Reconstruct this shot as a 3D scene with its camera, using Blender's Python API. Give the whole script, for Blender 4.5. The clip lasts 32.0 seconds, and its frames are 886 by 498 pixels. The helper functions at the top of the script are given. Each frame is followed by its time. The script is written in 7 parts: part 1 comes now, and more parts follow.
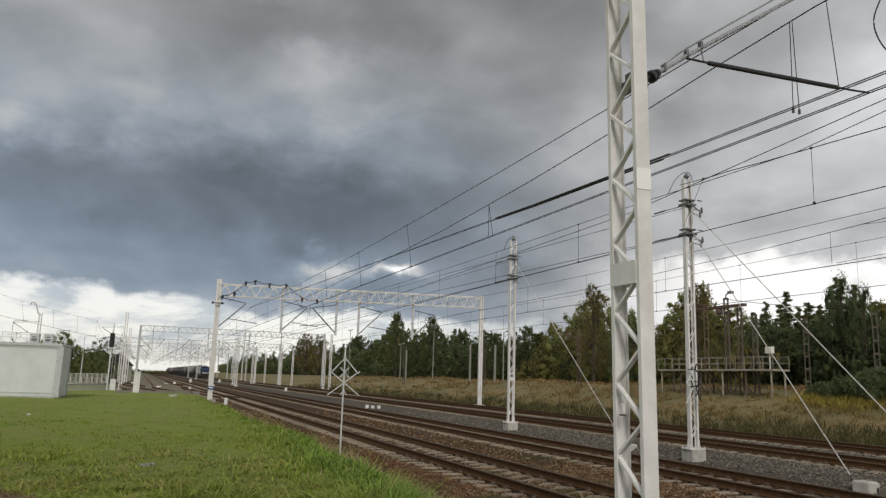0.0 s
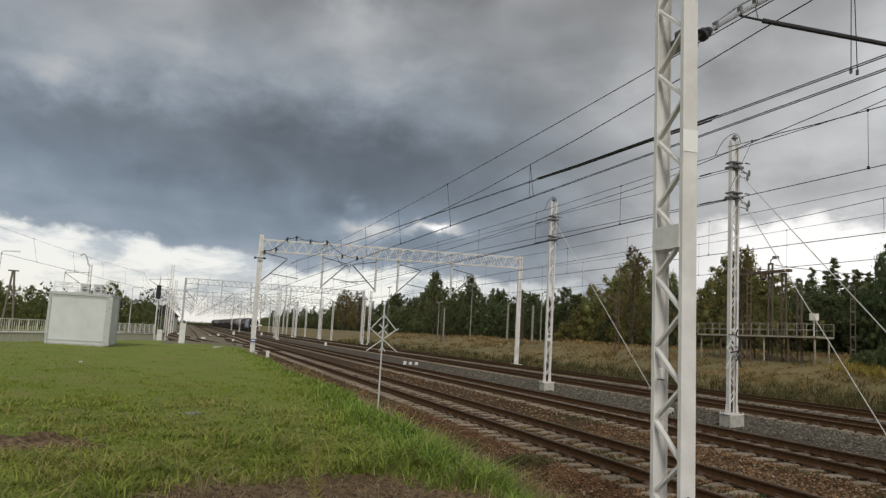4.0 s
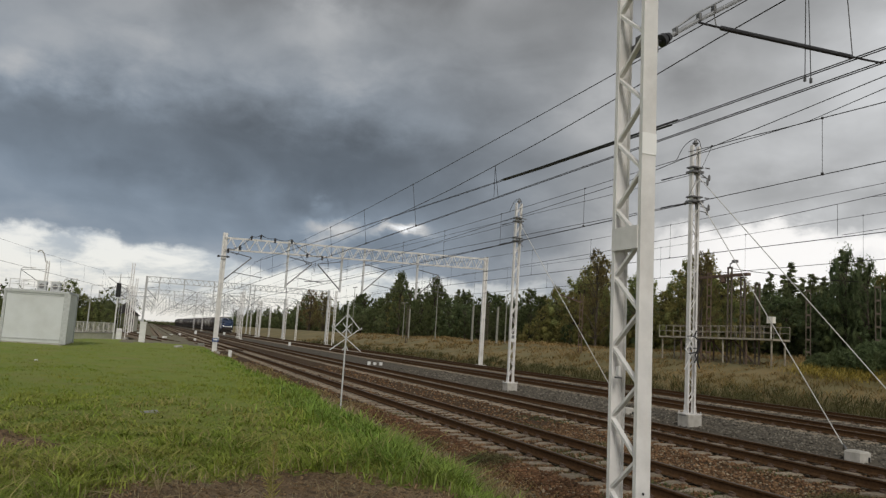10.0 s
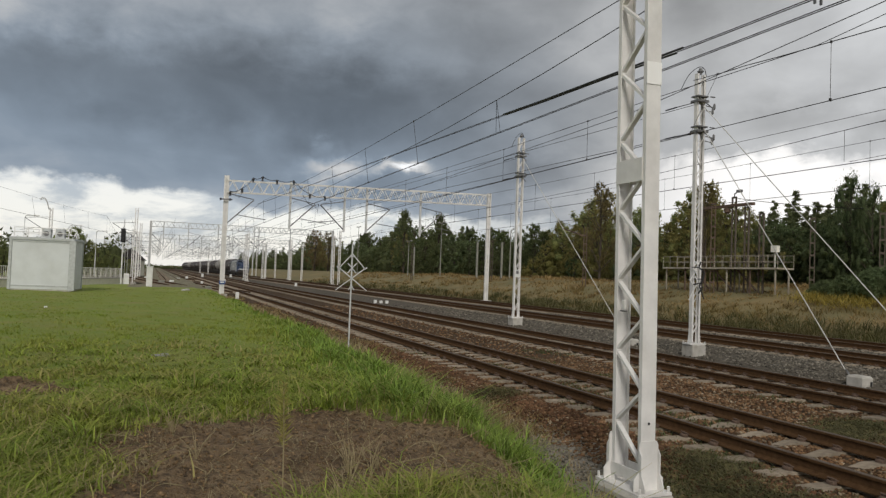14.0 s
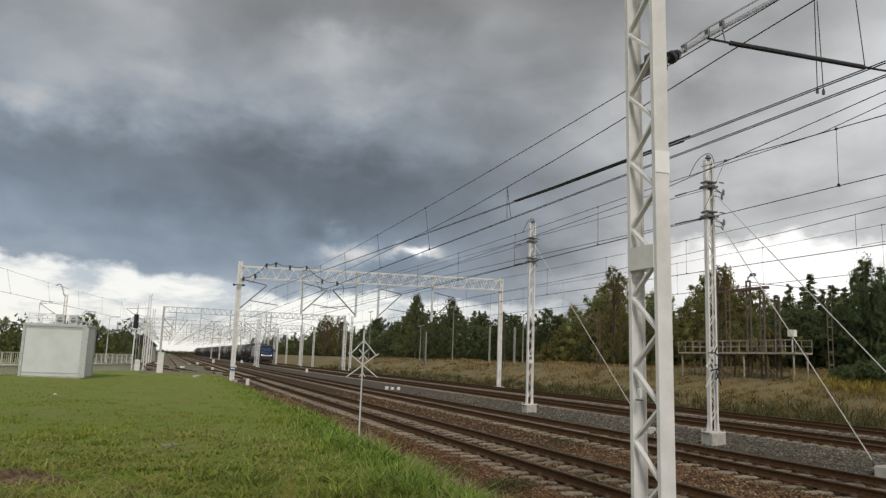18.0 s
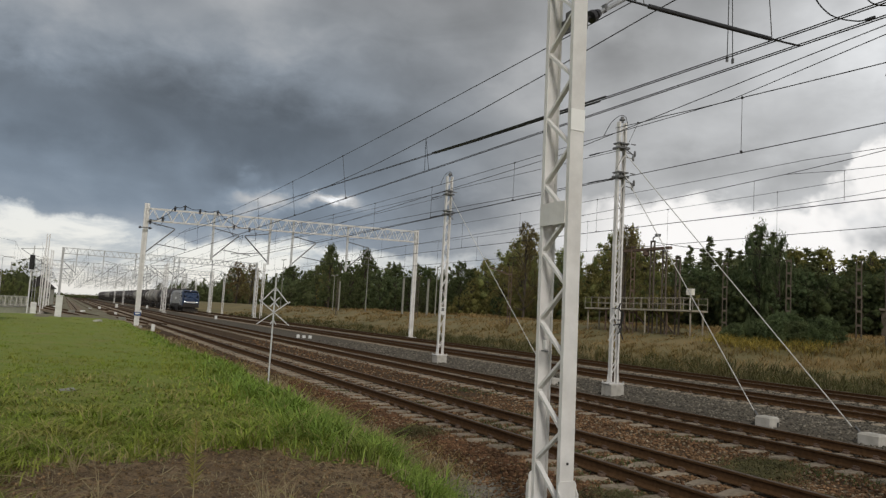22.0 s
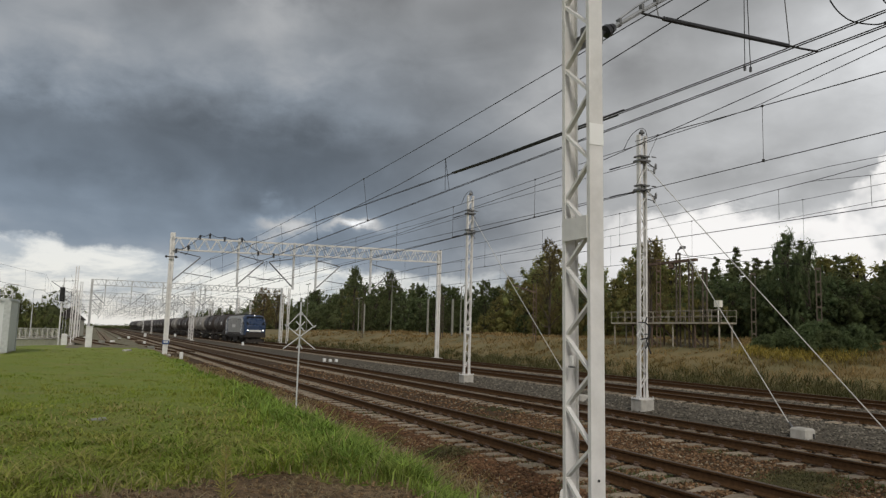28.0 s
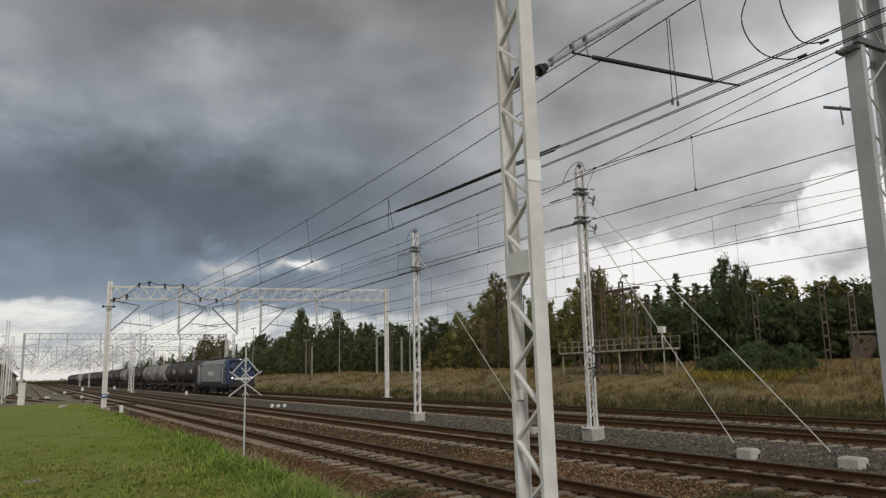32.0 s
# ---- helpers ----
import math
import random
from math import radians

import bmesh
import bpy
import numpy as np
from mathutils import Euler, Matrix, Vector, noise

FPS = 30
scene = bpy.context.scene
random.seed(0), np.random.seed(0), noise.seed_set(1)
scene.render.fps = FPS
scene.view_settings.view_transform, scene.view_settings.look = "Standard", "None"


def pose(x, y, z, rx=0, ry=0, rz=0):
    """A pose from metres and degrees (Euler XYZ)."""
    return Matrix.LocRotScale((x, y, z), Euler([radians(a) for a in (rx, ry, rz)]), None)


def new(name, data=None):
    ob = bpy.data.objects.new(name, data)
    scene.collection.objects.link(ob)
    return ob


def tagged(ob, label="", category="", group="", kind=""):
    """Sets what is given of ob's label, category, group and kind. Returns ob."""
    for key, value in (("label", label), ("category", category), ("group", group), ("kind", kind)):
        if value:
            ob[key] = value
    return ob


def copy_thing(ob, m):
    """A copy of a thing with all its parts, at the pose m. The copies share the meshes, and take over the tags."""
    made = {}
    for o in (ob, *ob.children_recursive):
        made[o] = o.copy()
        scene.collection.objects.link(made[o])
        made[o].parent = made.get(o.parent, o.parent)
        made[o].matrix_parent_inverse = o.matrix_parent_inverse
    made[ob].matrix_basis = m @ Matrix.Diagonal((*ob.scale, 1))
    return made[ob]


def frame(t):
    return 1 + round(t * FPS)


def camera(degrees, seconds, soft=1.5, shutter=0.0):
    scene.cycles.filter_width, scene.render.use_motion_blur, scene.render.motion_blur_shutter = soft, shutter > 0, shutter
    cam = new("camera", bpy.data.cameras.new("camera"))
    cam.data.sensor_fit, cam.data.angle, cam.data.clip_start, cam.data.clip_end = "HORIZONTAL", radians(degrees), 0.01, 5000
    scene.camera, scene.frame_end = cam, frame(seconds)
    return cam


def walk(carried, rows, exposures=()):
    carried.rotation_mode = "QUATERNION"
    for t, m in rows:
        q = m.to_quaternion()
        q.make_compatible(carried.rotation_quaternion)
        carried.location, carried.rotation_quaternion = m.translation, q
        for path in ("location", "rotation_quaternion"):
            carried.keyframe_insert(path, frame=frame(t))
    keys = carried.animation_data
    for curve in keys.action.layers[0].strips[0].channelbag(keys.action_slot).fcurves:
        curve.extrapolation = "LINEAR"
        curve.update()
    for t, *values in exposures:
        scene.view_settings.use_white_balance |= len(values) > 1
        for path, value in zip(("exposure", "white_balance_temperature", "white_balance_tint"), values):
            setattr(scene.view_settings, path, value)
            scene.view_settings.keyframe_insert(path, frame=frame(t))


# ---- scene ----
# The camera: hand-held on the grass, eye 1.92 m above the rail heads (z = 0); the tracks run along y.
cam = camera(61.89, 32.0, soft=1.32)
PATH = [  # seconds, x, y, z, yaw, pitch, roll
    (0, -0.030, 0.024, 1.917, -22.07, 10.05, -1.79),
    (0.5, -0.038, 0.031, 1.898, -22.35, 9.00, -3.40),
    (1, -0.052, 0.028, 1.908, -22.41, 8.69, -2.70),
    (1.5, -0.059, 0.036, 1.913, -20.95, 7.78, -4.13),
    (2, -0.053, 0.010, 1.910, -19.12, 6.05, -3.52),
    (2.5, -0.052, 0.007, 1.935, -18.81, 7.23, -4.32),
    (3, -0.061, 0.016, 1.943, -19.16, 8.16, -4.91),
    (3.5, -0.036, 0.044, 1.938, -19.55, 6.99, -3.88),
    (5.5, -0.032, -0.043, 1.919, -18.43, 6.51, -2.31),
    (6, -0.019, -0.040, 1.915, -19.03, 8.26, -2.88),
    (6.5, -0.002, -0.013, 1.914, -19.35, 7.78, -2.91),
    (7, -0.012, -0.014, 1.920, -19.38, 6.74, -2.75),
    (7.5, -0.014, -0.014, 1.912, -19.40, 6.19, -1.98),
    (8, -0.011, -0.031, 1.912, -19.71, 5.58, -2.38),
    (8.5, -0.004, -0.037, 1.905, -20.03, 5.45, -2.40),
    (9, 0.007, -0.005, 1.904, -20.61, 5.94, -2.34),
    (9.5, -0.007, -0.028, 1.904, -21.00, 6.71, -1.61),
    (10, -0.006, -0.026, 1.899, -21.87, 6.98, -3.57),
    (10.5, 0.005, -0.027, 1.901, -22.55, 6.85, -4.40),
    (11, 0.014, -0.004, 1.895, -22.91, 6.72, -4.41),
    (11.5, 0.009, 0.009, 1.902, -22.98, 6.59, -4.43),
    (12, -0.004, -0.034, 1.902, -23.09, 6.39, -5.19),
    (12.5, -0.004, -0.025, 1.905, -22.78, 4.91, -6.17),
    (13, 0.008, -0.001, 1.906, -22.38, 3.47, -3.07),
    (13.5, 0.013, 0.029, 1.914, -21.61, 2.76, -2.09),
    (15.5, 0.001, 0.003, 1.913, -20.89, 0.67, -2.87),
    (16, -0.004, 0.051, 1.954, -20.59, 2.89, -3.93),
    (16.5, 0.003, 0.049, 1.932, -20.27, 4.82, -5.76),
    (17, -0.018, 0.049, 1.930, -20.60, 6.61, -5.25),
    (17.5, 0.002, 0.014, 1.933, -20.62, 7.37, -2.51),
    (18, 0.021, 0.030, 1.947, -20.54, 8.60, -2.02),
    (18.5, 0.013, 0.043, 1.924, -20.64, 8.18, -2.54),
    (19, -0.009, -0.005, 1.919, -20.81, 8.06, -2.62),
    (19.5, -0.008, -0.006, 1.911, -21.21, 7.95, -2.75),
    (20, 0.001, -0.023, 1.913, -22.29, 7.78, -3.07),
    (20.5, -0.001, -0.029, 1.908, -23.15, 7.55, -3.02),
    (21, 0.041, 0.017, 1.925, -26.35, 6.43, -3.08),
    (21.5, 0.019, 0.024, 1.899, -27.02, 2.97, -4.65),
    (22, 0.030, 0.020, 1.929, -27.24, 5.16, -3.28),
    (22.5, 0.038, 0.017, 1.941, -28.60, 7.76, -2.59),
    (23, 0.026, 0.020, 1.942, -28.41, 8.88, -1.35),
    (23.5, 0.009, 0.026, 1.920, -28.35, 8.76, -1.37),
    (24, 0.026, 0.028, 1.934, -28.33, 8.40, -1.87),
    (24.5, 0.037, 0.016, 1.947, -28.15, 7.60, -2.36),
    (25, 0.055, 0.015, 1.927, -28.14, 6.55, -2.36),
    (25.5, 0.053, 0.010, 1.924, -27.75, 6.32, -1.32),
    (26, 0.073, 0.019, 1.919, -25.94, 6.07, -0.75),
    (26.5, 0.076, 0.028, 1.919, -23.70, 5.66, -0.55),
    (28.5, 0.014, -0.019, 1.918, -25.73, 7.56, -1.50),
    (29, -0.004, -0.043, 1.937, -25.94, 8.82, 0.10),
    (29.5, -0.044, -0.032, 1.919, -26.73, 8.71, -2.26),
    (30, -0.046, -0.039, 1.922, -27.75, 8.40, -4.24),
    (30.5, -0.026, -0.020, 1.935, -29.13, 8.49, -4.57),
    (31, 0.005, -0.017, 1.924, -29.75, 8.42, -3.14),
    (31.5, 0.018, -0.035, 1.935, -30.60, 9.07, -1.56),
    (32, 0.032, -0.031, 1.936, -29.10, 9.47, 1.21),
]
walk(cam, [(t, pose(x, y, z, 90 + pitch, roll, yaw)) for t, x, y, z, yaw, pitch, roll in PATH],
     exposures=[(0.0, 0.05), (6.0, 0.0), (9.0, -0.05), (13.0, -0.08), (15.5, 0.28), (16.3, 0.27), (17.3, 0.12), (20.0, 0.08), (23.0, -0.12), (26.0, -0.13), (30.0, -0.07), (32.0, -0.14)])

# ---- world, sun ----
world = bpy.data.worlds.new("world")
scene.world = world
world.use_nodes = True


def build_sky():
    """A Nishita sky behind a broken deck of storm cloud: bright gaps at the horizon, a dark belly above them."""
    nt = world.node_tree
    nt.nodes.clear()
    N, L = nt.nodes.new, nt.links.new

    def math(op, a, b=None, c=None, clamp=False):
        n = N("ShaderNodeMath")
        n.operation, n.use_clamp = op, clamp
        for i, v in enumerate((a, b, c)):
            if v is None:
                continue
            if isinstance(v, (int, float)):
                n.inputs[i].default_value = v
            else:
                L(v, n.inputs[i])
        return n.outputs[0]

    def noise(vec, scale, detail, rough, dist=0.0):
        n = N("ShaderNodeTexNoise")
        n.inputs["Scale"].default_value, n.inputs["Detail"].default_value = scale, detail
        n.inputs["Roughness"].default_value, n.inputs["Distortion"].default_value = rough, dist
        L(vec, n.inputs["Vector"])
        return n.outputs["Fac"]

    def smooth(x, lo, hi):
        n = N("ShaderNodeMapRange")
        n.interpolation_type = "SMOOTHSTEP"
        n.inputs["From Min"].default_value, n.inputs["From Max"].default_value = lo, hi
        L(x, n.inputs["Value"])
        return n.outputs["Result"]

    def mixc(fac, a, b):
        n = N("ShaderNodeMix")
        n.data_type = "RGBA"
        for sock, v in ((n.inputs[0], fac), (n.inputs[6], a), (n.inputs[7], b)):
            if isinstance(v, tuple):
                sock.default_value = (*v, 1)
            elif isinstance(v, (int, float)):
                sock.default_value = v
            else:
                L(v, sock)
        return n.outputs[2]

    tex = N("ShaderNodeTexCoord")
    sep = N("ShaderNodeSeparateXYZ")
    L(tex.outputs["Generated"], sep.inputs[0])
    dx, dy, dz = sep.outputs
    # heaped cloud, flattened a little towards the horizon
    flat = N("ShaderNodeMapping")
    flat.inputs["Scale"].default_value = (1.0, 1.0, 1.9)
    flat.inputs["Location"].default_value = (0.37, 0.11, 0.2)
    L(tex.outputs["Generated"], flat.inputs["Vector"])
    deck = flat.outputs[0]
    big = noise(deck, 3.4, 2, 0.5, 0.3)
    mid = noise(deck, 7.5, 4, 0.5, 0.5)
    fine = noise(deck, 21.0, 6, 0.55, 0.3)
    warp = noise(tex.outputs["Generated"], 5.0, 5, 0.55)
    warp2 = noise(tex.outputs["Generated"], 11.0, 6, 0.6)
    # degrees round from the tracks' direction, and up; both stirred so that cloud edges are ragged
    az = math("MULTIPLY", math("ARCTAN2", dx, dy), 57.296)
    el = math("MULTIPLY", math("ARCSINE", dz), 57.296)
    raz = math("ADD", az, math("MULTIPLY", math("SUBTRACT", warp, 0.5), 14.0))
    rel = math("ADD", el, math("ADD", math("MULTIPLY", math("SUBTRACT", warp2, 0.5), 3.6), math("MULTIPLY", math("SUBTRACT", fine, 0.5), 2.4)))

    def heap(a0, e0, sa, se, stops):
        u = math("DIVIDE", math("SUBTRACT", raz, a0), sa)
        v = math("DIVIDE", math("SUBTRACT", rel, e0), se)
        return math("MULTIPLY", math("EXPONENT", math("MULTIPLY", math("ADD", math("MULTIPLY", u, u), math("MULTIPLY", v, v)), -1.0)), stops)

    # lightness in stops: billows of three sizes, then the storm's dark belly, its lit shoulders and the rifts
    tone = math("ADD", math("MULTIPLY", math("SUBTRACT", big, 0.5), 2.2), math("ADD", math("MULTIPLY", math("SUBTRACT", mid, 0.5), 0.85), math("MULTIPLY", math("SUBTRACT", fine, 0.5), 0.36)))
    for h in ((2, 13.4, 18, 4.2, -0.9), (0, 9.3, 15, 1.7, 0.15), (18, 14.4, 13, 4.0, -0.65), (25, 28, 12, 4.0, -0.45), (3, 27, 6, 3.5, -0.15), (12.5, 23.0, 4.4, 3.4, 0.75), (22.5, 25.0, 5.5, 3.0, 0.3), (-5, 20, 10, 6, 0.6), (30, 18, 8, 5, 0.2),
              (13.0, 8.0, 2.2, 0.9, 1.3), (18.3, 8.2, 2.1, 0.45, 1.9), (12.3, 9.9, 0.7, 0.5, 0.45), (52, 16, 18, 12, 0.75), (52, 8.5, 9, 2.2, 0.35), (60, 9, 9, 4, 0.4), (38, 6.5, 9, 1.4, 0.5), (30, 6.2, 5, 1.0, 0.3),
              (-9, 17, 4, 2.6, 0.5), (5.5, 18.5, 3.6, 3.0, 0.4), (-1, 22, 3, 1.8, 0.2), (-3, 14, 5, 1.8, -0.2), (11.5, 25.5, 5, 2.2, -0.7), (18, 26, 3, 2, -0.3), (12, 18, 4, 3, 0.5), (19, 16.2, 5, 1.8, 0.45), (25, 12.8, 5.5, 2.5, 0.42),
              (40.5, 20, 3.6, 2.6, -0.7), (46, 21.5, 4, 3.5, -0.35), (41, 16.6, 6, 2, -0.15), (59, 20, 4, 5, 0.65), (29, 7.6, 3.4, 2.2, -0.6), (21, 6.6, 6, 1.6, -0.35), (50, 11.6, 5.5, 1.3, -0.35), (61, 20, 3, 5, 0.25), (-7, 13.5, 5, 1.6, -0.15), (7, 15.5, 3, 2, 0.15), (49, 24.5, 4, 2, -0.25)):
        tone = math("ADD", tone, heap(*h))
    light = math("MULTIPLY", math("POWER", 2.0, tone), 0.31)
    tint = mixc(math("MULTIPLY", smooth(el, 30.0, 9.0), math("MULTIPLY", math("SUBTRACT", 1.0, smooth(tone, -0.2, 0.9)), math("SUBTRACT", 1.0, smooth(az, 12.0, 42.0)))), (0.980, 1.0, 1.022), (0.81, 1.0, 1.235))
    tintn = N("ShaderNodeVectorMath")
    tintn.operation = "SCALE"
    L(tint, tintn.inputs[0]), L(light, tintn.inputs["Scale"])
    cloud = tintn.outputs[0]
    # the open strip at the horizon, streaked with thin cloud
    sunk = math("ADD", rel, math("MULTIPLY", math("MINIMUM", math("MAXIMUM", az, -20.0), 14.0), 0.075))
    strip = math("MULTIPLY", smooth(sunk, 5.9, 5.0), math("SUBTRACT", 1.0, math("MULTIPLY", smooth(az, 16.0, 30.0), 0.55)))
    streaks = N("ShaderNodeMapping")
    streaks.inputs["Scale"].default_value = (8.0, 8.0, 22.0)
    L(tex.outputs["Generated"], streaks.inputs["Vector"])
    streak = noise(streaks.outputs[0], 1.0, 6, 0.6, 0.3)
    glow = mixc(smooth(streak, 0.36, 0.56), (0.46, 0.49, 0.54), (0.92, 0.895, 0.85))
    nish = N("ShaderNodeTexSky")
    nish.sky_type, nish.sun_disc = "NISHITA", False
    nish.sun_elevation, nish.sun_rotation = radians(35), radians(202)
    nish_dim = N("ShaderNodeVectorMath")
    nish_dim.operation = "SCALE"
    L(nish.outputs[0], nish_dim.inputs[0])
    nish_dim.inputs["Scale"].default_value = 0.12
    clear = mixc(0.15, glow, nish_dim.outputs[0])
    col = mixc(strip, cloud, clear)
    # bright gaps between the heaped clouds low in the east
    gaps = math("MULTIPLY", smooth(noise(tex.outputs["Generated"], 5.5, 5, 0.55, 0.1), 0.34, 0.45), math("MULTIPLY", smooth(az, 30.0, 44.0), smooth(math("SUBTRACT", rel, math("MULTIPLY", smooth(raz, 54.0, 57.0), 4.2)), 9.9, 8.7)))
    col = mixc(math("MULTIPLY", gaps, 0.9), col, (1.06, 1.04, 1.02))
    bg = N("ShaderNodeBackground")
    L(col, bg.inputs["Color"])
    bg.inputs["Strength"].default_value = 1.0
    out = N("ShaderNodeOutputWorld")
    L(bg.outputs[0], out.inputs[0])


build_sky()
sun_data = bpy.data.lights.new("sun", "SUN")
sun_data.energy, sun_data.angle, sun_data.color = 1.7, radians(14), (1.0, 0.94, 0.85)
sun = new("sun", sun_data)
sun.matrix_world = pose(0, 0, 50, 55, 0, -22)


# ---- materials ----
def mat(name, color, rough=0.7, metal=0.0, color2=None, scale=6.0, mix_lo=0.35, mix_hi=0.65, bump=0.0, bump_scale=60.0, dirt=None, dirt_scale=0.7, dirt_amt=0.5, rand=0.0, island=0.0, spec=0.5, thin=0.0):
    """A procedural surface: two tones broken by noise, a coarser layer of dirt, fine relief."""
    m = bpy.data.materials.new(name)
    m.use_nodes = True
    nt = m.node_tree
    N, L = nt.nodes.new, nt.links.new
    b = nt.nodes["Principled BSDF"]
    b.inputs["Roughness"].default_value, b.inputs["Metallic"].default_value = rough, metal
    b.inputs["Specular IOR Level"].default_value = spec
    tc = N("ShaderNodeTexCoord").outputs["Object"]

    def noise(sc, detail=5, r=0.6):
        n = N("ShaderNodeTexNoise")
        n.inputs["Scale"].default_value, n.inputs["Detail"].default_value, n.inputs["Roughness"].default_value = sc, detail, r
        L(tc, n.inputs["Vector"])
        return n.outputs["Fac"]

    def rng(v, lo, hi, to0=0.0, to1=1.0):
        n = N("ShaderNodeMapRange")
        for k, x in (("From Min", lo), ("From Max", hi), ("To Min", to0), ("To Max", to1)):
            n.inputs[k].default_value = x
        L(v, n.inputs["Value"])
        return n.outputs["Result"]

    def mixc(fac, a, c, mode="MIX"):
        n = N("ShaderNodeMix")
        n.data_type, n.blend_type = "RGBA", mode
        for sock, v in ((n.inputs[0], fac), (n.inputs[6], a), (n.inputs[7], c)):
            if isinstance(v, tuple):
                sock.default_value = (*v, 1)
            elif isinstance(v, (int, float)):
                sock.default_value = v
            else:
                L(v, sock)
        return n.outputs[2]

    c2 = color2 or tuple(min(1, x * 0.78) for x in color)
    col = mixc(rng(noise(scale), mix_lo, mix_hi), color, c2)
    if dirt:
        col = mixc(rng(noise(dirt_scale, 6, 0.65), 0.45, 0.75, 0.0, dirt_amt), col, dirt)
    if rand or island:
        if island:
            v = N("ShaderNodeNewGeometry").outputs["Random Per Island"]
        else:
            v = N("ShaderNodeObjectInfo").outputs["Random"]
        k = max(rand, island)
        hsv = N("ShaderNodeHueSaturation")
        L(rng(v, 0, 1, 1 - k, 1 + k), hsv.inputs["Value"])
        L(col, hsv.inputs["Color"])
        col = hsv.outputs[0]
    L(col, b.inputs["Base Color"])
    if thin:
        # thin leaves let light through
        tr, mx = N("ShaderNodeBsdfTranslucent"), N("ShaderNodeMixShader")
        L(col, tr.inputs["Color"])
        mx.inputs[0].default_value = thin
        L(b.outputs[0], mx.inputs[1]), L(tr.outputs[0], mx.inputs[2])
        L(mx.outputs[0], nt.nodes["Material Output"].inputs[0])
    L(rng(noise(scale * 2.3), 0.3, 0.7, max(0.05, rough - 0.12), min(1, rough + 0.12)), b.inputs["Roughness"])
    if bump:
        bp = N("ShaderNodeBump")
        bp.inputs["Strength"].default_value, bp.inputs["Distance"].default_value = bump, 0.02
        L(noise(bump_scale, 4), bp.inputs["Height"])
        L(bp.outputs[0], b.inputs["Normal"])
    return m


def blend_ground():
    """Turf that gives way to bare soil where the ground's bare attribute says so, with a ragged edge."""
    m = bpy.data.materials.new("turf worn to bare soil")
    m.use_nodes = True
    nt = m.node_tree
    N, L = nt.nodes.new, nt.links.new
    b = nt.nodes["Principled BSDF"]
    b.inputs["Roughness"].default_value = 0.95
    tc = N("ShaderNodeTexCoord").outputs["Object"]

    def noise(sc, detail=6, r=0.6):
        n = N("ShaderNodeTexNoise")
        n.inputs["Scale"].default_value, n.inputs["Detail"].default_value, n.inputs["Roughness"].default_value = sc, detail, r
        L(tc, n.inputs["Vector"])
        return n.outputs["Fac"]

    def rng(v, lo, hi, to0=0.0, to1=1.0):
        n = N("ShaderNodeMapRange")
        for k, x in (("From Min", lo), ("From Max", hi), ("To Min", to0), ("To Max", to1)):
            n.inputs[k].default_value = x
        L(v, n.inputs["Value"])
        return n.outputs["Result"]

    def mixc(fac, a, c):
        n = N("ShaderNodeMix")
        n.data_type = "RGBA"
        for sock, v in ((n.inputs[0], fac), (n.inputs[6], a), (n.inputs[7], c)):
            if isinstance(v, tuple):
                sock.default_value = (*v, 1)
            else:
                L(v, sock)
        return n.outputs[2]

    turf = mixc(rng(noise(1.1), 0.35, 0.65), (0.200, 0.280, 0.038), (0.265, 0.295, 0.053))
    turf = mixc(rng(noise(0.45), 0.52, 0.70, 0, 0.5), turf, (0.30, 0.245, 0.100))
    soil = mixc(rng(noise(5.0), 0.35, 0.65), (0.265, 0.176, 0.094), (0.125, 0.080, 0.042))
    soil = mixc(rng(noise(0.9), 0.46, 0.62, 0, 0.8), soil, (0.37, 0.265, 0.150))
    soil = mixc(rng(noise(13.0), 0.50, 0.60, 0, 0.8), soil, (0.075, 0.048, 0.026))
    soil = mixc(rng(noise(38.0), 0.56, 0.70, 0, 0.7), soil, (0.30, 0.225, 0.145))
    at = N("ShaderNodeAttribute")
    at.attribute_name = "bare"
    ad = N("ShaderNodeMath")
    ad.operation = "ADD"
    L(at.outputs["Fac"], ad.inputs[0]), L(rng(noise(6.0), 0.2, 0.8, -0.45, 0.45), ad.inputs[1])
    L(mixc(rng(ad.outputs[0], 0.40, 0.62), turf, soil), b.inputs["Base Color"])
    bp = N("ShaderNodeBump")
    bp.inputs["Strength"].default_value, bp.inputs["Distance"].default_value = 1.0, 0.09
    L(noise(16.0, 7, 0.65), bp.inputs["Height"])
    L(bp.outputs[0], b.inputs["Normal"])
    return m


def glow(name, color, strength):
    m = bpy.data.materials.new(name)
    m.use_nodes = True
    b = m.node_tree.nodes["Principled BSDF"]
    b.inputs["Emission Color"].default_value, b.inputs["Emission Strength"].default_value = (*color, 1), strength
    return m


STEEL = mat("galvanised painted steel", (0.80, 0.785, 0.765), 0.5, 0.05, (0.69, 0.68, 0.665), 3, dirt=(0.36, 0.32, 0.27), dirt_scale=1.6, dirt_amt=0.3, bump=0.08, bump_scale=90)
STEEL_GREY = mat("blue-grey painted steel", (0.50, 0.51, 0.52), 0.55, 0.1, (0.42, 0.43, 0.44), 2, dirt=(0.25, 0.23, 0.21), dirt_amt=0.35)
STEEL_FAR = mat("grey galvanised steel", (0.62, 0.63, 0.63), 0.55, 0.1, (0.52, 0.53, 0.53), 2, dirt=(0.26, 0.23, 0.20), dirt_amt=0.4)
DARK = mat("dark insulated tube", (0.045, 0.045, 0.05), 0.4, 0.3)
BRACKET = mat("weathered zinc fittings", (0.22, 0.22, 0.22), 0.5, 0.6, (0.13, 0.13, 0.13), 12)
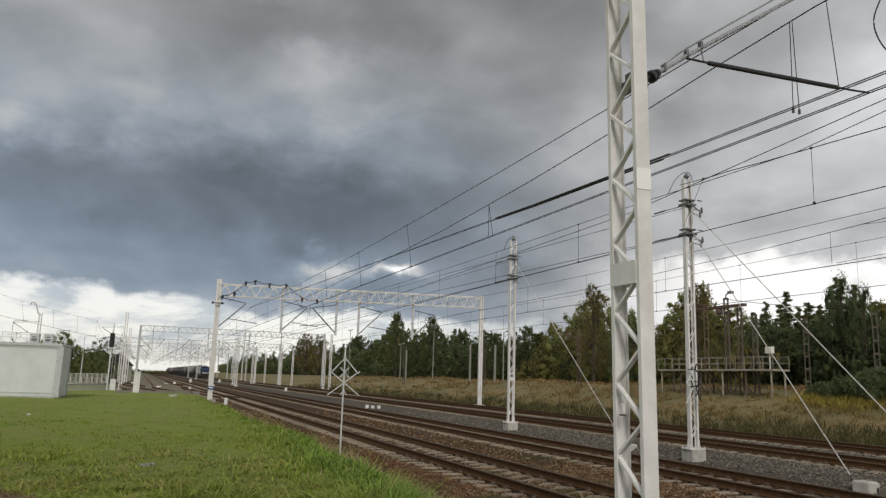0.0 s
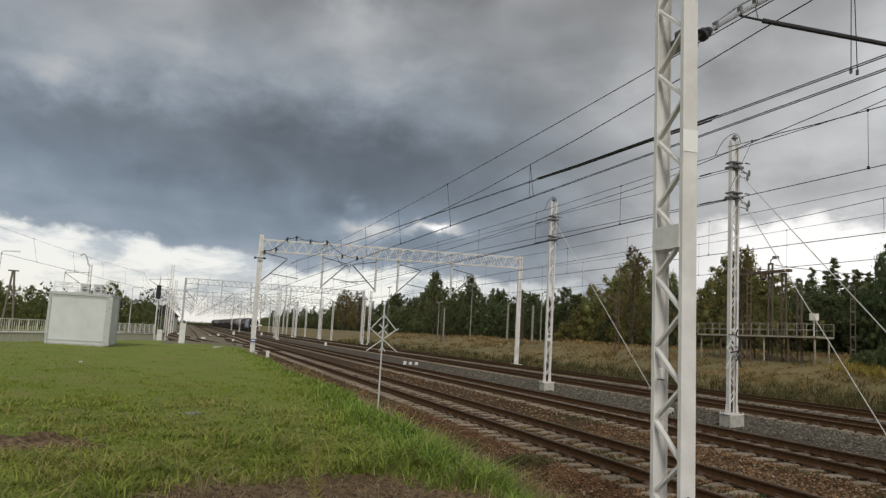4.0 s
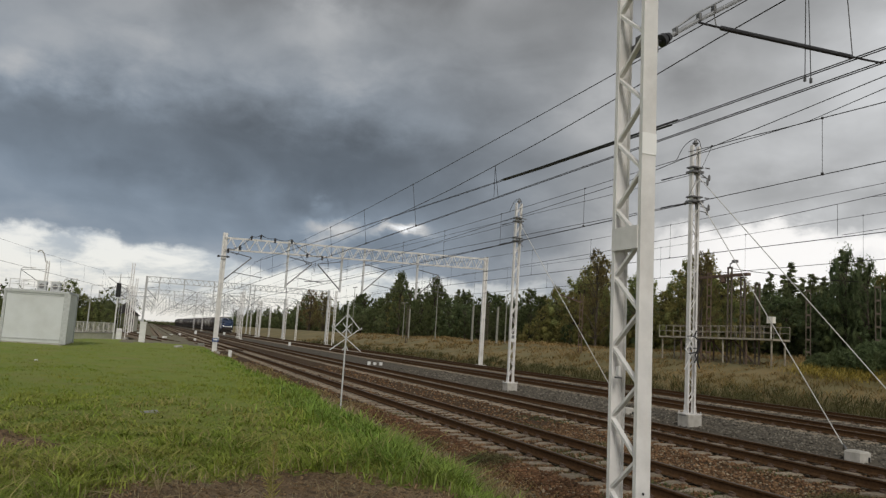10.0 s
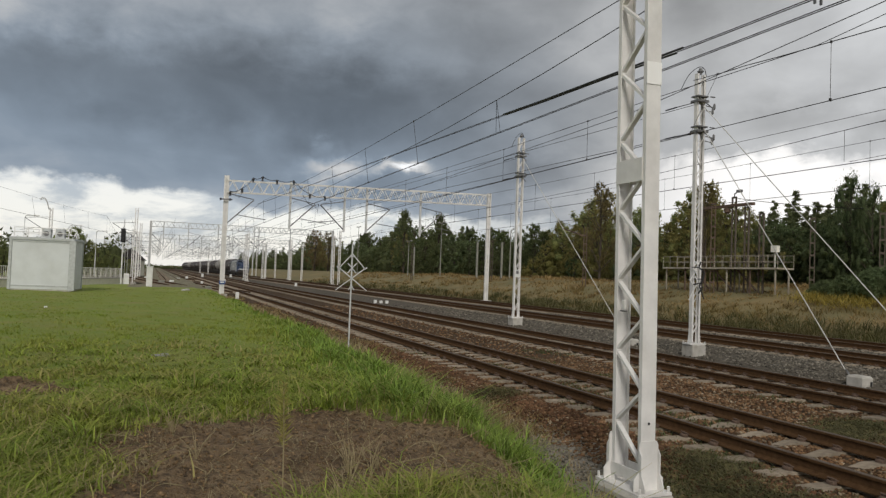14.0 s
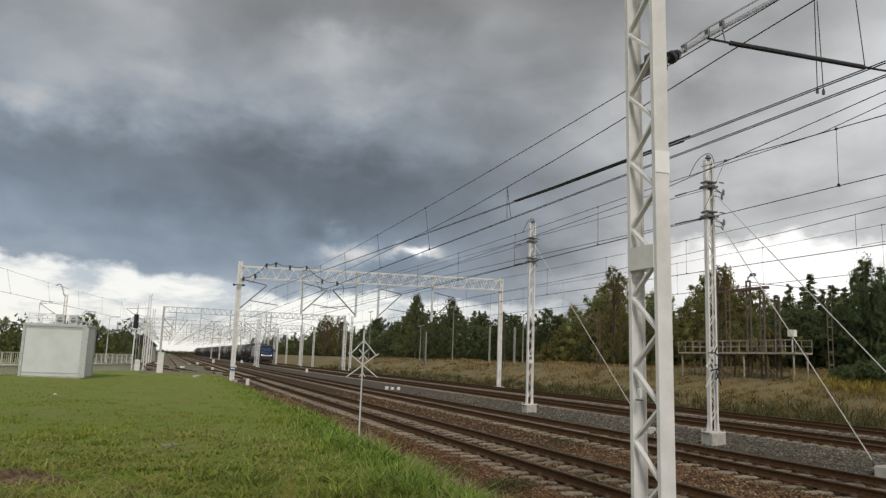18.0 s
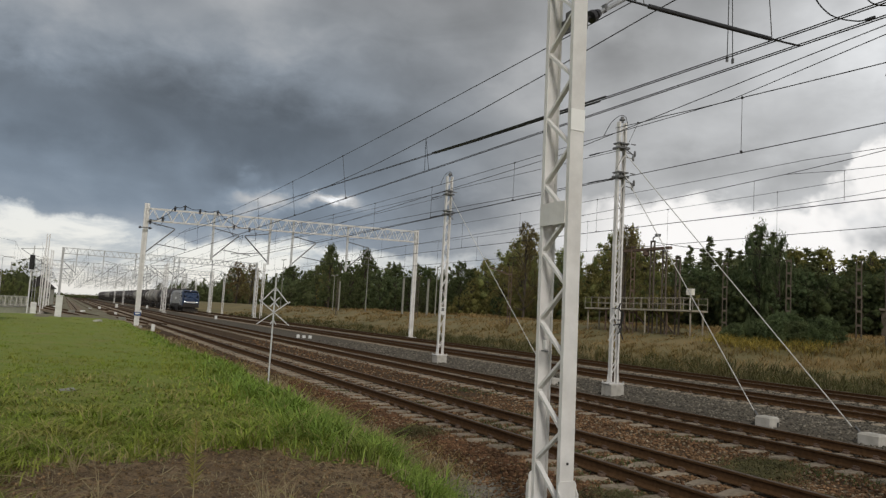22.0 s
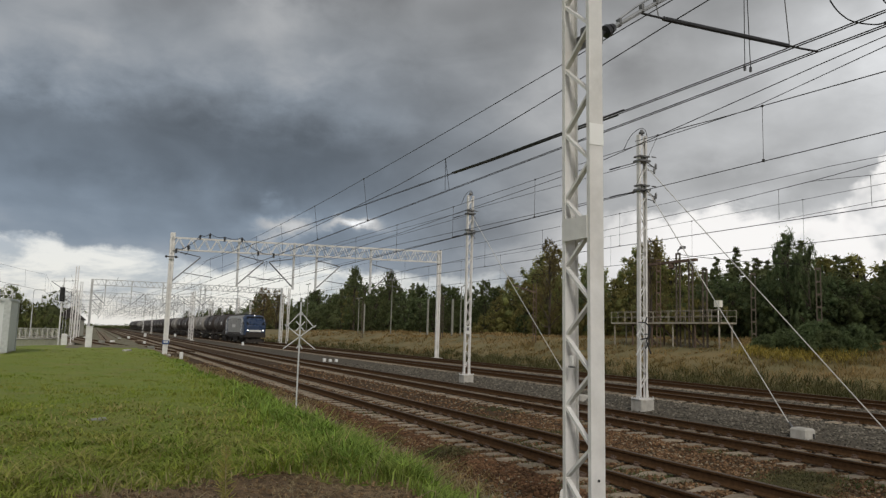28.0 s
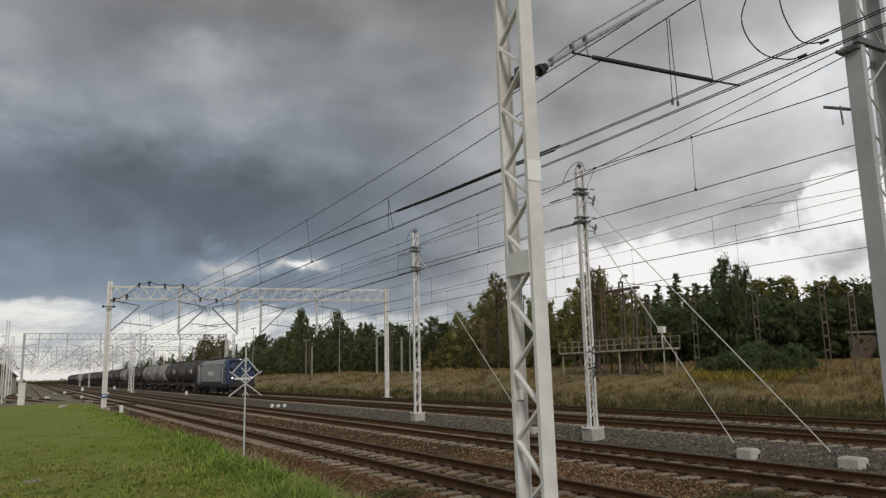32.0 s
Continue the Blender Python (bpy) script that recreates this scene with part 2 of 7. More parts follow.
WOOD = mat("weathered grey timber", (0.20, 0.17, 0.135), 0.9, 0, (0.13, 0.11, 0.09), 9, bump=0.4)
WIRE = mat("oxidised copper wire", (0.055, 0.05, 0.045), 0.55, 0.5)
ROPE = mat("bright galvanised guy rope", (0.66, 0.65, 0.62), 0.55, 0.1)
CONCRETE = mat("cast concrete", (0.52, 0.50, 0.46), 0.9, 0, (0.42, 0.40, 0.36), 5, dirt=(0.24, 0.21, 0.17), dirt_scale=2.2, dirt_amt=0.55, bump=0.25, bump_scale=45)
SLEEPER = mat("weathered concrete sleeper", (0.39, 0.330, 0.255), 0.92, 0, (0.27, 0.222, 0.168), 9, dirt=(0.09, 0.07, 0.048), dirt_scale=1.5, dirt_amt=0.6, bump=0.3, bump_scale=40, rand=0.2, spec=0.12)
RAIL = mat("rusty brown rail web", (0.070, 0.038, 0.018), 0.9, 0.0, (0.105, 0.058, 0.028), 14, bump=0.15, spec=0.12)
RAILTOP = mat("worn rail head", (0.115, 0.080, 0.052), 0.6, 0.25, (0.075, 0.050, 0.032), 10)
OLD_IRON = mat("weathered grey-brown iron", (0.11, 0.090, 0.070), 0.85, 0.1, (0.10, 0.08, 0.06), 5)
RUST = mat("rusted iron", (0.162, 0.109, 0.080), 0.85, 0.1, (0.097, 0.066, 0.051), 7, bump=0.2)
# Darker than the loose stones on it: shade between them is in this colour.
BALLAST_A = mat("rust-stained granite ballast with painted gap shade", (0.105, 0.066, 0.036), 0.9, 0, (0.052, 0.034, 0.019), 5, dirt=(0.085, 0.065, 0.05), dirt_scale=0.45, dirt_amt=0.6, bump=1.0, bump_scale=26, spec=0.12)
BALLAST_B = mat("grey granite ballast", (0.148, 0.127, 0.098), 0.9, 0, (0.078, 0.068, 0.054), 6, dirt=(0.09, 0.08, 0.07), dirt_scale=0.4, dirt_amt=0.4, bump=1.0, bump_scale=26, spec=0.12)
STONE_A = mat("rust-brown crushed stones", (0.225, 0.137, 0.074), 0.9, 0, (0.108, 0.065, 0.036), 3, island=0.6, spec=0.12)
STONE_RED = mat("rust-red crushed stones", (0.165, 0.088, 0.048), 0.9, 0, (0.082, 0.045, 0.026), 3, island=0.5, spec=0.12)
STONE_PALE = mat("pale dusty stones", (0.33, 0.265, 0.185), 0.9, 0, (0.20, 0.16, 0.11), 3, island=0.4, spec=0.12)
STONE_B = mat("grey crushed stones", (0.215, 0.195, 0.160), 0.9, 0, (0.105, 0.095, 0.078), 3, island=0.55, spec=0.12)
GRAVEL = mat("grey gravel", (0.30, 0.275, 0.235), 0.95, 0, (0.19, 0.17, 0.14), 7, dirt=(0.15, 0.14, 0.075), dirt_scale=1.3, dirt_amt=0.7, bump=1.0, bump_scale=30, spec=0.12)
TURF_SOIL = blend_ground()
YARD = mat("trodden yard ballast", (0.28, 0.252, 0.188), 0.95, 0, (0.17, 0.155, 0.105), 1.3, dirt=(0.14, 0.14, 0.06), dirt_scale=0.22, dirt_amt=0.6, bump=0.8, bump_scale=8, spec=0.12)
MEADOW = mat("dry meadow", (0.25, 0.185, 0.08), 0.95, 0, (0.17, 0.15, 0.065), 0.25, dirt=(0.10, 0.10, 0.04), dirt_scale=0.08, dirt_amt=0.8, bump=0.8, bump_scale=6)
GRASS = mat("fresh green grass blades", (0.310, 0.385, 0.058), 0.75, 0, (0.220, 0.295, 0.045), 0.5, dirt=(0.430, 0.335, 0.100), dirt_scale=0.38, dirt_amt=0.8, island=0.42, thin=0.4)
GRASS_FAR = mat("green sward", (0.285, 0.355, 0.052), 0.85, 0, (0.230, 0.295, 0.043), 0.5, dirt=(0.380, 0.320, 0.095), dirt_scale=0.3, dirt_amt=0.7, island=0.1, thin=0.4)
GRASS_LUSH = mat("lush rank grass on the bank", (0.258, 0.362, 0.060), 0.7, 0, (0.165, 0.275, 0.044), 0.7, dirt=(0.423, 0.398, 0.116), dirt_scale=0.5, dirt_amt=0.5, island=0.45, thin=0.4)
STRAW = mat("dry straw-coloured grass", (0.41, 0.30, 0.145), 0.85, 0, (0.275, 0.205, 0.095), 0.3, dirt=(0.169, 0.146, 0.055), dirt_scale=0.12, dirt_amt=0.85, island=0.35, thin=0.4)
MEADOW_STRAW = mat("brownish dry meadow grass", (0.43, 0.298, 0.130), 0.9, 0, (0.310, 0.215, 0.092), 0.3, dirt=(0.185, 0.140, 0.058), dirt_scale=0.12, dirt_amt=0.85, island=0.16, thin=0.4)
GOLD = mat("yellow goldenrod flowers", (0.500, 0.390, 0.085), 0.85, 0, (0.260, 0.215, 0.050), 2, island=0.3, thin=0.4)
HERB = mat("olive meadow herbs", (0.280, 0.206, 0.075), 0.85, 0, (0.215, 0.165, 0.058), 0.4, dirt=(0.165, 0.120, 0.060), dirt_scale=0.2, dirt_amt=0.6, island=0.2, thin=0.4)
HERB_DARK = mat("dark rank weeds", (0.120, 0.118, 0.042), 0.85, 0, (0.080, 0.080, 0.030), 0.4, dirt=(0.190, 0.140, 0.062), dirt_scale=0.25, dirt_amt=0.6, island=0.25, thin=0.4)
MOSS = mat("dull olive moss", (0.165, 0.150, 0.062), 0.9, 0, (0.105, 0.098, 0.040), 3, island=0.4, thin=0.3)
WEED = mat("dark green weeds", (0.102, 0.138, 0.044), 0.85, 0, (0.072, 0.102, 0.033), 1, island=0.35, thin=0.4)
CLOD = mat("crumbly soil clods", (0.250, 0.170, 0.094), 0.95, 0, (0.120, 0.080, 0.044), 9, island=0.4, spec=0.12)
PALE_GRASS = mat("bleached yellowing grass blades", (0.46, 0.40, 0.165), 0.85, 0, (0.33, 0.30, 0.10), 0.6, island=0.25, thin=0.4)
PALE_STRAW = mat("bleached straw stalks", (0.43, 0.36, 0.21), 0.8, 0, (0.32, 0.26, 0.14), 8, thin=0.3)
WEEDLEAF = mat("yellowing weed leaves", (0.440, 0.390, 0.120), 0.8, 0, (0.330, 0.320, 0.095), 6, island=0.2, thin=0.5)

def foliage(name, fresh, deep, shade, thin=0.45):
    """Leaves seen from afar: two broad tones, painted shade between sprays, a leafy relief."""
    m = bpy.data.materials.new(name)
    m.use_nodes = True
    nt = m.node_tree
    N, L = nt.nodes.new, nt.links.new
    b = nt.nodes["Principled BSDF"]
    b.inputs["Roughness"].default_value, b.inputs["Specular IOR Level"].default_value = 0.85, 0.25
    tc = N("ShaderNodeTexCoord").outputs["Object"]

    def noise(sc, lo, hi, detail=4):
        n, r = N("ShaderNodeTexNoise"), N("ShaderNodeMapRange")
        n.inputs["Scale"].default_value, n.inputs["Detail"].default_value, n.inputs["Roughness"].default_value = sc, detail, 0.6
        r.inputs["From Min"].default_value, r.inputs["From Max"].default_value = lo, hi
        L(tc, n.inputs["Vector"]), L(n.outputs["Fac"], r.inputs["Value"])
        return r.outputs["Result"]

    def mixc(fac, a, c):
        n = N("ShaderNodeMix")
        n.data_type = "RGBA"
        for sock, v in ((n.inputs[0], fac), (n.inputs[6], a), (n.inputs[7], c)):
            if isinstance(v, tuple):
                sock.default_value = (*v, 1)
            else:
                L(v, sock)
        return n.outputs[2]

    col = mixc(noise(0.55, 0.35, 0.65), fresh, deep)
    # dark noise mixed into the colour as the shade between sprays
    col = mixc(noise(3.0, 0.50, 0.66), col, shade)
    hsv, rm, ob = N("ShaderNodeHueSaturation"), N("ShaderNodeMapRange"), N("ShaderNodeMapRange")
    rm.inputs["To Min"].default_value, rm.inputs["To Max"].default_value = 0.78, 1.22
    ob.inputs["To Min"].default_value, ob.inputs["To Max"].default_value = 0.485, 0.515
    L(N("ShaderNodeNewGeometry").outputs["Random Per Island"], rm.inputs["Value"])
    L(N("ShaderNodeObjectInfo").outputs["Random"], ob.inputs["Value"])
    L(rm.outputs[0], hsv.inputs["Value"]), L(ob.outputs[0], hsv.inputs["Hue"]), L(col, hsv.inputs["Color"])
    L(hsv.outputs[0], b.inputs["Base Color"])
    bp = N("ShaderNodeBump")
    bp.inputs["Strength"].default_value, bp.inputs["Distance"].default_value = 1.0, 0.25
    L(noise(3.5, 0.3, 0.7, 5), bp.inputs["Height"]), L(bp.outputs[0], b.inputs["Normal"])
    tr, mx = N("ShaderNodeBsdfTranslucent"), N("ShaderNodeMixShader")
    L(hsv.outputs[0], tr.inputs["Color"])
    mx.inputs[0].default_value = thin
    L(b.outputs[0], mx.inputs[1]), L(tr.outputs[0], mx.inputs[2])
    L(mx.outputs[0], nt.nodes["Material Output"].inputs[0])
    return m


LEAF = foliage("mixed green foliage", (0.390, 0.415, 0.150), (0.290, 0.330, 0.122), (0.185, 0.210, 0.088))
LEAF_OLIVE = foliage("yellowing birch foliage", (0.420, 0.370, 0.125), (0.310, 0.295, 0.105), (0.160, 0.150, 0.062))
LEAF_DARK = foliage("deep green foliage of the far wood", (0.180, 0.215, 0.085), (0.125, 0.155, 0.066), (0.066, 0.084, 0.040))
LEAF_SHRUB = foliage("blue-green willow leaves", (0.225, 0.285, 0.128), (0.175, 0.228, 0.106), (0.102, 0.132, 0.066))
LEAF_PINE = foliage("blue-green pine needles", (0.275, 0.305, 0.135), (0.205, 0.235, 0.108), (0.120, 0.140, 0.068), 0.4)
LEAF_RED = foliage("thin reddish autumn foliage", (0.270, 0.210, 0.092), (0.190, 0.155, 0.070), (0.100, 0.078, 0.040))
BARK = mat("grey-brown bark", (0.085, 0.065, 0.05), 0.95, 0, (0.05, 0.04, 0.03), 8, bump=0.6)
CABIN = mat("off-white enamelled cladding", (0.644, 0.671, 0.681), 0.45, 0, (0.607, 0.634, 0.644), 1.5, dirt=(0.414, 0.416, 0.385), dirt_scale=0.8, dirt_amt=0.3)
CABIN_TRIM = mat("light grey corner trim", (0.52, 0.54, 0.54), 0.5, 0.1)
PLATFORM = mat("cream painted platform wall", (0.80, 0.77, 0.68), 0.9, 0, (0.72, 0.69, 0.60), 2, dirt=(0.28, 0.25, 0.2), dirt_amt=0.5)
FENCE = mat("cream painted railing", (0.80, 0.78, 0.70), 0.6, 0, (0.73, 0.70, 0.62), 2)
OLD_RAIL = mat("weathered cream steel", (0.430, 0.400, 0.330), 0.7, 0, (0.280, 0.245, 0.190), 2, dirt=(0.168, 0.108, 0.072), dirt_scale=1.5, dirt_amt=0.5)
CONCRETE_OLD = mat("weathered grey concrete", (0.30, 0.30, 0.26), 0.9, 0, (0.21, 0.21, 0.18), 2)
WHITE = mat("white paint", (0.75, 0.75, 0.73), 0.6, 0, (0.62, 0.62, 0.6), 3)
BLACK = mat("matt black paint", (0.015, 0.015, 0.016), 0.5)
BLUE = mat("blue enamel plate", (0.03, 0.08, 0.25), 0.5)
ROOF = mat("dark grey roof", (0.055, 0.050, 0.048), 0.9)
LOCO_BLUE = mat("deep blue locomotive paint", (0.020, 0.042, 0.100), 0.3, 0, (0.016, 0.034, 0.08), 1, dirt=(0.06, 0.06, 0.07), dirt_scale=0.8, dirt_amt=0.3)
LOCO_GREY = mat("silver grey locomotive paint", (0.33, 0.33, 0.32), 0.5, 0.05, (0.28, 0.28, 0.27), 1, dirt=(0.2, 0.19, 0.18), dirt_scale=0.7, dirt_amt=0.35)
GLASS = mat("dark tinted cab glass", (0.012, 0.014, 0.018), 0.12, 0, spec=0.4)
UNDER = mat("black grimy running gear", (0.028, 0.025, 0.023), 0.75, 0.2, (0.045, 0.036, 0.03), 6)
TANK_BLACK = mat("sooty black tank shell", (0.035, 0.03, 0.029), 0.5, 0, (0.055, 0.042, 0.036), 0.8, dirt=(0.09, 0.06, 0.045), dirt_scale=0.6, dirt_amt=0.6)
TANK_GREY = mat("grimy grey tank shell", (0.36, 0.34, 0.305), 0.55, 0, (0.27, 0.255, 0.23), 0.8, dirt=(0.12, 0.10, 0.085), dirt_scale=0.6, dirt_amt=0.6)
TANK_BROWN = mat("dark brown tank shell", (0.05, 0.036, 0.031), 0.5, 0, (0.035, 0.026, 0.023), 0.8, dirt=(0.03, 0.025, 0.022), dirt_scale=0.6, dirt_amt=0.7)
LAMP = glow("lit headlamp", (1.0, 0.97, 0.9), 2.6)
FRESH = mat("fresh white paint", (0.90, 0.90, 0.885), 0.45, 0, (0.86, 0.86, 0.84), 3)
ZINC = mat("bright galvanised tube", (0.42, 0.43, 0.44), 0.45, 0.6, (0.32, 0.33, 0.34), 8)


# ---- mesh helpers ----
class Geo:
    """Gathers simple solids into one mesh."""

    def __init__(self):
        self.v, self.f, self.n = [], [], 0

    def add(self, verts, faces):
        k = self.n
        self.v += [tuple(p) for p in verts]
        self.f += [tuple(i + k for i in q) for q in faces]
        self.n += len(verts)
        return self

    def box(self, x, y, z, sx, sy, sz, m=None, chamfer=0.0):
        """A box by its centre and sizes; m turns it about that centre; chamfer trims the four upright edges and the top."""
        hx, hy, hz = sx / 2, sy / 2, sz / 2
        if chamfer:
            c = min(chamfer, hx * 0.45, hy * 0.45)
            ring = [(-hx + c, -hy), (hx - c, -hy), (hx, -hy + c), (hx, hy - c), (hx - c, hy), (-hx + c, hy), (-hx, hy - c), (-hx, -hy + c)]
            k = min(c, hz * 0.6)
            top = [(a * (1 - c / hx), b * (1 - c / hy)) for a, b in ring]
            pts = [(a, b, -hz) for a, b in ring] + [(a, b, hz - k) for a, b in ring] + [(a, b, hz) for a, b in top]
            faces = [tuple(range(7, -1, -1)), tuple(range(16, 24))]
            for r in (0, 8):
                faces += [(r + i, r + (i + 1) % 8, r + 8 + (i + 1) % 8, r + 8 + i) for i in range(8)]
        else:
            pts = [(a * hx, b * hy, c * hz) for c in (-1, 1) for a, b in ((-1, -1), (1, -1), (1, 1), (-1, 1))]
            faces = [(3, 2, 1, 0), (4, 5, 6, 7), (0, 1, 5, 4), (1, 2, 6, 5), (2, 3, 7, 6), (3, 0, 4, 7)]
        if m is not None:
            pts = [m @ Vector(p) for p in pts]
        return self.add([(p[0] + x, p[1] + y, p[2] + z) for p in pts], faces)

    def bar(self, a, b, w, h=None, up=(0, 0, 1)):
        """A rectangular bar from a to b."""
        a, b = Vector(a), Vector(b)
        d = (b - a).normalized()
        s = d.cross(Vector(up))
        s = s.normalized() if s.length > 1e-4 else Vector((1, 0, 0))
        u = s.cross(d)
        h = h or w
        o = [s * (i * w / 2) + u * (j * h / 2) for i, j in ((-1, -1), (1, -1), (1, 1), (-1, 1))]
        return self.add([a + q for q in o] + [b + q for q in o], [(3, 2, 1, 0), (4, 5, 6, 7), (0, 1, 5, 4), (1, 2, 6, 5), (2, 3, 7, 6), (3, 0, 4, 7)])

    def tube(self, path, r, sides=8, caps=True):
        """A round tube along a path; r is one radius or one for each point."""
        path = [Vector(p) for p in path]
        rs = r if isinstance(r, (list, tuple)) else [r] * len(path)
        k, n = self.n, len(path)
        vs = []
        for i, p in enumerate(path):
            d = (path[min(i + 1, n - 1)] - path[max(i - 1, 0)]).normalized()
            s = d.cross(Vector((0, 0, 1)))
            s = s.normalized() if s.length > 1e-3 else d.cross(Vector((1, 0, 0))).normalized()
            u = s.cross(d)
            vs += [p + (s * math.cos(2 * math.pi * j / sides) + u * math.sin(2 * math.pi * j / sides)) * rs[i] for j in range(sides)]
        fs = []
        for i in range(n - 1):
            fs += [(i * sides + j, i * sides + (j + 1) % sides, (i + 1) * sides + (j + 1) % sides, (i + 1) * sides + j) for j in range(sides)]
        if caps:
            fs += [tuple(range(sides - 1, -1, -1)), tuple(range((n - 1) * sides, n * sides))]
        return self.add(vs, fs)

    def loft(self, rings, close=True):
        """Skins a row of rings of equal length."""
        n = len(rings[0])
        fs = []
        for i in range(len(rings) - 1):
            fs += [(i * n + j, i * n + (j + 1) % n, (i + 1) * n + (j + 1) % n, (i + 1) * n + j) for j in range(n)]
        if close:
            fs += [tuple(range(n - 1, -1, -1)), tuple(range((len(rings) - 1) * n, len(rings) * n))]
        return self.add([p for r in rings for p in r], fs)

    def mesh(self, name, material=None, smooth=False):
        me = bpy.data.meshes.new(name)
        me.from_pydata([tuple(p) for p in self.v], [], self.f)
        if material:
            me.materials.append(material)
        if smooth:
            me.shade_smooth()
        me.update()
        return me


def part(name, geo, material, parent=None, label="", smooth=False, m=None):
    """Links a mesh as one object under a thing or under a part."""
    me = geo if isinstance(geo, bpy.types.Mesh) else geo.mesh(name, material, smooth)
    ob = new(name, me)
    ob.parent = parent
    if m is not None:
        ob.matrix_basis = m
    if label:
        tagged(ob, label)
    return ob


def thing(name, label, category, m=None, group="", kind=""):
    ob = new(name)
    ob.empty_display_size = 0.2
    if m is not None:
        ob.matrix_basis = m
    return tagged(ob, label, category, group, kind)


def arrays(name, verts, faces, material, smooth=False):
    """A mesh from numpy arrays of vertices and equal-sized faces."""
    me = bpy.data.meshes.new(name)
    me.vertices.add(len(verts))
    me.vertices.foreach_set("co", np.ascontiguousarray(verts, dtype=np.float32).ravel())
    k = faces.shape[1]
    me.loops.add(faces.size)
    me.loops.foreach_set("vertex_index", np.ascontiguousarray(faces, dtype=np.int32).ravel())
    me.polygons.add(len(faces))
    me.polygons.foreach_set("loop_start", np.arange(0, faces.size, k, dtype=np.int32))
    me.materials.append(material)
    me.update(calc_edges=True)
    me.validate()
    if smooth:
        me.shade_smooth()
    return me


# ---- the plan ----
TRACKS = {"near": 7.85, "second": 12.55, "third": 20.0, "fourth": 25.0}   # centre lines along y
GAUGE = 1.435
SLEEPER_TOP = -0.18
EDGE = 4.75                       # brink of the grass bank


def clamp01(v):
    return np.clip(v, 0, 1)


def step(v, lo, hi):
    u = clamp01((v - lo) / (hi - lo))
    return u * u * (3 - 2 * u)


def brink(y):
    """x of the grass shelf's brink; it draws back beside the near mast."""
    y = np.asarray(y, float)
    return EDGE + 0.22 * np.sin(y * 0.35) + 0.12 * np.sin(y * 0.93 + 1) - 1.35 * (1 - step(y, 5.5, 11.0))


def ground_z(x, y):
    """Height of the ground: a grass shelf, a short bank, the track bed, a meadow a little lower."""
    x, y = np.asarray(x, float), np.asarray(y, float)
    wob = brink(y) - EDGE
    z = 0.24 + 0.03 * np.sin(x * 0.7 + 1) * np.sin(y * 0.45) + 0.02 * np.sin(x * 2.1) * np.cos(y * 1.7)
    z = z - 0.02 * step(y, 60, 200) - 0.25 * step(y, 60, 88) * (1 - step(x, 1.0, 4.0))
    bank = step(x, EDGE - 1.0 + wob, EDGE + 0.55 + wob)
    z = z * (1 - bank) + (-0.36) * bank
    bed = step(x, 5.5, 6.3)
    z = z * (1 - bed) + (-0.225) * bed
    z = z + 0.10 * step(x, 14.0, 14.9) * (1 - step(x, 17.6, 18.4))
    z = z - 0.04 * step(x, 9.3, 9.9) * (1 - step(x, 10.4, 11.0))
    field = step(x, 26.6, 29.0)
    z = z * (1 - field) + (-0.45 + 2.5 * step(x, 28.6, 45) + 0.10 * np.sin(x * 0.4) * np.sin(y * 0.21)) * field
    off = (x + 22.4) * 0.9466 - (y - 30.6) * 0.3226     # distance from the platform wall
    z = z - 0.50 * (1 - step(off, 1.0, 7.0)) * step(y, 20, 34) * (1 - step(x, -2.0, 1.0))
    return z


def soil_mask(x, y):
    """How bare the ground is: the dug patch by the camera and a smaller scar beside it."""
    x, y = np.asarray(x, float), np.asarray(y, float)
    wob = 0.16 * np.sin(x * 3.1 + y * 1.3) + 0.10 * np.sin(y * 4.7 - x * 2.2) + 0.06 * np.sin(9 * x + 7 * y)
    a = np.minimum(((x - 1.45) / 2.1) ** 2 + ((y - 7.3) / 1.8) ** 2, ((x - 2.7) / 0.9) ** 2 + ((y - 6.9) / 1.65) ** 2)
    a = np.minimum(a, ((x - 0.25) / 0.75) ** 2 + ((y - 5.5) / 1.1) ** 2) + wob
    b = ((x + 2.5) / 1.5) ** 2 + ((y - 11.3) / 0.85) ** 2 + wob * 1.5
    return np.minimum(a, b)


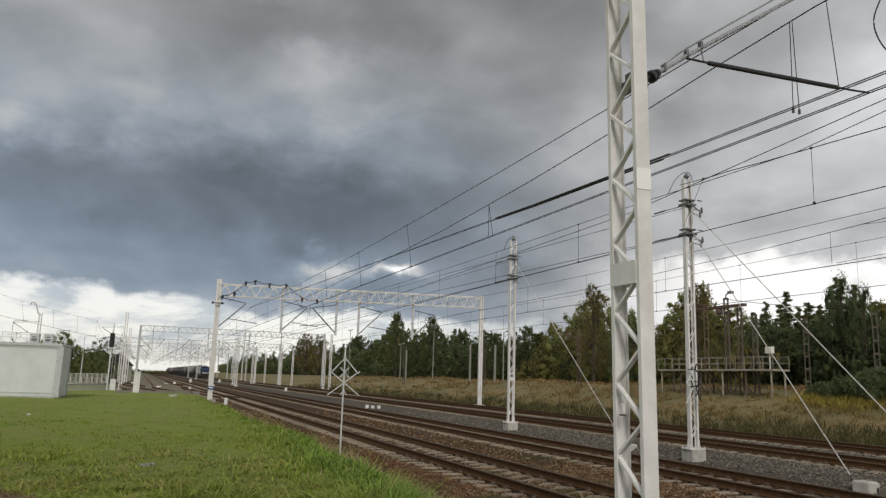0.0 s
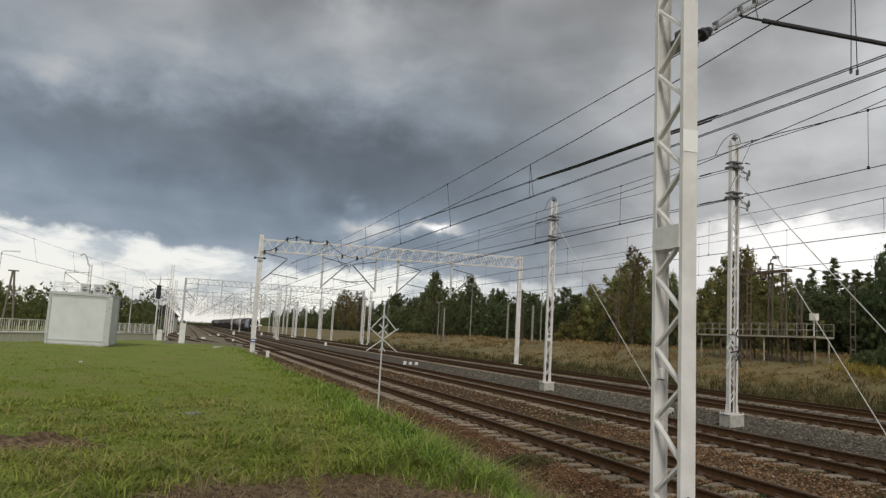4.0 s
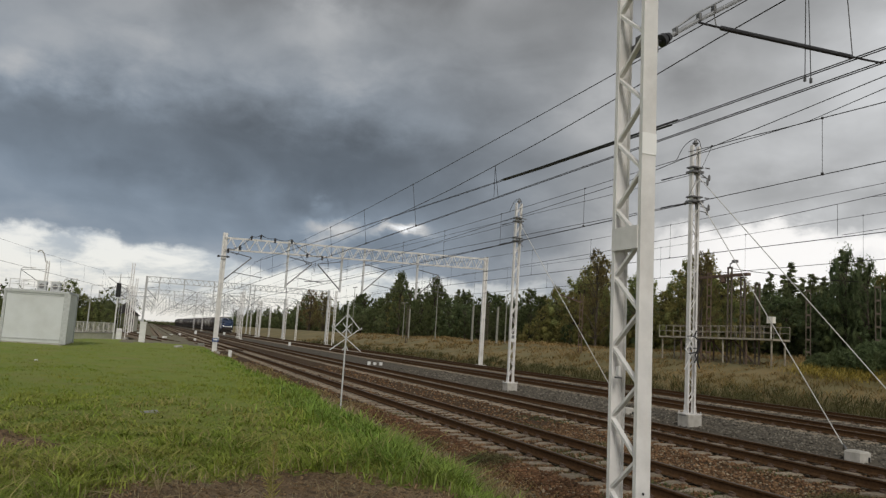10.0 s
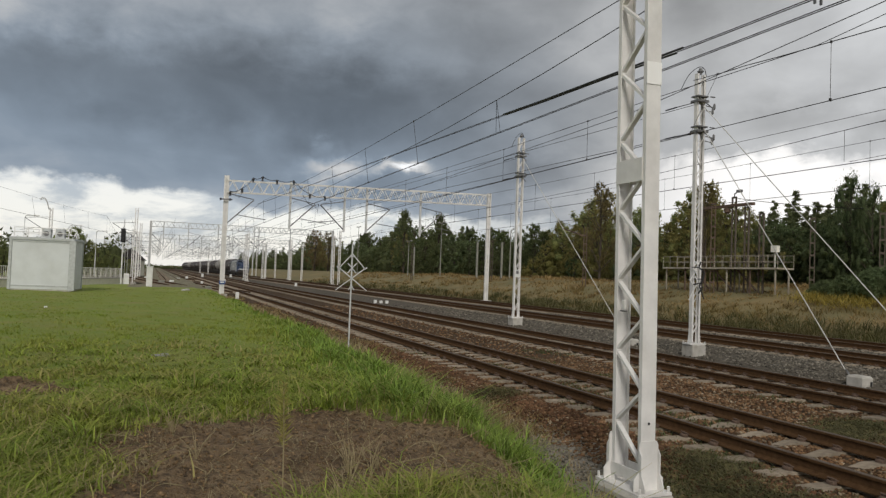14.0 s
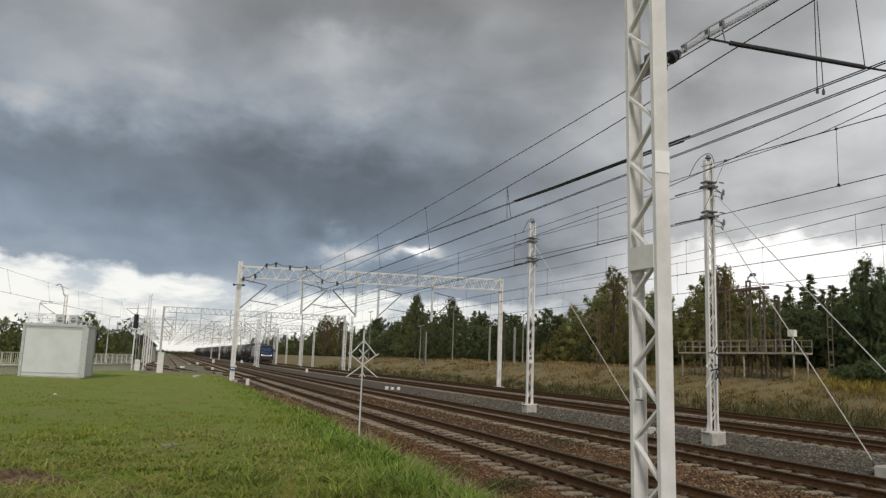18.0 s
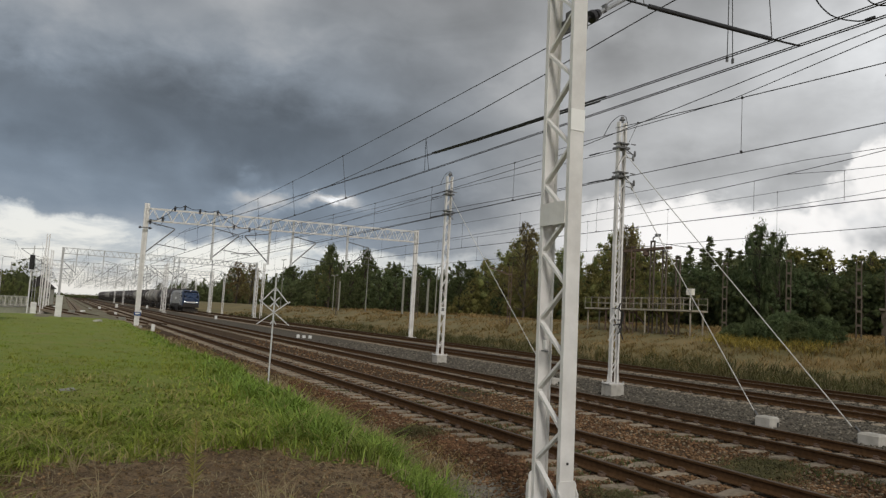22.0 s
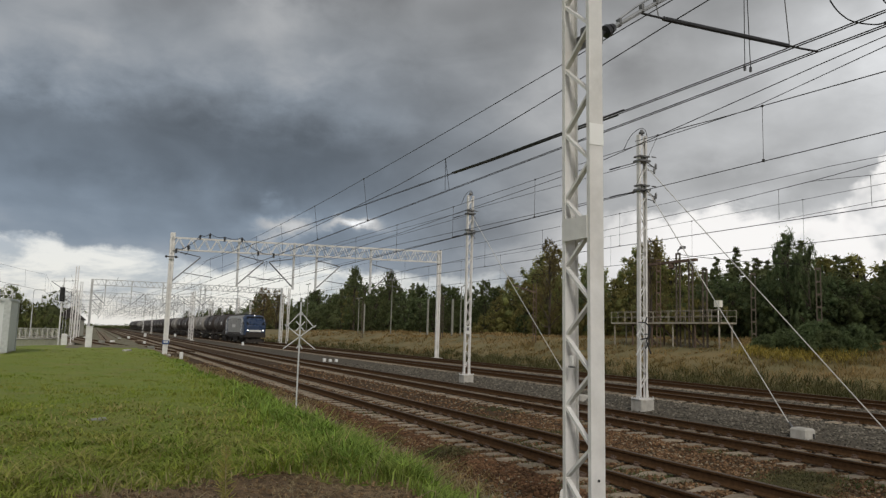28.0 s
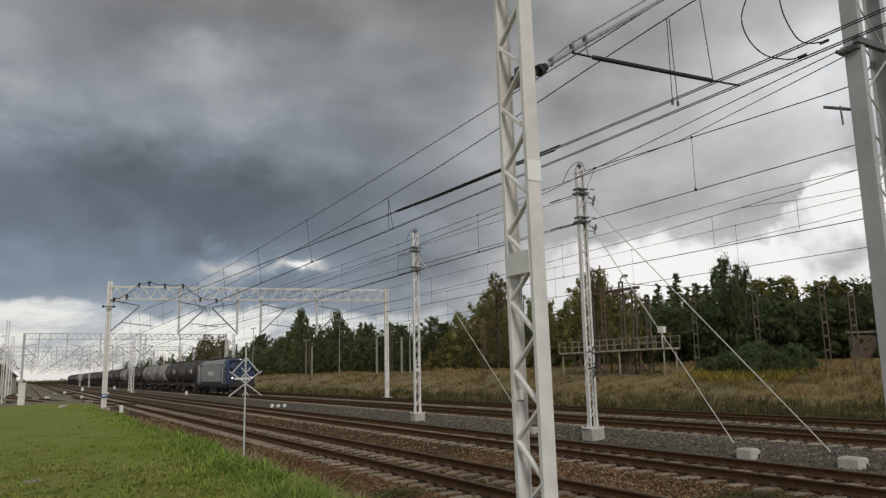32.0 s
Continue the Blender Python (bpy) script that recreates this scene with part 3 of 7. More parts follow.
def build_ground():
    xs = np.concatenate([[-3000, -1200, -500, -200, -100, -60, -40, -28], np.arange(-20, -6, 1.0), np.arange(-6, 9.0, 0.16), np.arange(9.0, 30, 0.4), [31, 33, 36, 40, 45, 52, 62, 80, 120, 200, 500, 1200, 3000]])
    ys = np.concatenate([[-3000, -1000, -300, -100, -40, -15, -6, 0, 2], np.arange(3, 16, 0.16), np.arange(16, 40, 0.6), np.arange(40, 120, 1.5), [125, 135, 150, 180, 220, 300, 450, 700, 1200, 3000]])
    X, Y = np.meshgrid(xs, ys)
    Z = ground_z(X, Y)
    rng = np.random.default_rng(5)
    soft = (soil_mask(X, Y) < 1.15)
    Z = Z + np.where(soft, rng.normal(0, 0.032, X.shape) - 0.05, rng.normal(0, 0.006, X.shape))
    nx, ny = len(xs), len(ys)
    idx = np.arange(nx * ny).reshape(ny, nx)
    F = np.stack([idx[:-1, :-1], idx[:-1, 1:], idx[1:, 1:], idx[1:, :-1]], -1).reshape(-1, 4)
    me = arrays("ground", np.stack([X, Y, Z], -1).reshape(-1, 3), F, TURF_SOIL, True)
    bare = np.clip(1.5 - soil_mask(X, Y), 0, 1)
    bare = np.maximum(bare, step(X, brink(Y) - 0.1, brink(Y) + 0.45) * 1.2)
    me.attributes.new("bare", "FLOAT", "POINT").data.foreach_set("value", bare.astype(np.float32).ravel())
    for m in (GRAVEL, BALLAST_A, BALLAST_B, MEADOW, YARD):
        me.materials.append(m)
    cx = ((X[:-1, :-1] + X[1:, 1:]) / 2).ravel()
    cy = ((Y[:-1, :-1] + Y[1:, 1:]) / 2).ravel()
    k = np.zeros(len(cx), np.int32)
    k[(cx > np.maximum(brink(cy) + 0.7, 5.5)) & (cx <= 14.1)] = 2
    k[(cx > brink(cy) + 0.45) & (cx < 5.75 + 0.15 * np.sin(cy * 2.3)) & (cy < 12) & (cy > 3)] = 1
    k[(cx > 14.1) & (cx < 27.6)] = 3
    k[cx >= 27.6] = 4
    k[(cx < 5.6) & (cy > 61 + 1.5 * np.sin(cx * 0.8)) & (cx > -1.6)] = 5
    k[(cx < 5.6) & (cy > 88) & (cx > -24)] = 5
    k[cx < -25] = 4
    me.polygons.foreach_set("material_index", k)
    return tagged(new("ground", me), "grassy shelf beside a stone ballast railway bed and dry meadow", "ground", kind="structure")


build_ground()


# ---- tracks ----
def rail_profile():
    half = [(0.075, 0.0), (0.075, 0.012), (0.022, 0.028), (0.010, 0.045), (0.010, 0.122), (0.034, 0.138), (0.036, 0.165), (0.028, 0.172)]
    return half + [(-a, b) for a, b in reversed(half)]


def rail_mesh(y0, y1, stepy=25.0):
    g = Geo()
    n = max(2, int((y1 - y0) / stepy) + 1)
    prof = rail_profile()
    g.loft([[(a, y0 + (y1 - y0) * i / (n - 1), b) for a, b in prof] for i in range(n)])
    me = g.mesh("rail", RAIL)
    me.materials.append(RAILTOP)
    flags = [1 if all(me.vertices[v].co.z > 0.163 for v in p.vertices) else 0 for p in me.polygons]
    me.polygons.foreach_set("material_index", flags)
    return me


def sleeper_mesh():
    """A concrete sleeper, waisted in the middle, with bevelled tops."""
    g = Geo()
    rings = []
    for x, w, h in ((-1.3, 0.20, 0.15), (-1.26, 0.27, 0.20), (-0.45, 0.27, 0.21), (-0.2, 0.22, 0.17), (0.2, 0.22, 0.17), (0.45, 0.27, 0.21), (1.26, 0.27, 0.20), (1.3, 0.20, 0.15)):
        rings.append([(x, -w / 2, -0.21), (x, w / 2, -0.21), (x, w / 2 - 0.03, h - 0.21), (x, -w / 2 + 0.03, h - 0.21)])
    g.loft(rings)
    return g.mesh("sleeper", SLEEPER)


def clip_mesh():
    """One fastening of a sleeper: a sprung clip on its pad."""
    g = Geo()
    g.box(0.02, 0, 0.02, 0.07, 0.11, 0.04, chamfer=0.01)
    g.tube([(-0.02, -0.05, 0.035), (0.03, -0.04, 0.065), (0.03, 0.04, 0.065), (-0.02, 0.05, 0.035)], 0.011, 5)
    return g.mesh("fastening", RUST)


SLEEPER_MESH, CLIP_MESH, RAIL_MESH = sleeper_mesh(), clip_mesh(), rail_mesh(-40, 900, 40)


def build_track(name, x, label, near0, near1):
    """Two rails on sleepers; the sleepers near the camera are parts, the far ones one joined part."""
    tr = thing("railway_track", label, "railway track", pose(x, 0, 0), group="parallel tracks")
    for s in (-1, 1):
        part("rail", RAIL_MESH, None, tr, m=pose(s * (GAUGE / 2 + 0.036), 0, SLEEPER_TOP + 0.008))
    rng = random.Random(name)
    ys = [-12 + 0.6 * i for i in range(int(340 / 0.6))]
    far = Geo()
    for y in ys:
        if near0 <= y <= near1:
            s = part("sleeper", SLEEPER_MESH, None, tr, m=pose(rng.uniform(-0.03, 0.03), y + rng.uniform(-0.02, 0.02), SLEEPER_TOP + rng.uniform(-0.012, 0.004), 0, rng.uniform(-0.4, 0.4), rng.uniform(-1, 1)))
            if y < 20:
                for r in (-1, 1):
                    for k in (-1, 1):
                        part("fastening", CLIP_MESH, None, s, m=pose(r * (GAUGE / 2 + 0.036) + k * 0.085, 0, 0, 0, 0, 0 if k > 0 else 180))
        else:
            far.box(0, y, SLEEPER_TOP - 0.1, 2.6, 0.26, 0.2)
    tagged(part("far_sleeper", far, SLEEPER, tr), kind="stuff")
    return tr


build_track("near", TRACKS["near"], "rusty steel track on concrete sleepers in brown ballast", 3, 55)
build_track("second", TRACKS["second"], "rusty steel track half buried in brown ballast", 5, 50)
build_track("third", TRACKS["third"], "running track in grey ballast carrying the goods train", 10, 45)
build_track("fourth", TRACKS["fourth"], "outer running track beside the dry meadow", 12, 45)


def siding(x, y0, y1, yaw, label):
    """A far siding: two rails on one joined row of sleepers."""
    tr = thing("railway_track", label, "railway track", pose(x, y0, float(ground_z(x, y0 + 10)) + 0.16, 0, 0, yaw), group="yard sidings")
    me = rail_mesh(0, y1 - y0, 60)
    for s in (-1, 1):
        part("rail", me, None, tr, m=pose(s * (GAUGE / 2 + 0.036), 0, SLEEPER_TOP + 0.008))
    g = Geo()
    for i in range(int(min(140, y1 - y0) / 0.6)):
        g.box(0, 0.6 * i, SLEEPER_TOP - 0.07, 2.6, 0.26, 0.2)
    tagged(part("far_sleeper", g, SLEEPER, tr), kind="stuff")


siding(2.4, 96, 420, 0, "yard siding leading away beyond the grass")
siding(-2.6, 92, 420, 0, "yard siding leading away beyond the grass")
siding(6.9, 118, 200, 5.6, "turnout track slanting off into the yard")
siding(7.3, 66, 118, 5.4, "turnout track slanting off into the yard")
siding(2.2, 70, 112, 6.5, "turnout track slanting off into the yard")


# ---- masts and gantries ----
def rounded(pts, n=6):
    """A smooth curve through the points."""
    q = [Vector(p) for p in pts]
    q = [q[0] * 2 - q[1]] + q + [q[-1] * 2 - q[-2]]
    out = []
    for a, b, c, d in zip(q, q[1:], q[2:], q[3:]):
        for i in range(n):
            t = i / n
            out.append(0.5 * (2 * b + (c - a) * t + (2 * a - 5 * b + 4 * c - d) * t * t + (3 * b - a - 3 * c + d) * t ** 3))
    return out + [Vector(pts[-1])]


def channel(g, x, y, z0, z1, w, d, t, ang=0.0):
    """An upright U-section: web of width w across x at y, flanges d deep."""
    m = Matrix.Rotation(ang, 4, "Z")
    pts = [(-w / 2, 0), (w / 2, 0), (w / 2, d), (w / 2 - t, d), (w / 2 - t, t), (-w / 2 + t, t), (-w / 2 + t, d), (-w / 2, d)]
    rings = []
    for z in (z0, z1):
        rings.append([tuple(Vector((x, y, 0)) + m @ Vector((a, b, 0)) + Vector((0, 0, z))) for a, b in pts])
    # concave ends: fill as three quads each
    k = g.n
    g.loft(rings, close=False)
    for b in (0, 8):
        q = [(0, 1, 4, 5), (1, 2, 3, 4), (0, 5, 6, 7)]
        g.f += [tuple(k + b + i for i in f) for f in q]


def lattice_mast(m, height, gap=0.42, web=0.20, flange=0.075, pitch=0.75, first=0.55, base=True, label="", name="lattice_mast", flat=True, foundation=None, group="overhead line masts", gussets=True, sides=(-1, 1), paint=None):
    """A mast of two upright channels, laced on both open sides. The channels stand a gap apart along local x, webs outward."""
    ob = thing(name, label or "white steel lattice mast on a concrete footing", "catenary mast", m, group=group)
    for s in (-1, 1):
        g = Geo()
        channel(g, s * gap / 2, 0, 0.0, height, web, flange, 0.009, math.pi / 2 if s > 0 else -math.pi / 2)
        part("channel", g, paint or STEEL, ob)
    z, k = first, 0
    a = gap / 2 - 0.01
    gw = 0.10 * web / 0.2 if web > 0.18 else 0.05
    while z + pitch / 2 < height - 0.05:
        s = 1 if k % 2 else -1
        for y in [q * (web / 2 - 0.004) for q in sides]:
            g = Geo()
            if flat:
                # a bent flat bar on edge, tucked behind the flange
                yy = y - math.copysign(0.034, y)
                g.bar((s * (a - 0.012), yy, z), (-s * (a - 0.012), yy, z + pitch / 2), 0.030, 0.055, up=(0, 1, 0.001))
                g.tube([(s * (a - 0.02), yy - 0.030, z), (s * (a - 0.02), yy + 0.030, z)], 0.030, 10)
            else:
                g.tube([(s * a, y, z), (-s * a, y, z + pitch / 2)], 0.014, 6)
            part("lacing_bar", g, paint or STEEL, ob)
        z, k = z + pitch / 2, k + 1
    if base:
        g = Geo().box(0, 0, 0.012, gap + 0.26, web + 0.24, 0.03)
        for sx in (-1, 1):
            for sy in (-1, 1):
                g.tube([(sx * (gap / 2 + 0.11), sy * (web / 2 + 0.09), 0.02), (sx * (gap / 2 + 0.11), sy * (web / 2 + 0.09), 0.085)], 0.016, 6)
        part("base_plate", g, STEEL, ob)
        for sx in (-1, 1):
            for sy in ((-1, 1) if gussets else ()):
                gg = Geo()
                x, y = sx * gap / 2, sy * web / 2
                gg.add([(x, y, 0.02), (x, y + sy * gw, 0.02), (x, y + sy * gw, 1.0 * gw), (x, y + sy * gw * 0.45, 2.6 * gw), (x, y + sy * gw * 0.45, 4.6 * gw), (x, y, 5.4 * gw), (x - sx * 0.012, y, 0.02), (x - sx * 0.012, y + sy * gw, 0.02), (x - sx * 0.012, y + sy * gw, 1.0 * gw), (x - sx * 0.012, y + sy * gw * 0.45, 2.6 * gw), (x - sx * 0.012, y + sy * gw * 0.45, 4.6 * gw), (x - sx * 0.012, y, 5.4 * gw)],
                       [(0, 1, 2, 3, 4, 5), (11, 10, 9, 8, 7, 6)] + [(i, (i + 1) % 6, 6 + (i + 1) % 6, 6 + i)[::-1] for i in range(6)])
                part("gusset", gg, STEEL, ob)
    if foundation:
        w, d, h = foundation
        part("foundation", Geo().box(0, 0, -h / 2, w, d, h, chamfer=0.03), CONCRETE, ob, "pale concrete footing block")
    return ob


# the tall mast beside the camera
M1 = (4.93, 6.73)
mast_near = lattice_mast(pose(M1[0], M1[1], -0.27, -0.75, 0, 90), 10.5, gap=0.52, web=0.18, flange=0.055, gussets=False, sides=(1,), pitch=0.77, first=0.285, label="tall white lattice mast with worn paint on a low footing", foundation=(0.78, 0.5, 0.7))
part("tie_plate", Geo().box(0, -0.083, 3.40, 0.49, 0.010, 0.25), STEEL, mast_near)
part("tie_plate", Geo().box(0.018, 0.096, 3.40, 0.465, 0.010, 0.25), STEEL, mast_near)
for s in (-1, 1):
    # foot plates: flared sheets on the channels' outer faces with ribs, and a tie between the feet
    g = Geo()
    x0 = s * 0.262
    prof = [(-0.185, 0.03), (0.185, 0.03), (0.185, 0.15), (0.12, 0.22), (0.12, 0.50), (0.098, 0.54), (-0.098, 0.54), (-0.12, 0.50), (-0.12, 0.22), (-0.185, 0.15)]
    g.loft([[(x0, a, b) for a, b in prof], [(x0 + s * 0.014, a, b) for a, b in prof]])
    part("foot_plate", g, STEEL, mast_near)
    for k in (-1, 1):
        rib = [(0.0, 0.03), (0.10, 0.03), (0.10, 0.08), (0.04, 0.20), (0.04, 0.40), (0.0, 0.46)]
        g = Geo().loft([[(x0 + s * (0.012 + a), k * 0.115 - 0.006, b) for a, b in rib], [(x0 + s * (0.012 + a), k * 0.115 + 0.006, b) for a, b in rib]])
        part("rib", g, STEEL, mast_near)
    part("foot_tie", Geo().box(0, s * 0.098, 0.16, 0.5, 0.012, 0.12), STEEL, mast_near)
    part("bolt_hole", Geo().tube([(s * 0.2635 + s * 0.0, 0, 0.72), (s * 0.272, 0, 0.72)], 0.014, 8), BLACK, mast_near)
part("paint_band", Geo().box(-0.2645, 0, 4.42, 0.008, 0.186, 0.24), FRESH, mast_near, "fresh white paint band")
part("clip_box", Geo().box(0.06, 0.105, 1.95, 0.06, 0.03, 0.10, chamfer=0.008), STEEL, mast_near)
part("rope_eye", Geo().tube([(0.0, 0.11, 1.88), (0.1, 0.12, 1.88)], 0.009, 6), BRACKET, mast_near)
part("bracket_plate", Geo().box(0.0, -0.09, 5.62, 0.42, 0.02, 0.17), BRACKET, mast_near)
lattice_mast(pose(10.53, 5.83, -0.27, 0, 0, 0), 11.5, gap=0.72, web=0.25, flange=0.1, pitch=1.35, first=0.6, flat=False, paint=STEEL_GREY, label="massive blue-grey lattice anchor mast", foundation=(1.2, 1.0, 0.7))

# anchor masts between the second and third track
P2, P3 = (15.0, 29.2), (14.85, 17.5)
for i, p in enumerate((P2, P3)):
    mm = lattice_mast(pose(p[0], p[1], 0.20, 0, 0, 0), 7.97, gap=0.30, web=0.13, flange=0.06, pitch=0.9, first=0.25, flat=False, label="slim white lattice anchor mast on a pale concrete block", foundation=(0.48, 0.5, 0.75), group="anchor masts")
    for z in (6.25, 7.15):
        part("collar", Geo().box(0, 0, z, 0.40, 0.34, 0.06), BRACKET, mm)
        part("collar", Geo().box(0, 0, z + 0.14, 0.38, 0.30, 0.04), BRACKET, mm)
    if i == 0:
        part("number_plate", Geo().box(-0.02, -0.075, 1.95, 0.24, 0.015, 0.34), WHITE, mm, "small white plate with an unreadable mark")
        part("mark", Geo().box(-0.02, -0.085, 2.0, 0.12, 0.006, 0.14), BRACKET, mm)
    else:
        # a folded scissor frame of white and black flats tied to the mast
        for k, (m, pts) in enumerate(((WHITE, [(-0.29, 2.40), (-0.15, 2.28), (-0.45, 1.84)]), (WHITE, [(-0.47, 1.88), (-0.35, 1.72)]), (WHITE, [(-0.31, 1.99), (-0.19, 1.84), (-0.49, 1.28)]), (WHITE, [(-0.33, 2.16), (-0.21, 2.02)]),
                                      (BLACK, [(-0.11, 2.40), (-0.17, 2.24), (0.03, 2.07), (-0.07, 1.79), (-0.35, 1.74)]), (BLACK, [(-0.01, 1.95), (-0.15, 1.70), (0.02, 1.33)]), (BLACK, [(-0.05, 1.68), (-0.19, 1.48)]))):
            for p0, p1 in zip(pts, pts[1:]):
                part("slat", Geo().bar((p0[0], -0.30 - 0.01 * k, p0[1]), (p1[0], -0.30 - 0.01 * k, p1[1]), 0.034, 0.02, up=(0, 1, 0)), m, mm)
        part("tie", Geo().bar((-0.12, -0.08, 1.9), (-0.12, -0.36, 1.9), 0.03), BRACKET, mm)
        part("tie", Geo().bar((-0.20, -0.08, 2.24), (-0.20, -0.36, 2.24), 0.03), BRACKET, mm)
    part("cap_insulator", Geo().tube([(0, 0, 7.97), (0, 0, 8.02), (0, 0, 8.03), (0, 0, 8.07), (0, 0, 8.08), (0, 0, 8.14)], [0.05, 0.05, 0.09, 0.09, 0.05, 0.05], 8), BRACKET, mm)


def anchor_block(x, y, size=1.0, label="whitewashed concrete guy anchor block in the ballast"):
    ob = thing("anchor_block", label, "anchor block", pose(x, y, -0.32, 0, 0, 3), group="guy anchors")
    s = size
    part("block", Geo().box(0, 0, 0.18, 0.40 * s, 0.52 * s, 0.42, chamfer=0.035), CONCRETE, ob)
    part("eye_bolt", Geo().tube([(0, 0.24 * s, 0.30), (0, 0.32 * s, 0.40), (0, 0.40 * s, 0.48)], 0.022, 6), BRACKET, ob)
    part("stencil", Geo().box(0.08, -0.26 * s, 0.22, 0.07, 0.006, 0.11), BLACK, ob, "dark stencilled marking")
    return ob


ANCHORS = [(14.6, 11.85), (14.75, 9.45), (14.9, 20.6)]
for a in ANCHORS:
    anchor_block(*a, 0.92 if a[1] < 10 else 0.84)


def guy(a, b):
    ob = tagged(new("guy_wire", Geo().tube([a, b], 0.0125, 6).mesh("guy_wire", ROPE)), "taut bare steel guy rope down to its block", "guy wire", group="guy wires")
    return ob


guy((P3[0], P3[1] - 0.2, 6.5), (ANCHORS[0][0], ANCHORS[0][1] + 0.36, 0.14))
guy((P3[0], P3[1] - 0.2, 7.15), (ANCHORS[1][0], ANCHORS[1][1] + 0.46, 0.14))
guy((P2[0], P2[1] - 0.2, 7.2), (ANCHORS[2][0], ANCHORS[2][1] + 0.36, 0.14))


def simple_post(g, x, y, z0, z1, w=0.34, bar=0.10, plated=True):
    """A latticed post far off: four corner angles and zigzag bars in one mesh."""
    h = w / 2
    for sx in (-1, 1):
        g.box(x + sx * (h - bar / 2), y, (z0 + z1) / 2, bar, w * 0.6, z1 - z0)
    if plated:
        g.box(x, y, (z0 + z1) / 2, w - 2 * bar + 0.02, 0.03, z1 - z0)
    n = int((z1 - z0) / 0.55)
    for i in range(n):
        za, zb = z0 + (z1 - z0) * i / n, z0 + (z1 - z0) * (i + 1) / n
        s = 1 if i % 2 else -1
        for yy in (-0.28 * w, 0.28 * w):
            g.bar((x - s * h, y + yy, za), (x + s * h, y + yy, zb), 0.035, 0.035)


def gantry(y, xl, xr, ztop=9.4, depth=0.9, hang=(), label="white steel catenary gantry spanning the tracks", fine=True, sink=(0.0, 0.0)):
    """A rigid portal: two latticed legs, a trussed beam, hangers with sloping cantilevers. sink: the beam's drop at its two ends."""
    ob = thing("catenary_gantry", label, "gantry", pose(0, y, 0), group="gantries over the yard")
    for x in (xl, xr):
        g = Geo()
        simple_post(g, x, 0, -0.3, ztop + (-0.05 if x == xl else 0.05 - sink[1]), 0.34 if fine else 0.36, 0.13)
        leg = part("leg", g, STEEL if fine else STEEL_FAR, ob)
        part("foundation", Geo().box(x, 0, -0.35, 0.8, 0.8, 0.6, chamfer=0.04), CONCRETE, leg)
    zt, zb = ztop - 0.1, ztop - 0.1 - depth

    def drop(x):
        return sink[0] + (sink[1] - sink[0]) * (x - xl) / (xr - xl)

    w = 0.065 if fine else 0.075
    for yy in (-0.3, 0.3):
        for z in (zt, zb):
            part("chord", Geo().bar((xl, yy, z - drop(xl)), (xr, yy, z - drop(xr)), w), STEEL if fine else STEEL_FAR, ob)
    n = int((xr - xl) / 0.9)
    for yy in (-0.3, 0.3):
        g = Geo()
        for i in range(n):
            xa, xb = xl + (xr - xl) * i / n, xl + (xr - xl) * (i + 1) / n
            xm = (xa + xb) / 2
            for (xp, zp), (xq, zq) in (((xa, zb), (xm, zt)), ((xm, zt), (xb, zb))):
                p, q = (xp, yy, zp - drop(xp)), (xq, yy, zq - drop(xq))
                if fine:
                    part("lacing_bar", Geo().bar(p, q, 0.042, 0.042), STEEL, ob)
                else:
                    g.bar(p, q, 0.045, 0.045)
        if not fine:
            tagged(part("truss_web", g, STEEL_FAR, ob), kind="stuff")
    for hx, side in hang:
        hgr = part("hanger", Geo().box(hx, 0, (zt + 5.15) / 2, 0.15, 0.13, zt - 5.15), STEEL_FAR, ob)
        g = Geo()
        g.tube([(hx, 0, 5.3), (hx + side * 1.95, 0, 7.2)], 0.05, 6)
        g.tube([(hx, 0, 7.6), (hx + side * 1.95, 0, 7.25)], 0.035, 6)
        g.tube([(hx + side * 0.7, 0, 6.0), (hx + side * 2.9, 0, 5.75)], 0.03, 6)
        part("cantilever", g, BRACKET, hgr)
    return ob


gantry(58.3, 4.98, 27.0, 9.0, sink=(0.33, -0.18), hang=((9.85, 1), (14.2, -1), (16.05, 1), (20.7, 1), (5.1, 1)))
for gy, gl, gr, zt in ((131, -0.5, 30, 9.3), (176, -6, 30, 9.0), (214, -12, 30, 9.2), (252, -14, 31, 9.0), (296, -16, 31, 9.2), (345, -18, 32, 9.0), (400, -20, 33, 9.2), (470, -22, 34, 9.0)):
    gantry(gy, gl, gr, zt, hang=((-4.5, 1), (1.5, -1), (5.4, 1), (10.2, 1), (16.2, 1), (17.0, -1), (22.4, 1)) if gy < 330 else ((5.4, 1), (16.2, 1)), fine=False, label="distant steel catenary gantry across the yard")


def far_mast(x, y, h=8.0, arm=0):
    ob = thing("catenary_mast", "pale distant catenary mast beside the line", "catenary mast", pose(x, y, float(ground_z(x, y)) - 0.05), group="distant masts")
    g = Geo()
    simple_post(g, 0, 0, 0, h, 0.36, 0.10, plated=False)
    part("post", g, STEEL, ob)
    part("foundation", Geo().box(0, 0, 0.05, 0.7, 0.7, 0.5, chamfer=0.04), CONCRETE, ob)
    if arm:
        g = Geo()
        g.tube([(0, 0, 5.6), (arm * 2.6, 0, 7.3)], 0.035, 6)
        g.tube([(0, 0, 7.5), (arm * 2.6, 0, 7.3)], 0.025, 6)
        g.tube([(arm * 1.0, 0, 6.3), (arm * 3.0, 0, 5.9)], 0.022, 6)
        part("cantilever", g, BRACKET, ob)
    return ob


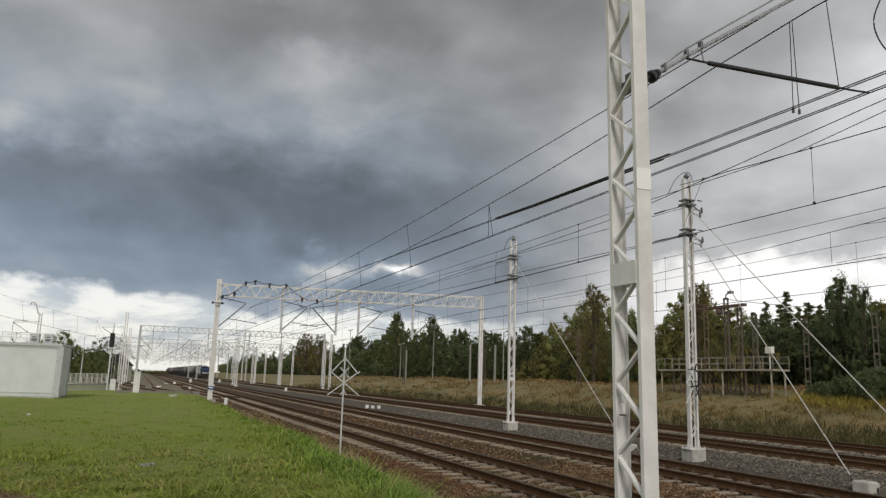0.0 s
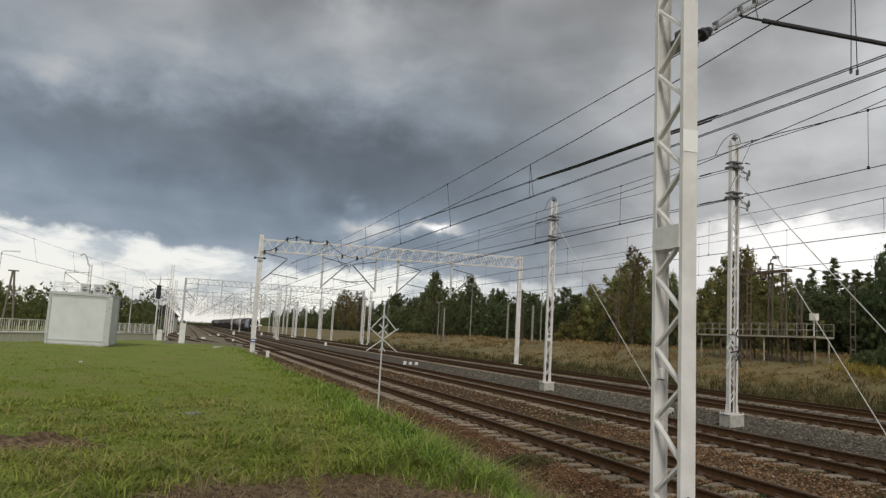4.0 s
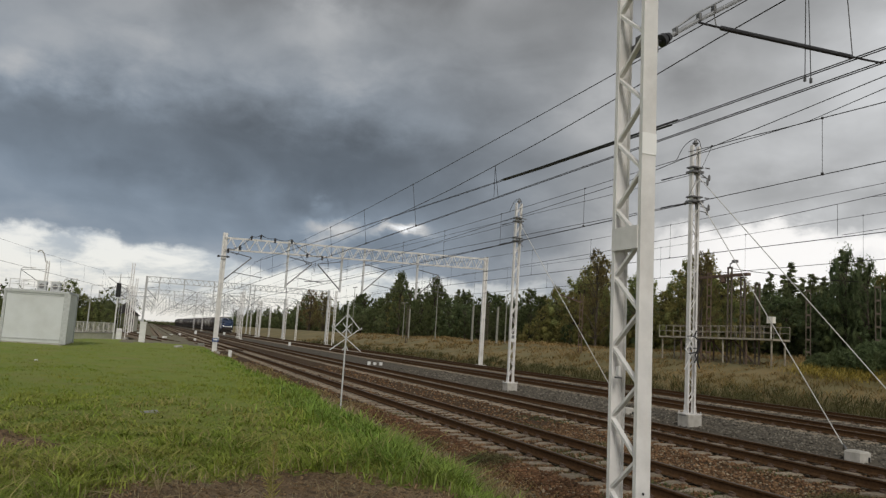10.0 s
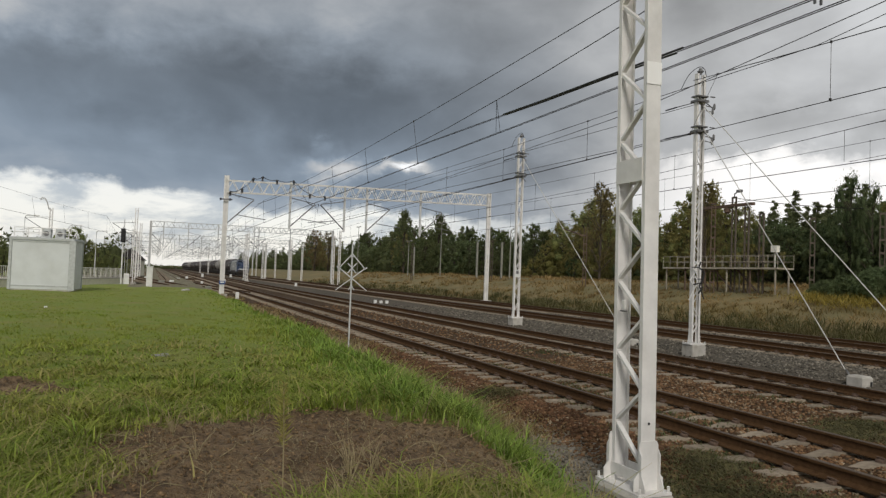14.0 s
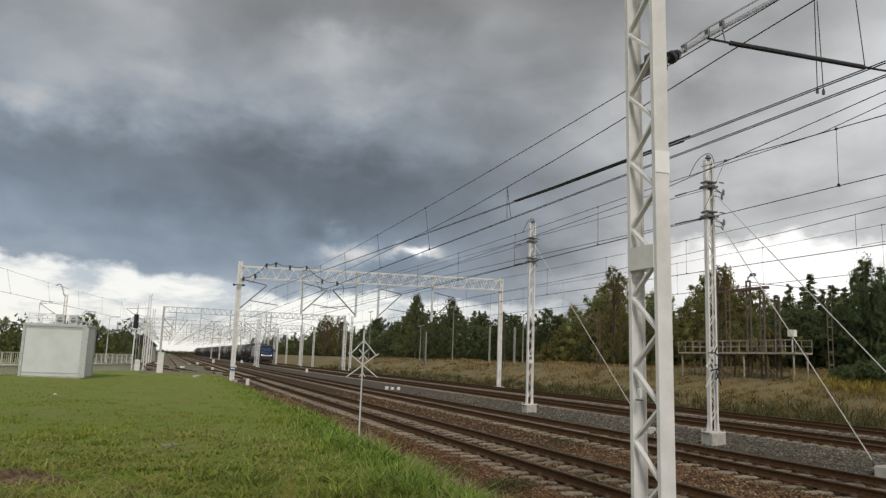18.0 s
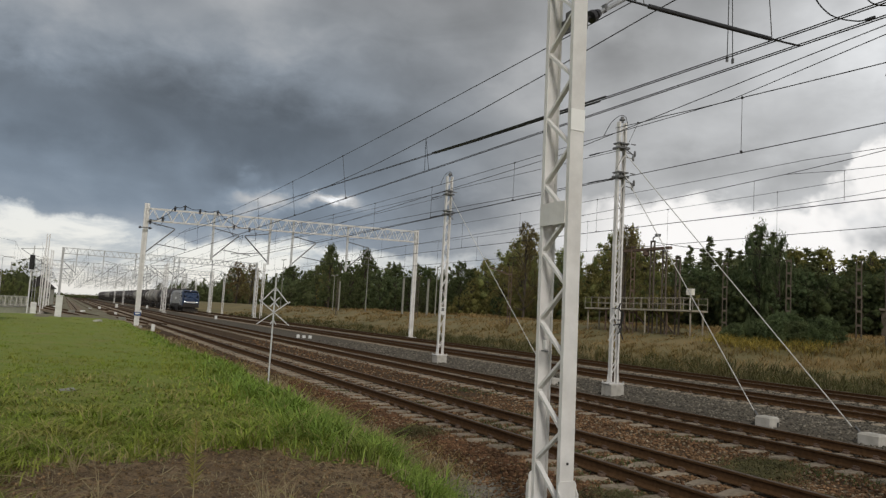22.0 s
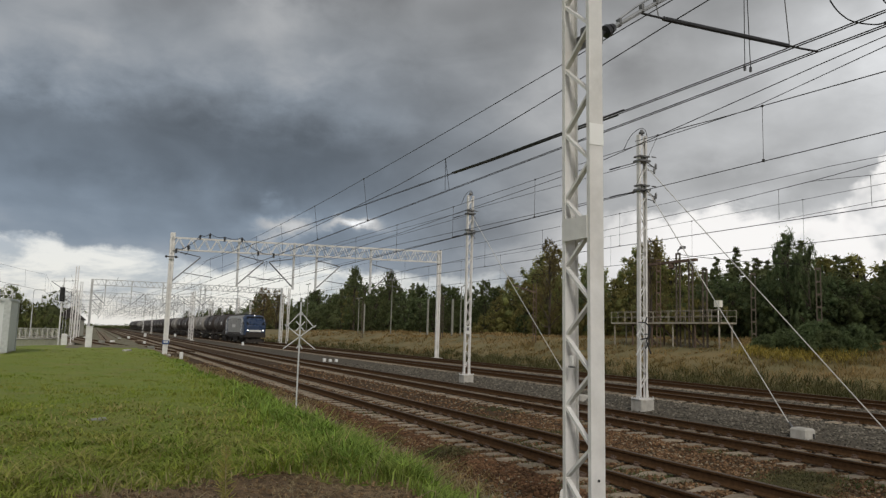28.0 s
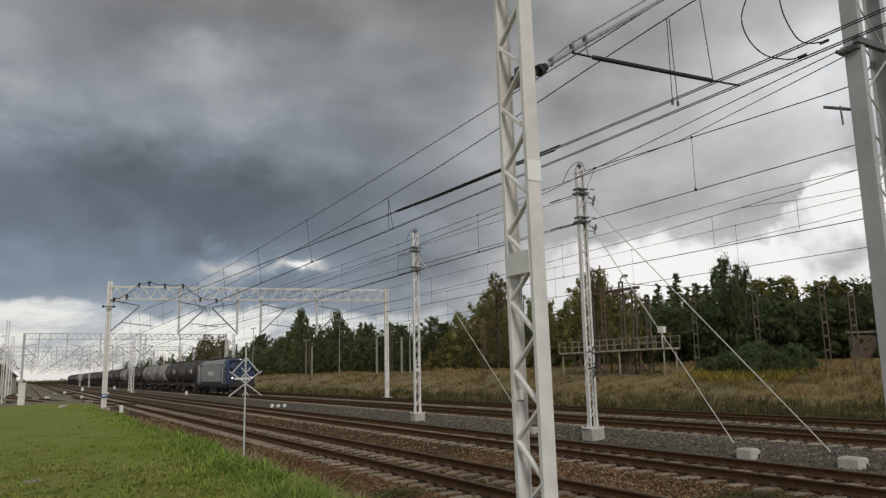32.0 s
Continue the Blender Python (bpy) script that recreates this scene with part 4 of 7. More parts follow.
for a in ((14.2, 122, 8, -1), (15.6, 138, 8.4, -1), (22.3, 164, 8, 1), (24.0, 172, 8, 0), (28.6, 119.5, 9.2, -1), (27.6, 119.5, 8.2, 0), (25.6, 148, 8.3, -1), (28.6, 152, 8, -1), (29.0, 190, 8, -1), (28.8, 225, 8, -1), (15.5, 186, 8, 1), (15.5, 230, 8, -1), (28.9, 262, 8, -1), (15.6, 272, 8, 1),
          (-2.0, 95.9, 9.2, -1), (-3.0, 129, 8.2, -1), (-1.8, 120, 8.7, 0), (-10.9, 94, 8.5, -1), (-2.6, 146, 8.6, -1), (-5.0, 168, 8.4, -1)):
    post = far_mast(*a)
    if a[1] == 94:
        part("curved_arm", Geo().tube(rounded([(0, 0, 8.3), (-0.25, 0, 8.4), (-0.4, 0, 8.9), (-0.65, 0, 9.5), (-1.0, 0, 9.6), (-1.15, 0, 9.35)]), 0.075, 6), STEEL_FAR, post)


def festoon():
    """Black jumper cable looped over stand-off insulators along the near gantry's beam."""
    ob = thing("jumper_cable", "black jumper cable looped along the gantry on insulators", "jumper cable", pose(0, 58.3 - 0.35, 0))
    xs = (5.25, 6.1, 6.9, 7.6, 8.7, 10.0, 11.3, 12.5)
    zs = (7.75, 8.05, 8.9, 9.06, 8.88, 8.94, 7.98, 7.9)
    for x, z in zip(xs, zs):
        part("insulator", Geo().tube([(x, 0, z - 0.02), (x, 0, z - 0.12), (x, 0, z - 0.24), (x, 0, z - 0.36)], [0.06, 0.10, 0.06, 0.09], 8), DARK, ob)
    for i in range(len(xs) - 1):
        part("cable", Geo().tube(sag_path((xs[i], 0, zs[i]), (xs[i + 1], 0, zs[i + 1]), 0.16, 8), 0.022, 5), BLACK, ob)
    for c in (((10.74, 7.82), (11.17, 7.24), (11.64, 7.02), (12.04, 7.27)), ((11.81, 7.03), (11.94, 6.53), (12.01, 7.23)), ((12.82, 7.88), (13.01, 7.39), (13.0, 6.93), (12.69, 6.86)), ((5.76, 7.9), (5.58, 7.39), (5.94, 7.32), (6.26, 7.95))):
        part("cable", Geo().tube([(x, 0, z) for x, z in c], 0.018, 5), BLACK, ob)
    for x in (4.62, 5.3):
        part("insulator", Geo().tube([(x - 0.12, 0, 7.1), (x - 0.1, 0, 7.1), (x + 0.02, 0, 7.1), (x + 0.04, 0, 7.1), (x + 0.12, 0, 7.1)], [0.04, 0.09, 0.09, 0.04, 0.04], 10), DARK, ob)
    part("switch", Geo().box(4.98, 0, 7.1, 0.62, 0.1, 0.08), BRACKET, ob)


def signboard():
    ob = thing("blue_plate", "small blue and white plate strapped to the gantry leg", "sign", pose(4.98, 58.3 - 0.16, 0.8))
    part("plate", Geo().box(0, 0, 0, 0.46, 0.02, 0.26), BLUE, ob)
    part("bar", Geo().box(0, -0.013, 0.02, 0.30, 0.006, 0.10), WHITE, ob)


def cabinet(x, y, w, d, h):
    z = float(ground_z(x, y))
    ob = thing("relay_cabinet", "tall white lineside relay cabinet on the grass", "cabinet", pose(x, y, z - 0.05), group="lineside cabinets")
    part("case", Geo().box(0, 0, h / 2, w, d, h, chamfer=0.02), WHITE, ob)
    part("hood", Geo().box(0, 0, h + 0.03, w + 0.06, d + 0.06, 0.07, chamfer=0.02), STEEL, ob)


signboard()
cabinet(-0.15, 61.5, 0.45, 0.4, 1.55)
cabinet(-2.4, 83.2, 0.5, 0.4, 1.3)


# ---- overhead line ----
def sag_path(a, b, sag, n=24):
    a, b = Vector(a), Vector(b)
    return [a.lerp(b, i / n) - Vector((0, 0, 4 * sag * (i / n) * (1 - i / n))) for i in range(n + 1)]


def overhead_line(spans, contact, label, r=0.008, pair=0.055, dropper_gap=6.0, first=0.0):
    """Carrying wire in sagging spans over a level double contact wire, tied by droppers. spans: (x, y, z) at the supports of the carrying wire; contact: polyline."""
    ob = thing("overhead_line", label, "overhead line", group="overhead lines")
    path = []
    for a, b in zip(spans, spans[1:]):
        ln = abs(b[1] - a[1])
        path += sag_path(a, b, min(0.9, ln * ln * 0.00011))[:-1]
    path.append(Vector(spans[-1]))
    part("messenger_wire", Geo().tube(path, r + 0.001, 5), WIRE, ob)
    cs = [Vector(p) for p in contact]
    for s in ((-0.5, 0.5) if pair else (0,)):
        part("contact_wire", Geo().tube([c + Vector((s * pair, 0, 0)) for c in cs], r, 5), WIRE, ob)

    def at(poly, y):
        for p, q in zip(poly, poly[1:]):
            lo, hi = min(p[1], q[1]), max(p[1], q[1])
            if lo <= y <= hi and hi > lo:
                k = (y - p[1]) / (q[1] - p[1])
                return p.lerp(q, k)
        return None
    y = first
    while y < max(p[1] for p in cs):
        u, v = at(path, y), at(cs, y)
        if u is not None and v is not None and u.z - v.z > 0.12:
            g = Geo().tube([u, v], 0.007, 4)
            g.box(v.x, v.y, v.z + 0.015, 0.05, 0.03, 0.06)
            g.box(u.x, u.y, u.z, 0.03, 0.04, 0.05)
            part("dropper", g, WIRE, ob)
        y += dropper_gap
    return ob


def line_wire(pts, r=0.010, label="thin dark feeder wire strung along the track", sag=0.0):
    path = []
    for a, b in zip(pts, pts[1:]):
        path += sag_path(a, b, sag)[:-1]
    path.append(Vector(pts[-1]))
    return tagged(new("line_wire", Geo().tube(path, r, 5).mesh("line_wire", WIRE)), label, "wire", group="line wires")


FAR = 480
overhead_line([(7.85, -52, 7.3), (7.7, 6.8, 7.15), (7.85, 58.3, 7.26), (7.85, 131, 7.3), (7.85, 214, 7.3), (7.85, FAR, 7.3)], [(7.95, -52, 5.56), (7.95, 6.8, 5.56), (7.85, FAR, 5.55)], "near track's carrying wire over twin contact wires", first=22.8)
overhead_line([(7.2, -52, 8.2), (7.4, 6.3, 6.68), (7.4, 8.3, 6.56), (7.4, 11.0, 6.36), (7.4, 13.5, 6.21), (7.4, 15.7, 6.12), (7.4, 18.7, 6.0), (7.4, 21.5, 5.94), (7.6, 58.3, 6.1), (7.7, 131, 7.2)], [(7.7, -52, 5.6), (7.7, 5.7, 5.61), (7.7, 9.4, 5.66), (7.7, 16, 5.835), (7.3, 58.3, 6.9)], "overlapping section's wires rising away from the contact line", dropper_gap=7.0, first=18.7)
overhead_line([(12.6, -45, 7.3), (12.6, 7.9, 6.84), (12.6, 10.9, 6.95), (12.6, 12.3, 7.0), (12.7, 13.5, 7.1), (13.1, 14.5, 7.27), (14.6, P3[1], 7.95)], [(12.6, -45, 5.75), (12.6, P3[1], 5.75)], "second track's overhead line ending at an anchor mast", pair=0.0, dropper_gap=4.2, first=2.6, r=0.010)
overhead_line([(12.6, 11.3, 6.975), (12.6, 16.6, 7.0), (12.6, 58.3, 7.4), (12.6, 131, 7.3), (12.6, 214, 7.3), (12.6, FAR, 7.3)], [(12.6, P3[1], 5.75), (12.6, 28, 5.70), (12.6, 58.3, 5.6), (12.6, FAR, 5.55)], "second track's overhead line running off into the yard", first=20)
overhead_line([(20.0, -45, 7.6), (20.0, 15, 7.35), (20.0, 22.5, 7.27), (20.0, 58.3, 7.6), (20, 131, 7.4), (20, 214, 7.3), (20, FAR, 7.3)], [(20, -45, 5.97), (20, 58.3, 5.8), (20, FAR, 5.6)], "third track's carrying wire over twin contact wires", first=25.0)
overhead_line([(25.0, -45, 7.6), (25.0, 15, 7.7), (25.0, 58.3, 7.6), (25, 131, 7.4), (25, 214, 7.3), (25, FAR, 7.3)], [(25, -45, 5.94), (25, 58.3, 5.8), (25, FAR, 5.6)], "outermost track's carrying wire over twin contact wires", first=2.0)
line_wire([(10.0, 5.97, 6.39), (10.0, 7.7, 6.27), (10.0, 9.8, 6.11), (10.0, 11.5, 5.98), (10.1, 14.0, 5.84), (11.6, 58.3, 5.6)], 0.008)
line_wire([(10.2, 5.93, 6.37), (12.6, 11.3, 6.98)], 0.008, "anchor wire drawn from the big mast to the carrying wire")
# the third track's overlap: one wire rising to its anchor, the other taking over
line_wire([(20.0, -8.0, 8.9), (20.0, 11.65, 7.29), (20.0, 13.65, 7.13), (20.0, 15.74, 7.0), (20.0, 19.8, 6.82), (20.0, 30.0, 6.55), (20.0, 58.3, 6.3)], 0.011)
line_wire([(20.0, 15.74, 7.0), (20.0, 13.7, 6.83), (20.0, 11.7, 6.74), (20.0, 5.0, 6.7), (20.0, -20.0, 7.2)], 0.008)
line_wire([(20.05, 16.78, 5.94), (20.05, 13.1, 6.07), (20.05, 11.8, 6.15), (20.0, 3.0, 6.75)], 0.008)
for y, z in ((13.72, 6.83), (16.9, 6.95), (7.4, 6.71)):
    line_wire([(20.0, y, z), (20.0, y, 5.94)], 0.007, "thin dropper hanging between carrying and contact wire")
for x in (7.88, 8.0):
    line_wire([(7.4, 15.75, 6.12), (x, 16.75, 5.57)], 0.006, "thin dropper hanging between carrying and contact wire")
line_wire([(P3[0], P3[1], 6.45), (14.2, 58.3, 6.9)], 0.011)
line_wire([(P3[0], P3[1], 7.3), (14.0, 58.3, 7.6)], 0.009)
line_wire([(P2[0], P2[1], 6.45), (15.2, 131, 6.8)], 0.011)
line_wire([(P2[0], P2[1], 7.3), (15.2, 131, 7.6)], 0.009)


# cantilever of the near mast
def near_cantilever():
    ob = thing("cantilever_arm", "steel cantilever with dark insulators and a registration arm", "cantilever", group="cantilevers")
    y = 6.8
    part("bracket", Geo().box(5.05, y, 5.43, 0.25, 0.10, 0.16), BRACKET, ob)
    ins = Geo()
    a, b = Vector((5.24, y, 5.515)), Vector((5.42, y, 5.64))
    d = (b - a).normalized()
    ins.tube([a + d * s for s in (-0.06, 0.0, 0.01, 0.06, 0.07, 0.09, 0.10, 0.15)], [0.018, 0.018, 0.078, 0.078, 0.04, 0.04, 0.06, 0.05], 14)
    ins.tube([a + d * 0.15, b], 0.022, 8)
    part("insulator", ins, DARK, ob, "ribbed dark insulator")
    part("top_tube", Geo().tube([(5.36, y, 5.60), (5.79, y, 5.90), (7.56, y, 7.06), (7.9, y, 7.28)], 0.026, 8), ZINC, ob)
    part("top_stay", Geo().tube([(5.45, y + 0.05, 5.72), (5.79, y + 0.05, 6.0), (7.5, y + 0.05, 7.16)], 0.014, 6), ZINC, ob)
    for p in ((5.45, 5.68), (5.79, 5.93), (6.01, 6.08)):
        part("clamp", Geo().box(p[0], y, p[1], 0.03, 0.075, 0.10, chamfer=0.008), BRACKET, ob)
    part("registration_arm", Geo().tube([(5.79, y, 5.87), (6.12, y, 5.875), (6.13, y, 5.875), (8.30, y, 5.957), (8.34, y, 5.96)], [0.014, 0.014, 0.03, 0.03, 0.02], 10), DARK, ob, "dark registration tube")
    part("steady_arm", Geo().tube([(8.30, y, 5.96), (8.6, y, 5.97), (8.9, y, 5.99)], 0.014, 6), DARK, ob)
    part("hanger_rod", Geo().tube([(6.01, y, 6.06), (6.06, y, 5.86)], 0.008, 5), BRACKET, ob)
    part("hanger_rod", Geo().tube([(8.2, y, 7.25), (8.34, y, 5.99)], 0.007, 5), WIRE, ob)


near_cantilever()
# insulated rods of the section gap
tagged(new("section_insulator", Geo().tube([(7.66, 9.45, 5.665), (7.68, 11.5, 5.725), (7.67, 14.0, 5.775), (7.66, 15.9, 5.835)], 0.018, 6).tube([(7.74, 9.7, 5.66), (7.74, 11.5, 5.715), (7.73, 14.0, 5.765), (7.72, 15.9, 5.83)], 0.016, 6).mesh("section_insulator", BLACK)), "long black insulating rods spliced into the contact wires", "section insulator")

festoon()


def jumper_loop(pts, label):
    g = Geo().tube(rounded(pts), 0.0085, 6)
    e = pts[-1]
    ob = thing("jumper_loop", label, "jumper cable", group="jumper loops")
    part("cable", g, BLACK, ob)
    part("clamp", Geo().box(e[0], e[1], e[2], 0.022, 0.11, 0.028), DARK, ob)


jumper_loop([(7.5, 5.3, 7.4), (7.75, 5.55, 7.1), (7.9, 5.74, 6.76), (7.9, 5.9, 6.43), (7.9, 5.83, 6.09), (7.9, 5.61, 5.78), (7.9, 5.3, 5.6), (7.9, 5.12, 5.57)], "black flexible jumper looping down to the contact wires")
jumper_loop([(7.5, 5.1, 7.3), (7.8, 5.36, 6.95), (7.9, 5.36, 6.59), (7.9, 5.31, 6.2), (7.9, 5.18, 5.85), (7.9, 5.04, 5.7), (7.9, 4.83, 5.63)], "black flexible jumper looping down to the contact wires")
for k in (-0.09, 0.09):
    line_wire([(7.42 + 0.25 * k, 6.7, 6.66), (7.88 + 0.6 * k, 7.1, 5.66)], 0.006, "thin dropper hanging between carrying and contact wire")
for x in (7.826, 7.934):
    tagged(new("wire_clamp", Geo().box(x, 7.1, 5.65, 0.022, 0.03, 0.07).mesh("wire_clamp", BRACKET)), "small dark clamp gripping the contact wire", "wire clamp", group="wire clamps")


def anchor_tackle():
    """The bracket on the big mast where a wire is drawn to its end."""
    ob = thing("tension_bracket", "grey tension bracket with an insulator on the anchor mast", "bracket", group="brackets")
    part("arm", Geo().box(10.5, 5.72, 6.5, 0.85, 0.08, 0.09).box(10.16, 5.86, 6.42, 0.10, 0.30, 0.08), BRACKET, ob)
    part("insulator", Geo().tube([(10.13, 5.90, 6.42), (10.10, 5.93, 6.41), (10.06, 5.95, 6.40), (10.01, 5.97, 6.39)], [0.035, 0.06, 0.035, 0.03], 8), BRACKET, ob)
    part("lower_arm", Geo().tube([(10.25, 5.95, 5.55), (9.92, 6.2, 5.62)], 0.024, 6).tube([(10.0, 6.0, 5.58), (10.02, 6.0, 5.3)], 0.015, 6), BRACKET, ob)


anchor_tackle()


def mast_top_gear(p, dy, clamps):
    """Insulators and turnbuckles at an anchor mast's collars, and the jumper over its cap."""
    ob = thing("tension_gear", "insulators and turnbuckles where the wires end on the mast", "tension gear", group="tension gear")
    for zz in (6.45, 7.35):
        part("insulator", Geo().tube([(p[0] - 0.05, p[1] + dy, zz), (p[0] - 0.1, p[1] + 0.9, zz)], 0.012, 6).tube([(p[0] - 0.1, p[1] + 0.9, zz), (p[0] - 0.16, p[1] + 1.35, zz - 0.02)], 0.022, 7), DARK, ob)
        part("turnbuckle", Geo().tube([(p[0], p[1] - 0.15, zz), (p[0] + 0.02, p[1] - 0.5, zz - 0.28)], 0.018, 6), BRACKET, ob)
        part("spreader", Geo().box(p[0] + 0.08, p[1] - 0.45, zz + 0.05, 0.16, 0.03, 0.03), BRACKET, ob)
        for k in range(clamps):
            q = zz - 0.16 - 0.14 * k
            part("clamp", Geo().bar((p[0] + 0.05, p[1] - 0.2, q), (p[0] + 0.28 - 0.06 * k, p[1] - 0.3, q - 0.05), 0.024), BRACKET, ob)
            part("insulator", Geo().tube([(p[0] + 0.28 - 0.06 * k, p[1] - 0.3, q - 0.12), (p[0] + 0.28 - 0.06 * k, p[1] - 0.3, q - 0.08), (p[0] + 0.28 - 0.06 * k, p[1] - 0.3, q + 0.03), (p[0] + 0.28 - 0.06 * k, p[1] - 0.3, q + 0.07)], [0.015, 0.034, 0.034, 0.015], 8), BRACKET, ob)
    part("jumper", Geo().tube(rounded([(p[0] - 0.1, p[1] + 0.75, 7.85), (p[0] - 0.05, p[1] + 0.45, 8.25), (p[0], p[1] + 0.1, 8.4), (p[0], p[1] - 0.15, 8.3), (p[0], p[1] - 0.25, 8.05)]), 0.01, 5), WIRE, ob)


mast_top_gear(P3, 0.15, 2)
mast_top_gear(P2, 0.15, 0)
overhead_line([(-16.0, -10, 7.4), (-12.5, 50, 7.4), (-5.2, 95.9, 7.5), (-6, 150, 7.4), (-7, 220, 7.3), (-8, FAR, 7.3)], [(-16.0, -10, 5.6), (-12.0, 50, 5.6), (-5.2, 95.9, 5.6), (-6, 150, 5.55), (-8, FAR, 5.5)], "overhead line along the platform track", first=24, dropper_gap=9)
overhead_line([(2.4, 95, 7.6), (2.4, 131, 7.3), (2.4, 214, 7.3), (2.4, FAR, 7.3)], [(2.4, 95, 5.7), (2.4, FAR, 5.5)], "overhead line over a yard siding", first=100, dropper_gap=9)
overhead_line([(-2.6, 95, 7.6), (-2.6, 131, 7.3), (-2.6, 214, 7.3), (-2.6, FAR, 7.3)], [(-2.6, 95, 5.7), (-2.6, FAR, 5.5)], "overhead line over a yard siding", first=102, dropper_gap=9)

# a slack old conductor from the inspection platform's tallest stanchion to a rusted mast
line_wire([(40.3, 43.1, 8.5), (42.8, 34.6, 7.3)], 0.022, "slack old conductor strung between rusted masts", sag=0.12)


# ---- lineside things ----
def cabin():
    """The white equipment cabin on the grass, with its roof rail and cooling units."""
    ob = thing("equipment_cabin", "white metal-clad equipment cabin standing on the grass", "cabin", pose(-5.72, 48.88, 0.20, 0, 0, -4))
    w, d, h = 3.28, 3.3, 2.78
    part("plinth", Geo().box(0, 0, 0.06, w - 0.1, d - 0.1, 0.2), CONCRETE, ob)
    part("wall", Geo().box(0, 0, h / 2 + 0.12, w - 0.06, d - 0.06, h), CABIN, ob)
    for sx in (-1, 1):
        for sy in (-1, 1):
            part("corner_post", Geo().box(sx * (w / 2 - 0.06), sy * (d / 2 - 0.06), h / 2 + 0.1, 0.34 if sx > 0 > sy else 0.16, 0.16, h + 0.04, chamfer=0.02), CABIN_TRIM, ob)
    part("roof", Geo().box(0, 0, h + 0.19, w + 0.08, d + 0.08, 0.16, chamfer=0.04), CABIN_TRIM, ob)
    for y in (-d / 2 + 0.01,):
        part("seam", Geo().box(0, y, h + 0.02, w - 0.2, 0.02, 0.06), CABIN_TRIM, ob)
        part("seam", Geo().box(0, y, 0.30, w - 0.2, 0.02, 0.06), CABIN_TRIM, ob)
    for y in (-d / 2 + 0.3, d / 2 - 0.3):
        for x in np.linspace(-w / 2 + 0.15, w / 2 - 0.35, 5):
            part("railing_post", Geo().tube([(x, y, h + 0.25), (x, y, h + 0.82)], 0.02, 6), STEEL, ob)
        for z in (h + 0.55, h + 0.82):
            part("rail", Geo().tube([(-w / 2 + 0.15, y, z), (w / 2 - 0.35, y, z)], 0.02, 6), STEEL, ob)
    for x in (-0.1, 0.62):
        u = part("cooling_unit", Geo().box(x, 0, h + 0.55, 0.5, 0.45, 0.58, chamfer=0.03), CABIN_TRIM, ob)
        part("fan_grille", Geo().tube([(x, -0.23, h + 0.55), (x, -0.245, h + 0.55)], 0.15, 14), BRACKET, u)
    return ob


cabin()


def platform():
    """A raised platform with a precast edge wall and a cream railing, running off behind the cabin."""
    a, b = Vector((-22.4, 30.6, 0)), Vector((-2.6, 88.7, 0))
    d = (b - a).normalized()
    ln = (b - a).length
    yaw = math.degrees(math.atan2(d.y, d.x))
    ob = thing("platform", "low station platform with a precast wall and cream railing", "platform", pose(a.x, a.y, -0.52, 0, 0, yaw), kind="structure")
    part("deck", Geo().box(ln / 2, 2.6, 0.42, ln, 4.8, 0.84), PLATFORM, ob)
    n = int(ln / 2.5)
    me = Geo().box(0, 0, 0.43, 2.47, 0.2, 0.86).mesh("wall_panel", PLATFORM)
    cap = Geo().box(0, 0, 0.93, 2.49, 0.34, 0.12, chamfer=0.02).mesh("coping", CONCRETE)
    rg = Geo()
    rg.tube([(-1.25, 0, 1.95), (1.25, 0, 1.95)], 0.03, 6)
    rg.tube([(-1.25, 0, 1.15), (1.25, 0, 1.15)], 0.025, 6)
    for i in range(9):
        x = -1.2 + i * 0.3
        rg.tube([(x, 0, 1.0), (x, 0, 1.95)], 0.05 if i % 4 == 0 else 0.022, 5)
    rail = rg.mesh("railing_bay", FENCE)
    for i in range(n):
        x = 1.25 + 2.5 * i
        part("wall_panel", me, None, ob, m=pose(x, 0, 0))
        part("coping", cap, None, ob, m=pose(x, 0, 0))
        part("railing_bay", rail, None, ob, m=pose(x, 0.15, 0))
    return ob


platform()


def street_lamp(x, y, h, arm=1.0):
    ob = thing("lamp_post", "slender pale platform lamp post with a short arm", "lamp post", pose(x, y, 0.1), group="platform lamps")
    part("pole", Geo().tube([(0, 0, 0), (0, 0, h * 0.5), (0, 0, h), (arm * 0.15, 0, h + 0.15), (arm, 0, h + 0.2)], [0.08, 0.065, 0.045, 0.04, 0.035], 8), STEEL_FAR, ob)
    part("lantern", Geo().box(arm * 1.15, 0, h + 0.2, 0.55, 0.2, 0.1, chamfer=0.02), STEEL, ob)


for p in ((-15.6, 73, 6.9, 1), (-13.2, 92, 6.6, 1), (-9.4, 98, 6.0, 1), (-7.2, 110, 6.0, 1)):
    street_lamp(*p)


def signal_post():
    ob = thing("colour_light_signal", "black colour light signal head on a white post", "railway signal", pose(-2.95, 84.0, -0.3))
    part("post", Geo().tube([(0, 0, 0), (0, 0, 6.1)], 0.07, 8), WHITE, ob)
    hd = part("signal_head", Geo().box(0, -0.12, 5.2, 0.46, 0.24, 1.45, chamfer=0.10), BLACK, ob)
    for i in range(4):
        part("hood", Geo().tube([(0, -0.24, 4.68 + 0.35 * i), (0, -0.38, 4.68 + 0.35 * i)], 0.11, 10), BLACK, hd)
    part("ladder", Geo().tube([(0.25, 0.1, 0), (0.25, 0.1, 5.6)], 0.02, 5).tube([(0.5, 0.1, 0), (0.5, 0.1, 5.6)], 0.02, 5), STEEL_FAR, ob)
    part("cabinet", Geo().box(0.5, 0, 0.75, 0.5, 0.4, 1.0, chamfer=0.03), STEEL, ob)


signal_post()


